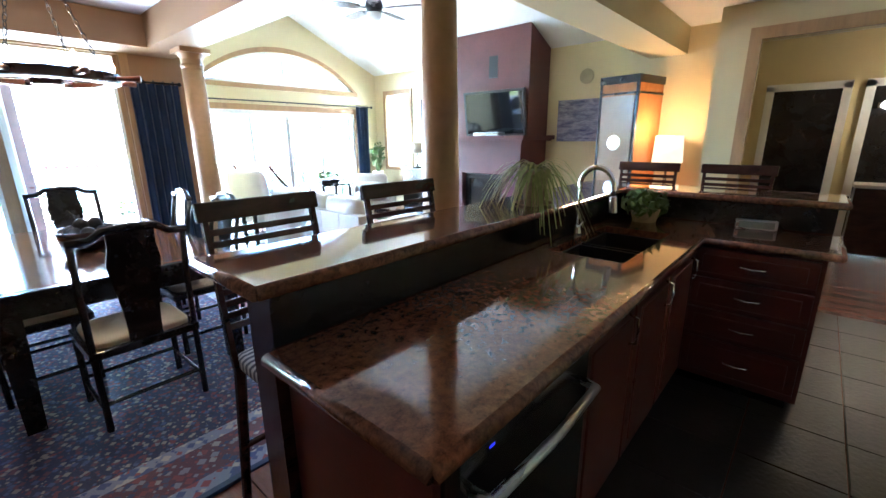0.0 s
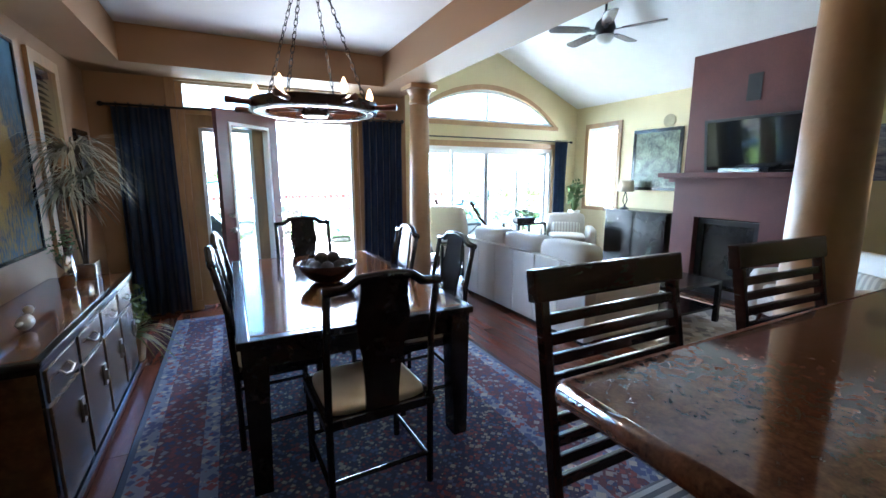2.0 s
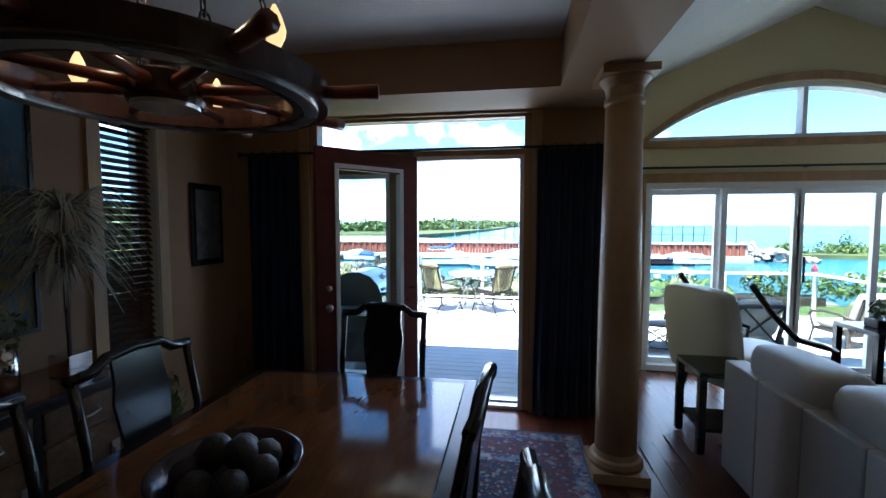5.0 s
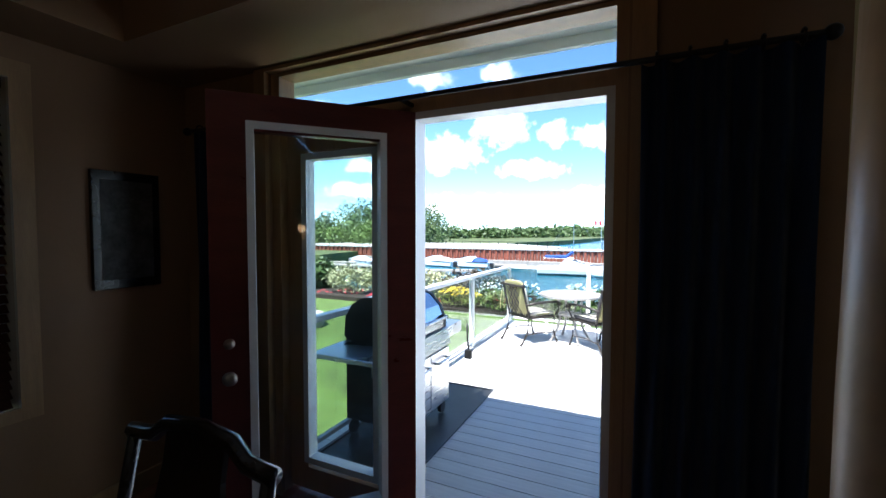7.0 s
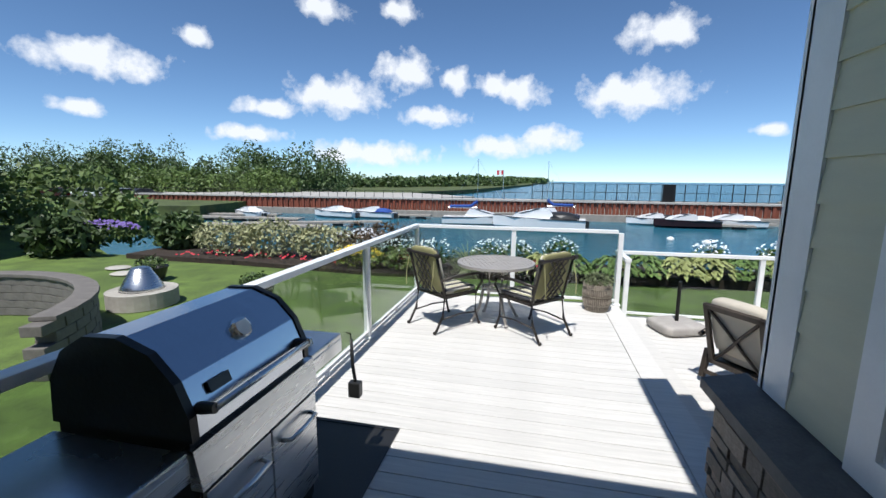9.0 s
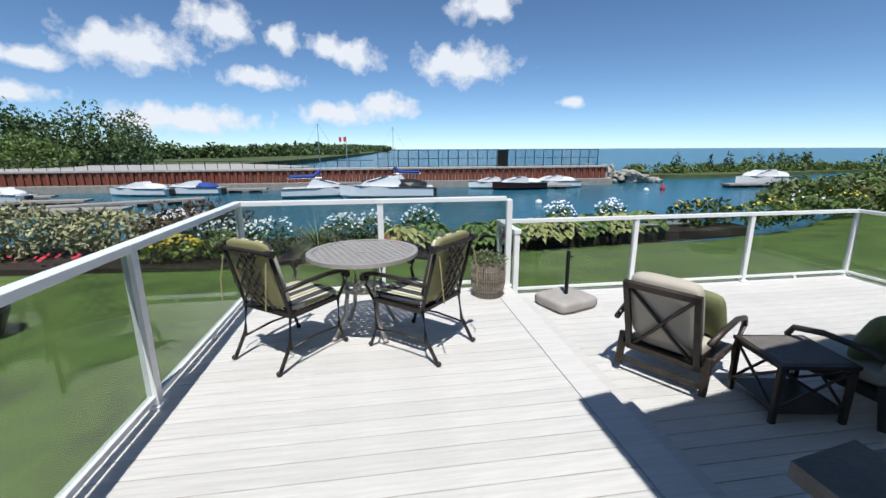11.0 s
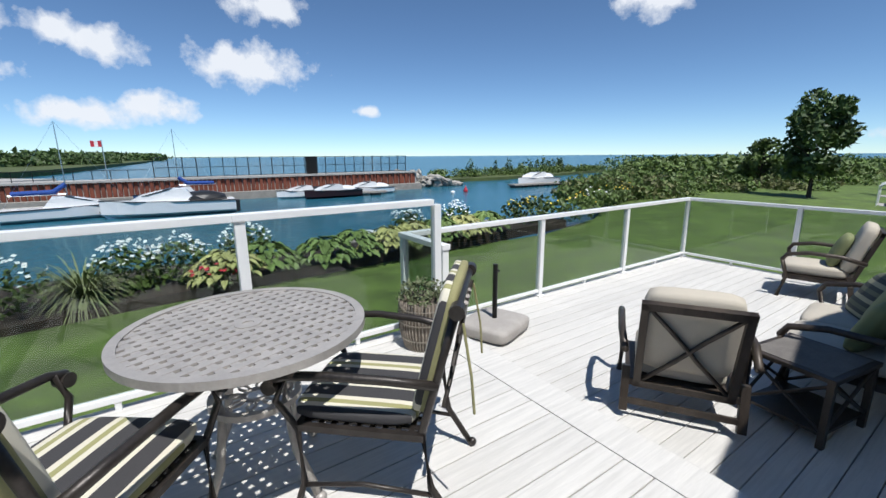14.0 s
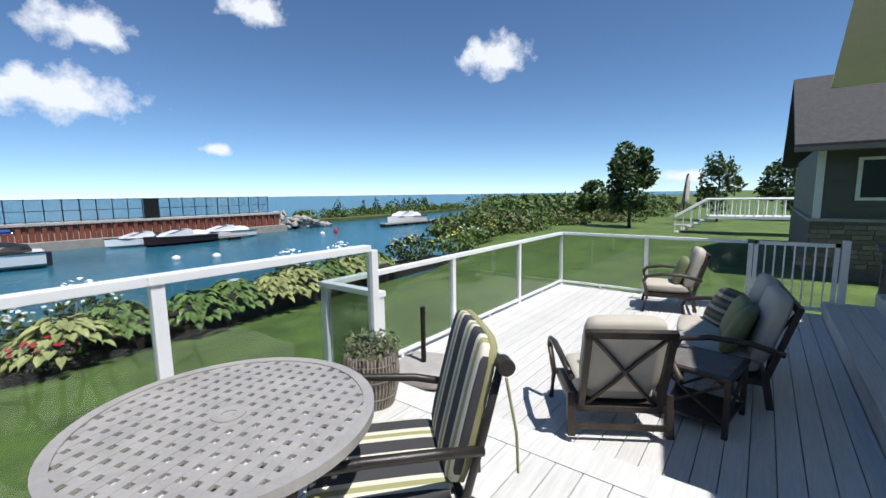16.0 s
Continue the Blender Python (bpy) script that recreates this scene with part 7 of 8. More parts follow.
for k in range(14):
    x = -9 + k * 1.5 + rnd.uniform(-0.4, 0.4)
    o = thing("bank_rock", (x, 20.1 + rnd.uniform(-0.2, 0.2), G - 0.35), label="pale limestone boulder on the bank", category="rock", group="rocks on the bank")
    part("stone", blob(bmesh.new(), (0, 0, 0.05), (rnd.uniform(0.4, 0.75), 0.35, 0.3), 2, 0.6, k), M_ROCK, o)

# terrace wall with a fire pit
rw = thing("curved_retaining_wall", (-5.0, 11.2, G), label="curved dark block retaining wall with a stone cap", category="wall", kind=S)
blk = mesh_of("block", B(-0.19, -0.12, 0, 0.19, 0.12, 0.135, 0.01), M_GREYST)
cap_ = mesh_of("cap_block", B(-0.2, -0.15, 0, 0.2, 0.15, 0.06, 0.008), M_GREYST)
for j in range(6):
    for k in range(16):
        a = radians(20 + k * 8.2 + (4.1 if j % 2 else 0))
        m = pose(-0.6 + 2.75 * math.cos(a), -1.2 + 2.75 * math.sin(a), j * 0.14, 0, 0, math.degrees(a) + 90)
        if j < 5:
            share("block", blk, rw, m)
        else:
            share("cap_block", cap_, rw, m)
fpit = thing("fire_pit", (-4.6, 13.7, G), label="round stone fire pit with a steel cone cover", category="fire pit")
part("ring", torus_band(0.38, 0.6, 0, 0.30, 32), M_ROCK, fpit)
part("cone_cover", lathe(bmesh.new(), [(0.38, 0.30), (0.36, 0.36), (0.16, 0.72), (0.12, 0.74), (0.01, 0.745)], 28), M_STEEL, fpit, "brushed steel cone", True)
for k, (x, y) in enumerate(((-2.6, 14.4), (-6.2, 15.4))):
    o = thing("planter_pot", (x, y, G), label="dark basket planter on the lawn", category="planter", group="lawn planters")
    part("basket", lathe(bmesh.new(), [(0.25, 0), (0.36, 0.32), (0.32, 0.32), (0.25, 0.2)], 20), M_BLKPL, o)
    part("foliage", leaves(bmesh.new(), (0, 0, 0.42), (0.34, 0.34, 0.18), 260, 0.05, 160 + k), M_LEAF2, o)
for k, (x, y) in enumerate(((-7.5, 15.8), (-8.3, 16.3), (-6.6, 15.4), (-9.2, 15.0))):
    o = thing("stepping_stone", (x, y, G), label="flat pale stepping stone in the lawn", category="stone", group="stepping stones")
    part("slab", blob(bmesh.new(), (0, 0, 0.0), (0.35, 0.28, 0.04), 2, 0.2, k), M_ROCK, o)

# near dock and shore rocks
dk = thing("near_dock", (11.5, 27.5, LAKE), rz=6, label="grey timber dock with white dock boxes", category="dock", kind=S)
part("deck", B(-3.6, -0.8, 0.35, 8.0, 0.8, 0.5), M_DOCK, dk)
part("skirt", B(-3.6, -0.84, 0.0, 8.0, -0.8, 0.42), M_DOCK, dk)
for x in (-2.0, 0.8):
    part("dock_box", B(x, -0.3, 0.5, x + 0.6, 0.3, 0.95, 0.03), M_GEL, dk, "white dock box")

# ---------- harbour ----------


def hull(bm, ln, wd, h, rake=0.18):
    """A boat hull, bow towards +x, keel under the water line."""
    secs = []
    for k in range(9):
        t = k / 8
        hwid = wd / 2 * (1 - max(0, (t - 0.45) / 0.55) ** 2.2)
        x = -ln / 2 + ln * t
        sheer = h * (1 + 0.22 * t * t)
        secs.append([(x, -hwid, sheer), (x, -hwid * 0.92, h * 0.3), (x - rake * ln * t * 0.4, 0, -0.25), (x, hwid * 0.92, h * 0.3), (x, hwid, sheer)])
    vs = [[bm.verts.new(p) for p in s_] for s_ in secs]
    for a, b in zip(vs, vs[1:]):
        for j in range(4):
            bm.faces.new((a[j], a[j + 1], b[j + 1], b[j]))
        bm.faces.new((a[4], a[0], b[0], b[4]))
    bm.faces.new(vs[0])
    bmesh.ops.recalc_face_normals(bm, faces=bm.faces[:])
    return bm


def boat(at, rz, ln, label, kind_, hull_mat=None, cover=None):
    o = thing("sailboat" if kind_ == "sail" else "motorboat", (at[0], at[1], LAKE), rz, label, "boat", "boats in the harbour")
    wd, h = ln * 0.32, ln * 0.12
    part("hull", hull(bmesh.new(), ln, wd, h), hull_mat or M_GEL, o)
    part("rub_rail", tube(bmesh.new(), [(-ln / 2, -wd / 2, h), (-ln * 0.05, -wd / 2 * 1.0, h * 1.05), (ln * 0.25, -wd * 0.38, h * 1.12), (ln / 2, 0, h * 1.22), (ln * 0.25, wd * 0.38, h * 1.12), (-ln * 0.05, wd / 2, h * 1.05), (-ln / 2, wd / 2, h)], 0.05, 5), M_BLKPL, o)
    part("cabin", prism(bmesh.new(), [(-ln * 0.20, h), (ln * 0.30, h * 1.12), (ln * 0.22, h * 1.5), (ln * 0.02, h * 1.9), (-ln * 0.12, h * 1.9)], "y", -wd * 0.32, wd * 0.32), M_GEL, o)
    part("windscreen", prism(bmesh.new(), [(ln * 0.015, h * 1.92), (ln * 0.20, h * 1.5), (ln * 0.16, h * 1.5), (-ln * 0.02, h * 1.92)], "y", -wd * 0.33, wd * 0.33), M_BLKPL, o, "tinted windscreen")
    if kind_ == "sail":
        mz = ln * 0.95
        part("mast", rod(bmesh.new(), (0.0, 0, h), (0.0, 0, mz), 0.04, 0.025), M_STEEL, o)
        part("boom", rod(bmesh.new(), (0, 0, h * 2.1), (-ln * 0.42, 0, h * 2.1), 0.05), M_STEEL, o)
        part("sail_cover", tube(bmesh.new(), [(0, 0, h * 2.9), (-ln * 0.1, 0, h * 2.3), (-ln * 0.40, 0, h * 2.25)], 0.16, 8), M_BLUEC, o, "blue sail cover")
        st_ = bmesh.new()
        for p in ((ln * 0.48, 0, h * 1.2), (-ln * 0.48, 0, h)):
            rod(st_, p, (0, 0, mz), 0.006, n=4)
        part("stays", st_, M_STEEL, o)
    else:
        part("cockpit_cover", blob(bmesh.new(), (-ln * 0.25, 0, h * 1.15), (ln * 0.2, wd * 0.42, h * 0.55), 2, 0.1), cover or M_BLKPL, o, "dark canvas cover")
        part("engine", B(-ln / 2 - 0.35, -0.25, 0.05, -ln / 2, 0.25, h * 0.9, 0.05), M_BLKPL, o)
    return o


boat((3.2, 47.5), 175, 8.5, "white cabin cruiser with a dark canvas cover", "motor")
boat((-2.8, 49.5), 5, 7.0, "white sailboat with a blue sail cover", "sail")
boat((4.2, 55.3), 178, 7.0, "blue and white sailboat moored at the wall", "sail", mat("blue_hull", (0.03, 0.09, 0.22), 0.25, var=0.05, bump=0))
boat((17.6, 53.0), 185, 6.0, "dark red runabout at the finger dock", "motor", M_DARKHULL, M_GEL)
boat((15.2, 55.0), 182, 5.5, "white runabout with a red stripe at the dock", "motor")
boat((22.3, 54.6), 183, 6.0, "white covered motorboat at the finger dock", "motor", None, M_GEL)
boat((-20.5, 53.5), 170, 6.0, "white runabout at the far docks", "motor", None, M_GEL)
boat((-16.0, 53.8), 175, 6.0, "small white motorboat at the far docks", "motor", None, M_BLUEC)
boat((-30.0, 50.5), 160, 5.5, "white motorboat moored far off", "motor", None, M_GEL)
boat((-8.6, 33.5), 165, 5.5, "small boat with a raised grey canopy near the bank", "motor", None, mat("grey_canopy", (0.35, 0.35, 0.36), 0.8))
boat((48.0, 53.0), 185, 8.0, "white cruiser at the outer dock", "motor", None, M_GEL)
docks = [(0.0, 52.4, 14, 1.6, 2), (1.0, 51.5, 7, 1.2, 62), (20.0, 55.6, 13, 1.3, -2), (20.6, 53.0, 6, 1.0, -8), (-21, 40.5, 12, 1.5, 4), (-18.0, 44.0, 13, 1.3, 24), (-27, 46.5, 12, 1.4, 3), (-31, 50.0, 10, 1.3, 8), (47.5, 50.5, 13, 1.5, -3), (-15.0, 54.8, 12, 1.2, 0)]
for x, y, ln, wd, r in docks:
    o = thing("floating_dock", (x, y, LAKE), r, "grey floating timber dock on dark floats", "dock", "floating docks")
    part("planking", B(-ln / 2, -wd / 2, 0.28, ln / 2, wd / 2, 0.45), M_DOCK, o)
    for k in range(int(ln / 2)):
        part("float", B(-ln / 2 + 0.3 + k * 2, -wd / 2 + 0.1, -0.2, -ln / 2 + 1.3 + k * 2, wd / 2 - 0.1, 0.28), M_BLKPL, o)
for x, y, red in ((32.5, 49.6, 1), (30.2, 49.0, 0), (13.3, 42.5, 0), (15.4, 41.2, 0)):
    o = thing("mooring_buoy", (x, y, LAKE), label="small red channel marker buoy" if red else "small white mooring buoy", category="buoy", group="buoys")
    part("float", lathe(bmesh.new(), [(0.05, -0.2), (0.26, 0.0), (0.26, 0.22), (0.10, 0.5 if red else 0.3), (0.02, 0.75 if red else 0.34)], 16), M_PETR if red else M_PETW, o, "", True)
# chain-link fence on the breakwater
fc = thing("breakwater_fence", (0, 0, 0), label="tall dark mesh fence along the breakwater", category="fence", kind=S)
pm = mesh_of("fence_post", rod(bmesh.new(), (0, 0, -0.85), (0, 0, 1.25), 0.05, n=6), M_IRON)
x = 2.5
while x < 31.5:
    share("fence_post", pm, fc, Matrix.Translation((x, 61.5, 0)))
    x += 1.25
w = bmesh.new()
for z in (1.2, 0.2, -0.75):
    rod(w, (2.5, 61.5, z), (31.2, 61.5, z), 0.03, n=5)
x = 2.5
while x < 31.2:
    bx(w, x - 0.007, 61.49, -0.8, x + 0.007, 61.51, 1.2)
    x += 0.16
tagged(part("fence_mesh", w, M_IRON, fc, "dark wire mesh"), kind="stuff")
part("screen_panel", B(17.6, 61.45, -0.85, 19.0, 61.55, 1.2), M_IRON, fc, "dark solid fence panel")
w = bmesh.new()
for k in range(46):
    rod(w, (-58 + k * 1.3, 59.1, -0.76), (-58 + k * 1.3, 59.1, 0.1), 0.035, n=5)
rod(w, (-58, 59.1, 0.1), (2, 59.1, 0.1), 0.03, n=5)
o = thing("quay_rail", (0, 0, 0), label="low dark rail along the sea wall", category="railing", kind=S)
tagged(part("posts_and_rail", w, M_IRON, o), kind="stuff")
fl = thing("flag_pole", (-1.5, 66, -2.0), label="flag pole with a red and white flag", category="flag")
part("pole", rod(bmesh.new(), (0, 0, 0), (0, 0, 5.0), 0.06, 0.04), M_STEEL, fl)
for k, m_ in enumerate((M_PETR, M_PETW, M_PETR)):
    part("flag_band", B(-0.3 * k - 0.3, -0.02, 4.3, -0.3 * k, 0.02, 4.9), m_, fl)
# rocks at the end of the breakwater
rnd = random.Random(6)
rk = bmesh.new()
for k in range(120):
    x, y = 31 + rnd.uniform(0, 8) , 58.5 + rnd.uniform(0, 6)
    blob(rk, (x, y, LAKE + 0.2 + (1 - (x - 31) / 8) * rnd.uniform(0, 2.1)), (rnd.uniform(0.3, 0.8), rnd.uniform(0.3, 0.7), rnd.uniform(0.25, 0.5)), 1, 0.5, k)
tagged(new("armour_rocks", mesh_of("armour_rocks", rk, M_ROCK)), "pale armour rocks at the breakwater end", "rocks", "", "stuff")


def land_patch(name, pts, z, material, label):
    return struct(name, prism(bmesh.new(), pts, "z", LAKE - 1, z), material, label)


M_SHRUB = mat("shore_scrub", (0.10, 0.13, 0.035), 0.95, var=0.3, scale=0.5, fine=4, bump=1.0)
land_patch("island_ground", [(40, 66), (52, 65), (75, 69), (98, 74), (92, 78), (60, 78), (42, 73)], LAKE + 0.5, M_SHRUB, "low green spit beyond the harbour mouth")
land_patch("east_shore_ground", [(33, 32.5), (40, 35), (50, 40), (62, 45), (90, 52), (400, 60), (400, -40), (36, -40), (36, 18), (30, 27)], -1.35, M_SHRUB, "scrubby ground east of the garden")
land_patch("far_shore_ground", [(-900, 95), (-60, 78), (-30, 95), (-18, 160), (0, 420), (20, 900), (-900, 900)], -1.6, M_SHRUB, "low wooded far shore")
land_patch("beach_ground", [(-60, 63.0), (-12, 63.2), (-6, 70), (-20, 84), (-60, 78)], -0.9, M_CONC, "pale gravel beach behind the sea wall")
land_patch("west_shore_ground", [(-300, 45), (-46, 43), (-34, 47.5), (-36, 58), (-60, 64), (-60, 78), (-300, 110)], -1.6, M_SHRUB, "wooded bank west of the harbour")


def scatter(name, spots, material, label, seed, size, per):
    bm = bmesh.new()
    rnd_ = random.Random(seed)
    for x, y, z, rx_, rz2 in spots:
        leaves(bm, (x, y, z + rz2 * 0.75), (rx_, rx_, rz2), per, size * rnd_.uniform(0.8, 1.2), rnd_.uniform(0, 50))
    return tagged(new(name, mesh_of(name, bm, material)), label, "vegetation", "", "stuff")


def spots_in(n, seed, fx, fy, z, r, h):
    rnd_ = random.Random(seed)
    out = []
    for k in range(n):
        t = rnd_.random()
        out.append((fx(t, rnd_), fy(t, rnd_), z, rnd_.uniform(*r), rnd_.uniform(*h)))
    return out


scatter("woods_west", spots_in(75, 1, lambda t, q: -110 + 72 * t + q.uniform(-3, 3), lambda t, q: 66 + 16 * t + q.uniform(0, 22), -1.8, (2.6, 4.6), (3.3, 6.3)), M_LEAF2, "dense deciduous wood west of the harbour", 1, 0.32, 720)
scatter("woods_west_light", spots_in(26, 2, lambda t, q: -85 + 45 * t, lambda t, q: 62 + 10 * t + q.uniform(0, 6), -1.8, (2.2, 3.6), (2.0, 3.4)), M_LEAF, "light green willows at the wood's edge", 2, 0.3, 560)
scatter("woods_far", spots_in(110, 3, lambda t, q: -105 + 92 * t + q.uniform(-3, 3), lambda t, q: 125 + 160 * t * t + q.uniform(0, 40), -1.8, (4.0, 7.0), (2.0, 3.4)), M_LEAF2, "distant woods along the far shore", 3, 0.9, 150)
scatter("woods_farthest", spots_in(60, 4, lambda t, q: -60 + 75 * t, lambda t, q: 330 + 350 * t + q.uniform(0, 40), -1.8, (10, 18), (3.0, 5.0)), M_LEAF2, "most distant woods on the point", 4, 2.2, 120)
scatter("island_scrub", spots_in(90, 5, lambda t, q: 42 + 52 * t, lambda t, q: 68 + 5 * t + q.uniform(0, 5), LAKE + 0.3, (0.8, 1.8), (0.5, 1.1)), M_LEAF, "scrub and young trees on the spit", 5, 0.25, 120)
scatter("island_trees", spots_in(16, 6, lambda t, q: 46 + 40 * t, lambda t, q: 70 + 5 * t, LAKE + 0.3, (0.5, 1.0), (1.2, 2.2)), M_LEAF2, "small conifers on the spit", 6, 0.25, 130)
scatter("east_scrub", spots_in(240, 7, lambda t, q: 35 + 60 * t * q.uniform(0.3, 1), lambda t, q: 22 + q.uniform(-4, 20) * (0.4 + t * 0.6) + 4 * t, -0.75, (0.9, 2.2), (0.5, 1.15)), M_LEAF, "thick green scrub along the east shore", 7, 0.22, 200)
scatter("east_scrub_light", spots_in(110, 8, lambda t, q: 33 + 60 * t * q.uniform(0.3, 1), lambda t, q: 21 + q.uniform(-4, 20) * (0.4 + t * 0.6) + 4 * t, -0.75, (0.8, 1.8), (0.4, 0.95)), M_LEAF, "yellow-green scrub along the east shore", 8, 0.2, 170)

def edge_spots(n, seed, h):
    """Places between the lawn's edge and the shore, east of the garden."""
    rnd_ = random.Random(seed)
    out = []
    for k in range(n):
        x = 19.5 + 40 * rnd_.random() ** 1.4
        ya, yb = max(17.5, 23.2 - 0.55 * (x - 19)) + (1.5 if 24 < x < 31 else 0), shore(x) + 0.5
        y = ya + (yb - ya) * rnd_.random()
        out.append((x, y, -1.05, rnd_.uniform(0.7, 1.5), rnd_.uniform(0.4, h)))
    return out


M_SCRUB = mat("olive_scrub_leaf", (0.17, 0.185, 0.06), 0.7, var=0.3, scale=0.9, fine=9, bump=0.1)
scatter("lawn_edge_scrub", edge_spots(190, 71, 0.66), M_LEAF, "thick green scrub between lawn and shore", 71, 0.15, 190)
scatter("lawn_edge_scrub_olive", edge_spots(150, 72, 0.6), M_SCRUB, "olive scrub and tall grass by the shore", 72, 0.14, 170)


def tree(at, h, r, label, material, seed, n=2600, leaf=0.16):
    o = thing("garden_tree", at, label=label, category="tree", group="trees east of the garden")
    rnd_ = random.Random(seed)
    tk = bmesh.new()
    tube(tk, [(0, 0, 0), (0.03, 0.02, h * 0.25), (0, 0, h * 0.6), (0.05, 0, h * 0.85)], 0.11, 8, 0.03)
    for k in range(9):
        a, z = k * 2.4, h * (0.3 + 0.05 * k)
        tube(tk, [(0, 0, z), (r * 0.4 * math.cos(a), r * 0.4 * math.sin(a), z + h * 0.1), (r * 0.75 * math.cos(a), r * 0.75 * math.sin(a), z + h * 0.16)], 0.04, 6, 0.012)
    part("trunk", tk, M_BARK, o)
    cr = bmesh.new()
    for k in range(22):
        t = rnd_.random()
        z = h * (0.28 + 0.70 * t)
        rr = r * (0.25 + 0.75 * math.sin(math.pi * min(1, 0.22 + 0.72 * t))) * 0.62
        a = rnd_.uniform(0, 6.283)
        leaves(cr, (rr * math.cos(a), rr * math.sin(a), z), (r * 0.42, r * 0.42, h * 0.11), n // 22, leaf, seed + k)
    part("crown", cr, material, o)
    return o


tree((27.6, 16.8, G), 5.0, 1.35, "dark green upright maple on the lawn", M_LEAF2, 201, 4200)
tree((36.5, 13.2, -1.3), 4.8, 1.5, "light green young tree beyond the stairs", M_LEAF, 202, 1600)
tree((40.0, 9.5, -1.3), 4.6, 1.7, "dark spreading pine beyond the neighbour's yard", M_LEAF2, 203, 1600, 0.2)
tree((34.0, 21.0, -1.3), 3.2, 1.2, "bushy green tree at the lawn edge", M_LEAF, 204, 1600)
# white stairs of the next garden
ws = thing("garden_stairs", (26.5, 14.3, G), rz=-82, label="white railed stairs and landing in the next garden", category="stairs", kind=S)
part("landing", B(1.4, -0.6, 0.8, 5.5, 1.2, 0.92), M_RAIL, ws)
for k in range(5):
    part("step", B(0.0 + k * 0.28, -0.5, k * 0.16, 0.3 + k * 0.28, 1.1, k * 0.16 + 0.05), M_CONC, ws)
for y in (-0.55, 1.15):
    part("hand_rail", tube(bmesh.new(), [(0, y, 0.85), (1.4, y, 1.75), (5.5, y, 1.75)], 0.05, 6), M_RAIL, ws)
    for k in range(16):
        x = k * 0.36
        zb_ = min(x / 1.4, 1) * 0.85
        part("baluster", rod(bmesh.new(), (x, y, zb_), (x, y, zb_ + 0.88), 0.025, n=6), M_RAIL, ws)

# folded cantilever umbrella on the next terrace
cu = thing("cantilever_umbrella", (31.5, 14.6, G), label="folded beige cantilever umbrella with a dark curved arm", category="umbrella")
part("base", B(-0.5, -0.5, 0.0, 0.5, 0.5, 0.1, 0.02), M_CONC, cu)
part("arm", tube(bmesh.new(), [(0, 0, 0.1), (-0.05, 0, 1.4), (0.15, 0, 2.2), (0.6, 0, 2.9), (1.2, 0, 3.25)], 0.04), M_IRON, cu, "", True)
part("canopy", tube(bmesh.new(), [(1.2, 0, 3.2), (0.95, 0, 2.6), (0.6, 0, 1.7), (0.45, 0, 1.2)], 0.10, 10, 0.24), mat("beige_canopy", (0.45, 0.40, 0.33), 0.85), cu, "folded beige canopy", True)


def parked_car(at, rz, paint, label):
    o = thing("parked_car", at, rz, label, "car", "cars on the quay")
    prof = [(-2.2, 0.3), (2.2, 0.3), (2.25, 0.65), (1.9, 0.85), (0.9, 0.95), (-2.1, 0.98), (-2.25, 0.7)]
    part("body", prism(bmesh.new(), prof, "y", -0.88, 0.88), paint, o)
    part("cabin", prism(bmesh.new(), [(0.95, 0.94), (0.3, 1.42), (-1.3, 1.46), (-1.95, 0.96)], "y", -0.76, 0.76), M_BLKPL, o, "dark glazed cabin")
    part("roof", prism(bmesh.new(), [(0.3, 1.42), (0.25, 1.48), (-1.3, 1.52), (-1.35, 1.45)], "y", -0.78, 0.78), paint, o)
    for x in (-1.4, 1.4):
        for y in (-0.80, 0.80):
            wh = part("wheel", rod(bmesh.new(), (x, y - 0.1, 0.33), (x, y + 0.1, 0.33), 0.33, n=16), M_BLKPL, o)
            part("rim", rod(bmesh.new(), (x, y - 0.11, 0.33), (x, y + 0.11, 0.33), 0.19, n=12), M_STEEL, wh)
    return o


M_CARRED = mat("dark_red_car_paint", (0.09, 0.012, 0.014), 0.25, var=0.05, bump=0.0, coat=0.5)
M_CARGREY = mat("grey_car_paint", (0.10, 0.10, 0.11), 0.25, var=0.05, bump=0.0, coat=0.5)
for k, (paint, lab) in enumerate(((M_CARRED, "dark red car parked on the quay"), (M_CARRED, "dark red car parked beside the wood"), (M_GEL, "white car parked on the quay"), (M_GEL, "white car parked beside the wood"), (M_GEL, "white car parked near the docks"), (M_CARGREY, "dark grey car parked near the docks"))):
    parked_car((-71.5 + k * 3.3, 59.2 + 0.25 * k, -1.6), 62 + 6 * (k % 2), paint, lab)

# next house
M_GREYSID = mat("grey_green_siding", (0.12, 0.12, 0.105), 0.6, var=0.06, scale=3, fine=40, bump=0.1)
nh = thing("neighbour_house", (15.6, 9.7, G), label="grey sided house with shingle roof and stone base", category="house")
part("wall", B(0, -9, 1.45, 9, 0, 3.2), M_GREYSID, nh)
sd_ = bmesh.new()
z = 1.45
while z < 3.1:
    bx(sd_, -0.025, -8.9, z, 0.0, -0.12, z + 0.012)
    z += 0.15
part("siding_laps", sd_, M_GREYSID, nh)
part("stone_course", B(-0.06, -9, 0, 9, 0.06, 1.40), M_GREYST, nh)
part("water_table", B(-0.10, -9.05, 1.40, 9.05, 0.10, 1.47), M_ROCK, nh)
part("roof", prism(bmesh.new(), [(-0.75, 3.05), (3.8, 5.4), (8.5, 3.05), (8.5, 3.2), (3.8, 5.58), (-0.75, 3.22)], "y", -9.5, 0.5), M_SHINGLE, nh)
part("gutter", B(-0.84, -9.5, 3.04, -0.74, 0.5, 3.15), M_GREYSID, nh)
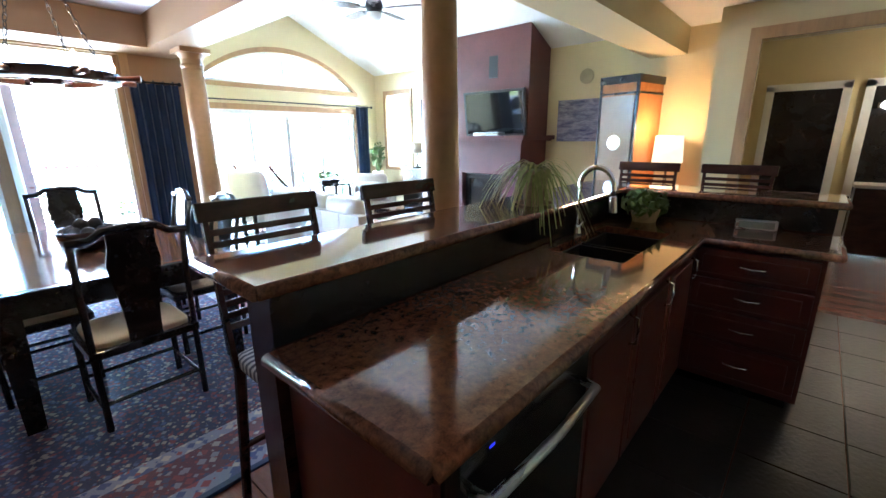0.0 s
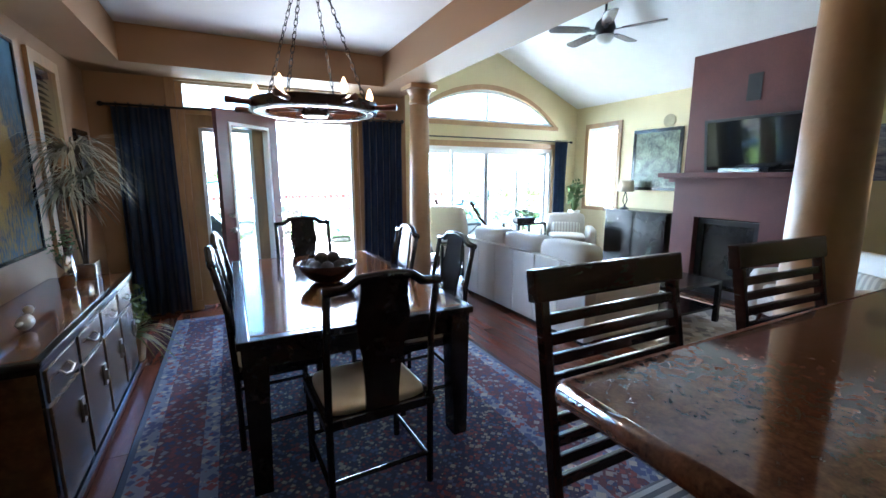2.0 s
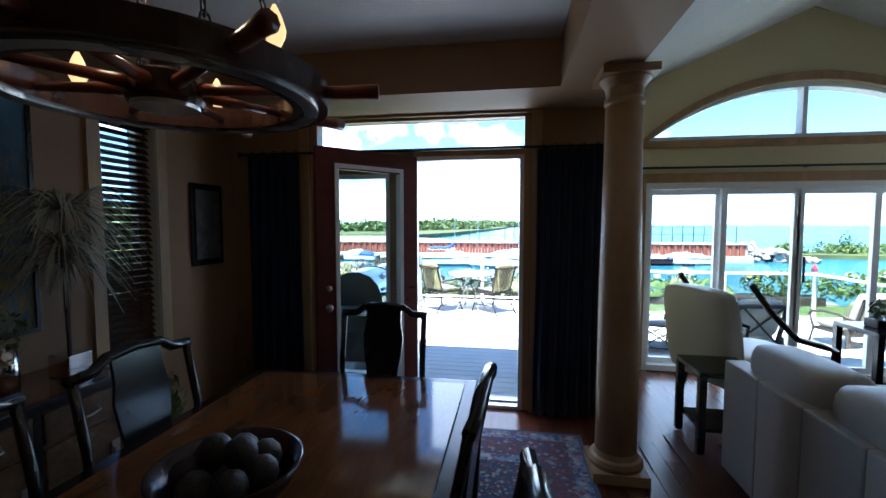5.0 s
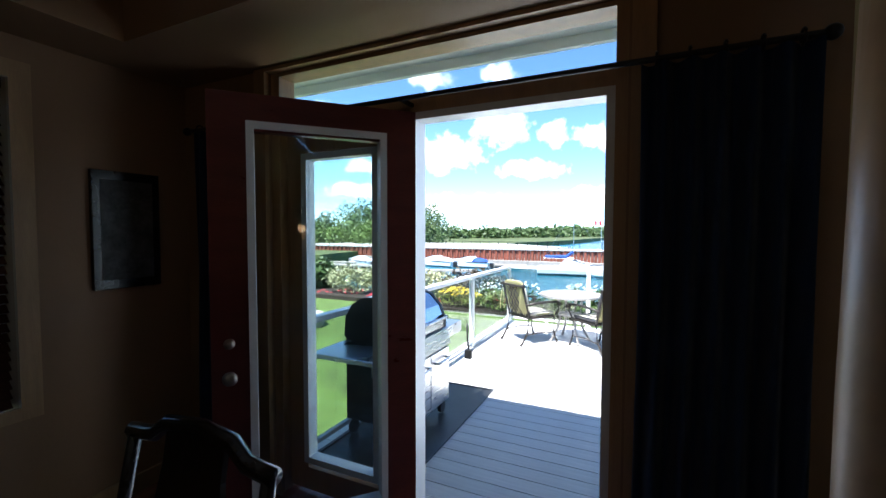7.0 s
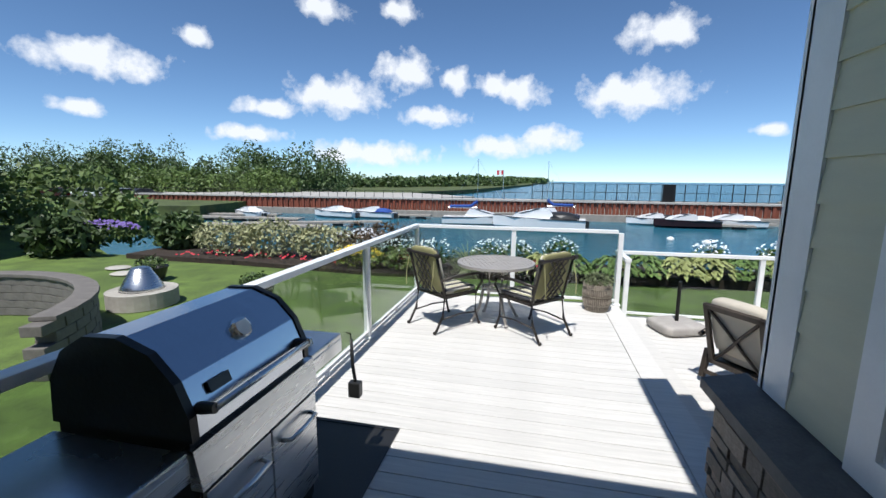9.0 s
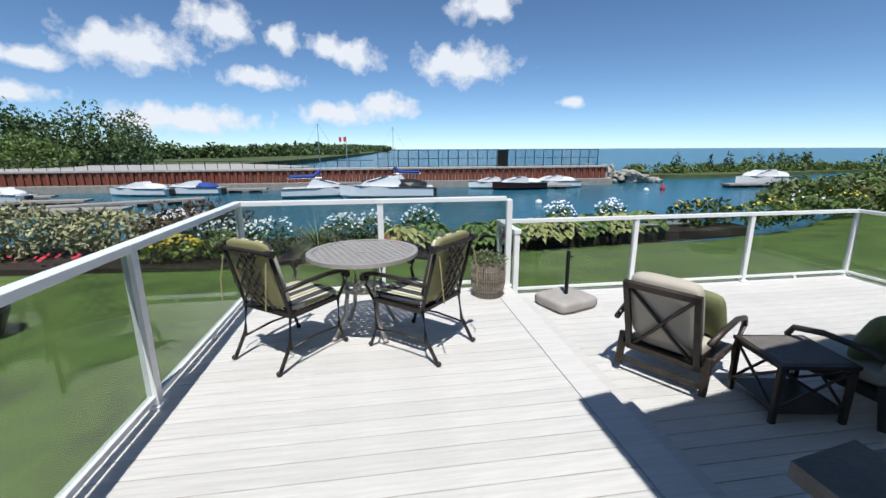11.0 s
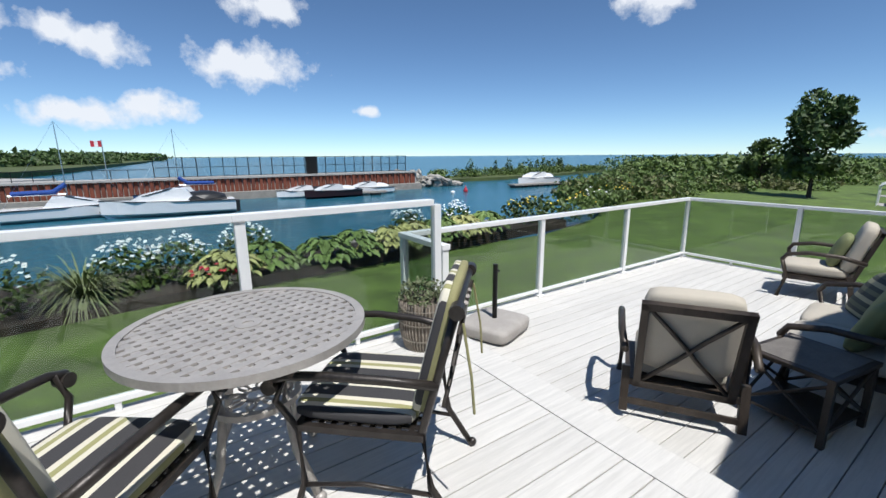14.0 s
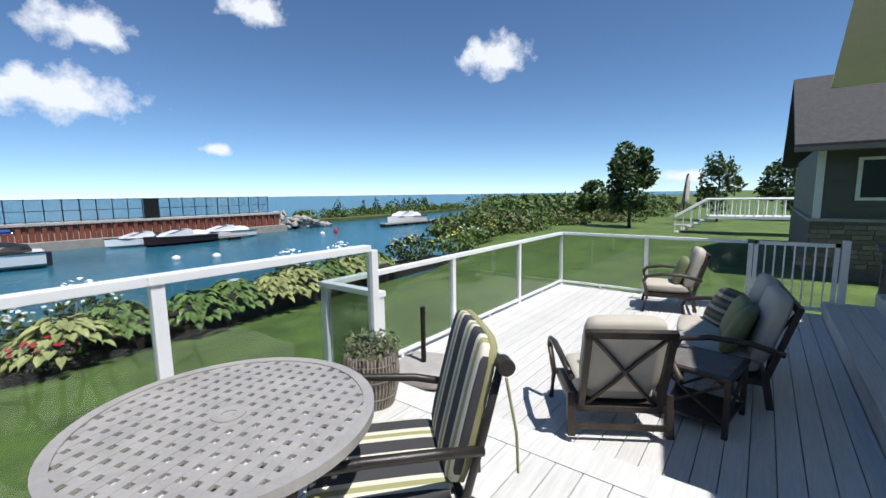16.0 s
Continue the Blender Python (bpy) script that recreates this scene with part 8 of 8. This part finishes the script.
part("corner_trim", B(-0.03, -0.13, 1.47, 0.03, 0.02, 3.15), M_RAIL, nh, "pale corner board")
wi = part("window", B(-0.04, -1.6, 1.9, 0.0, -0.7, 2.9), M_RAIL, nh)
part("window_glass", B(-0.045, -1.52, 1.97, -0.038, -0.78, 2.83), mat("dark_window_glass", (0.03, 0.04, 0.05), 0.08, var=0.02, bump=0), wi)
nh2 = thing("western_house_roof", (-13.4, 17.0, G + 1.9), label="corner of the western neighbour's dark shingled roof", category="house")
part("wall", B(-8, -6, -2, -0.6, -0.6, 2.4), M_SIDING, nh2)
part("roof", prism(bmesh.new(), [(-8.5, 2.6), (-4, 4.6), (0.2, 2.6), (0.2, 2.75), (-4, 4.8), (-8.5, 2.75)], "y", -6.6, 0.2), M_SHINGLE, nh2)

# ---------- clouds: soft plates far out over the lake ----------


def cloud_mat(seed):
    m = bpy.data.materials.new("cloud_vapour")
    m.use_nodes = True
    n, l = m.node_tree.nodes, m.node_tree.links
    n.remove(n["Principled BSDF"])
    tc, mp, nz, ln, sub, mr, em, tr, mx = (n.new("ShaderNode" + k) for k in ("TexCoord", "Mapping", "TexNoise", "VectorMath", "Math", "MapRange", "Emission", "BsdfTransparent", "MixShader"))
    oi, ad = n.new("ShaderNodeObjectInfo"), n.new("ShaderNodeVectorMath")
    nz.noise_dimensions = "4D"
    sc_ = n.new("ShaderNodeMath")
    sc_.operation = "MULTIPLY"
    sc_.inputs[1].default_value = 90.0
    l.new(oi.outputs["Random"], sc_.inputs[0])
    l.new(sc_.outputs[0], nz.inputs["W"])
    nz.inputs["Scale"].default_value, nz.inputs["Detail"].default_value, nz.inputs["Roughness"].default_value = 0.014, 8.0, 0.58
    l.new(tc.outputs["Object"], nz.inputs["Vector"])
    l.new(tc.outputs["Generated"], mp.inputs[0])
    mp.inputs["Location"].default_value = (-1, -0.95, 0)
    mp.inputs["Scale"].default_value = (2, 2, 0)
    ln.operation = "LENGTH"
    l.new(mp.outputs[0], ln.inputs[0])
    sub.operation = "MULTIPLY_ADD"
    sub.inputs[1].default_value = -0.62
    l.new(ln.outputs["Value"], sub.inputs[0])
    l.new(nz.outputs["Fac"], sub.inputs[2])
    l.new(sub.outputs[0], mr.inputs["Value"])
    mr.inputs["From Min"].default_value, mr.inputs["From Max"].default_value = 0.03, 0.30
    mr.inputs["To Max"].default_value = 0.95
    em.inputs[0].default_value = (1.0, 1.0, 1.0, 1)
    em.inputs[1].default_value = 0.66
    l.new(mr.outputs["Result"], mx.inputs[0])
    l.new(tr.outputs[0], mx.inputs[1])
    l.new(em.outputs[0], mx.inputs[2])
    l.new(mx.outputs[0], n["Material Output"].inputs[0])
    return m


M_CLOUD = cloud_mat(0)
CLOUDS = [(-50.2, 11.9, 13, 4.2), (-41.7, 15.5, 3.6, 2.6), (-25.8, 10.5, 13, 5), (-17.3, 13.8, 8, 5), (-10.4, 12.6, 4.6, 3.6), (-6.1, 12.2, 4.6, 3.6), (-2.2, 11.2, 7.2, 4), (11.3, 10.5, 14, 5.2), (13.7, 16.9, 9, 4.4), (-34.2, 8.6, 8.3, 2.4), (-13.3, 8.3, 9.5, 2.8), (-36.3, 5.5, 9.8, 2.2), (1.2, 5.5, 9, 3.4), (-52.4, 7.1, 5, 2), (24.8, 5.7, 3.6, 1.6), (-27.2, 19.9, 6.5, 3), (-17.6, 20.2, 5.5, 2.6), (-22.1, 3.5, 19, 3.6), (-4.4, 4.5, 11.4, 3.2), (59.6, 17.2, 9.5, 5.2), (30.2, 21.1, 7.5, 3.6), (82.6, 1.8, 6, 1.6)]
for k, (az, el, wd, ht) in enumerate(CLOUDS):
    R_c = 1800.0
    a, e = radians(az), radians(el)
    p = Vector((2.5 + R_c * math.sin(a) * math.cos(e), 9.0 + R_c * math.cos(a) * math.cos(e), 1.4 + R_c * math.sin(e)))
    hw2, hh2 = R_c * math.tan(radians(wd * 0.66)), R_c * math.tan(radians(ht * 0.68))
    b = bmesh.new()
    b.faces.new([b.verts.new(q) for q in ((-hw2, -hh2, 0), (hw2, -hh2, 0), (hw2, hh2, 0), (-hw2, hh2, 0))])
    o = new("backdrop_cloud", mesh_of("backdrop_cloud", b, M_CLOUD))
    o.matrix_basis = look(p, (2.5, 9.0, 1.4))
    tagged(o, "white fair-weather cloud over the lake", "cloud", "clouds over the lake", "structure")

# ---------- pieces: deck boards, floor planks, tiles, stones ----------


def boards(parent, x0, x1, y0, y1, z, pitch=0.142, lay=None):
    """Deck boards along x from y0 to y1, top at z."""
    me = mesh_of("deck_board", B(-(x1 - x0) / 2, -pitch / 2 + 0.003, -0.026, (x1 - x0) / 2, pitch / 2 - 0.003, 0, 0.003), M_DECK)
    n = max(1, round((y1 - y0) / pitch))
    st = (y1 - y0) / n
    for k in range(n):
        share("deck_board", me, parent, Matrix.Translation(((x0 + x1) / 2, y0 + (k + 0.5) * st, z)) @ Matrix.Diagonal((1, st / pitch, 1, 1)))


up = thing("deck_upper", (0, 0, 0), label="pale composite board upper deck", category="deck", kind=S)
boards(up, 1.08, 3.765, 7.50, 13.0, D)
part("border_board", B(3.77, 9.45, D - 0.026, 3.98, 13.0, D + 0.001, 0.003), M_DECK, up)
boards(up, 4.52, 9.53, 8.80, 9.235, D)
part("border_board", B(3.77, 9.24, D - 0.026, 9.53, 9.445, D + 0.001, 0.003), M_DECK, up)
part("riser", bx(B(3.955, 9.45, -0.34, 3.972, 13.0, D - 0.027), 3.955, 9.43, -0.34, 9.53, 9.446, D - 0.027), M_DECK, up)
stp = thing("deck_step", (0, 0, 0), label="pale composite step between the deck levels", category="step", kind=S)
part("tread", B(3.975, 9.45, -0.338, 4.23, 13.0, -0.31, 0.003), M_DECK, stp)
for k in range(3):
    part("tread", B(4.235, 9.45 + k * 0.168, -0.338, 9.53, 9.614 + k * 0.168, -0.31, 0.003), M_DECK, stp)
part("riser", bx(B(4.205, 9.95, L - 0.02, 4.222, 13.0, -0.339), 4.205, 9.935, L - 0.02, 9.53, 9.95, -0.339), M_DECK, stp)
low = thing("deck_lower", (0, 0, 0), label="pale composite board lower deck", category="deck", kind=S)
boards(low, 4.225, 9.53, 9.955, 13.75, L)

# ledge stones on the house base
rnd = random.Random(9)
sizes = ((0.22, 0.075), (0.30, 0.06), (0.16, 0.09))
stone_me = [mesh_of("ledge_stone", B(-0.5, -0.03, -0.5, 0.5, 0.03, 0.5, 0.0), M_STONE) for _ in range(1)]
for k, (xa, ya, xb, yb, ax) in enumerate(STONE_BASES):
    o = bpy.data.objects["stone_base_%d" % (k + 1)]
    z = D - 0.02
    while z < CAP[k] - 0.01:
        h = rnd.choice((0.06, 0.085, 0.11))
        h = min(h, CAP[k] - 0.005 - z)
        t, end = (ya, yb) if ax == "x" else (xa, xb)
        while t < end - 0.02:
            ln = min(rnd.uniform(0.12, 0.34), end - t)
            d_ = rnd.uniform(0.0, 0.02)
            if ax == "x":
                m = Matrix.Translation((xa + 0.035 - d_, t + ln / 2, z + h / 2)) @ pose(0, 0, 0, 0, 0, 90)
            else:
                m = Matrix.Translation((t + ln / 2, yb - 0.035 + d_, z + h / 2))
            share("ledge_stone", stone_me[0], o, m @ Matrix.Diagonal((ln - 0.012, 1, h - 0.010, 1)))
            t += ln
        z += h

# stones of the next house's base
o = bpy.data.objects["neighbour_house"].children[2]
for k in range(9):
    t = -3.6
    while t < 0.0:
        ln = rnd.uniform(0.2, 0.5)
        share("ledge_stone", stone_me[0], o, Matrix.Translation((-0.075, t + ln / 2, 0.35 + k * 0.115)) @ pose(0, 0, 0, 0, 0, 90) @ Matrix.Diagonal((ln - 0.02, 1, 0.10, 1)))
        t += ln

# cherry planks where the floor shows
fl_ = bpy.data.objects["floor"]
pk = mesh_of("floor_plank", B(-0.0535, -0.6, -0.012, 0.0535, 0.6, 0, 0.001), M_FLOOR)
for i in range(20):
    for j in range(4):
        share("floor_plank", pk, fl_, Matrix.Translation((2.5 + i * 0.11 + 0.05, 2.62 + j * 1.203 + (i * 0.37) % 0.6 - 0.3, 0.0)))
for i in range(16):
    for j in range(3):
        share("floor_plank", pk, fl_, Matrix.Translation((0.80 + i * 0.11, 3.0 + j * 1.203 + (i * 0.41) % 0.6 + 0.6, 0.0)))
# slate tiles in the kitchen
tl = mesh_of("slate_tile", B(-0.197, -0.197, -0.012, 0.197, 0.197, 0.001, 0.003), M_SLATE)
for i in range(11):
    for j in range(7):
        share("slate_tile", tl, fl_, Matrix.Translation((2.3 + i * 0.4, -0.9 + j * 0.4, 0.0)))
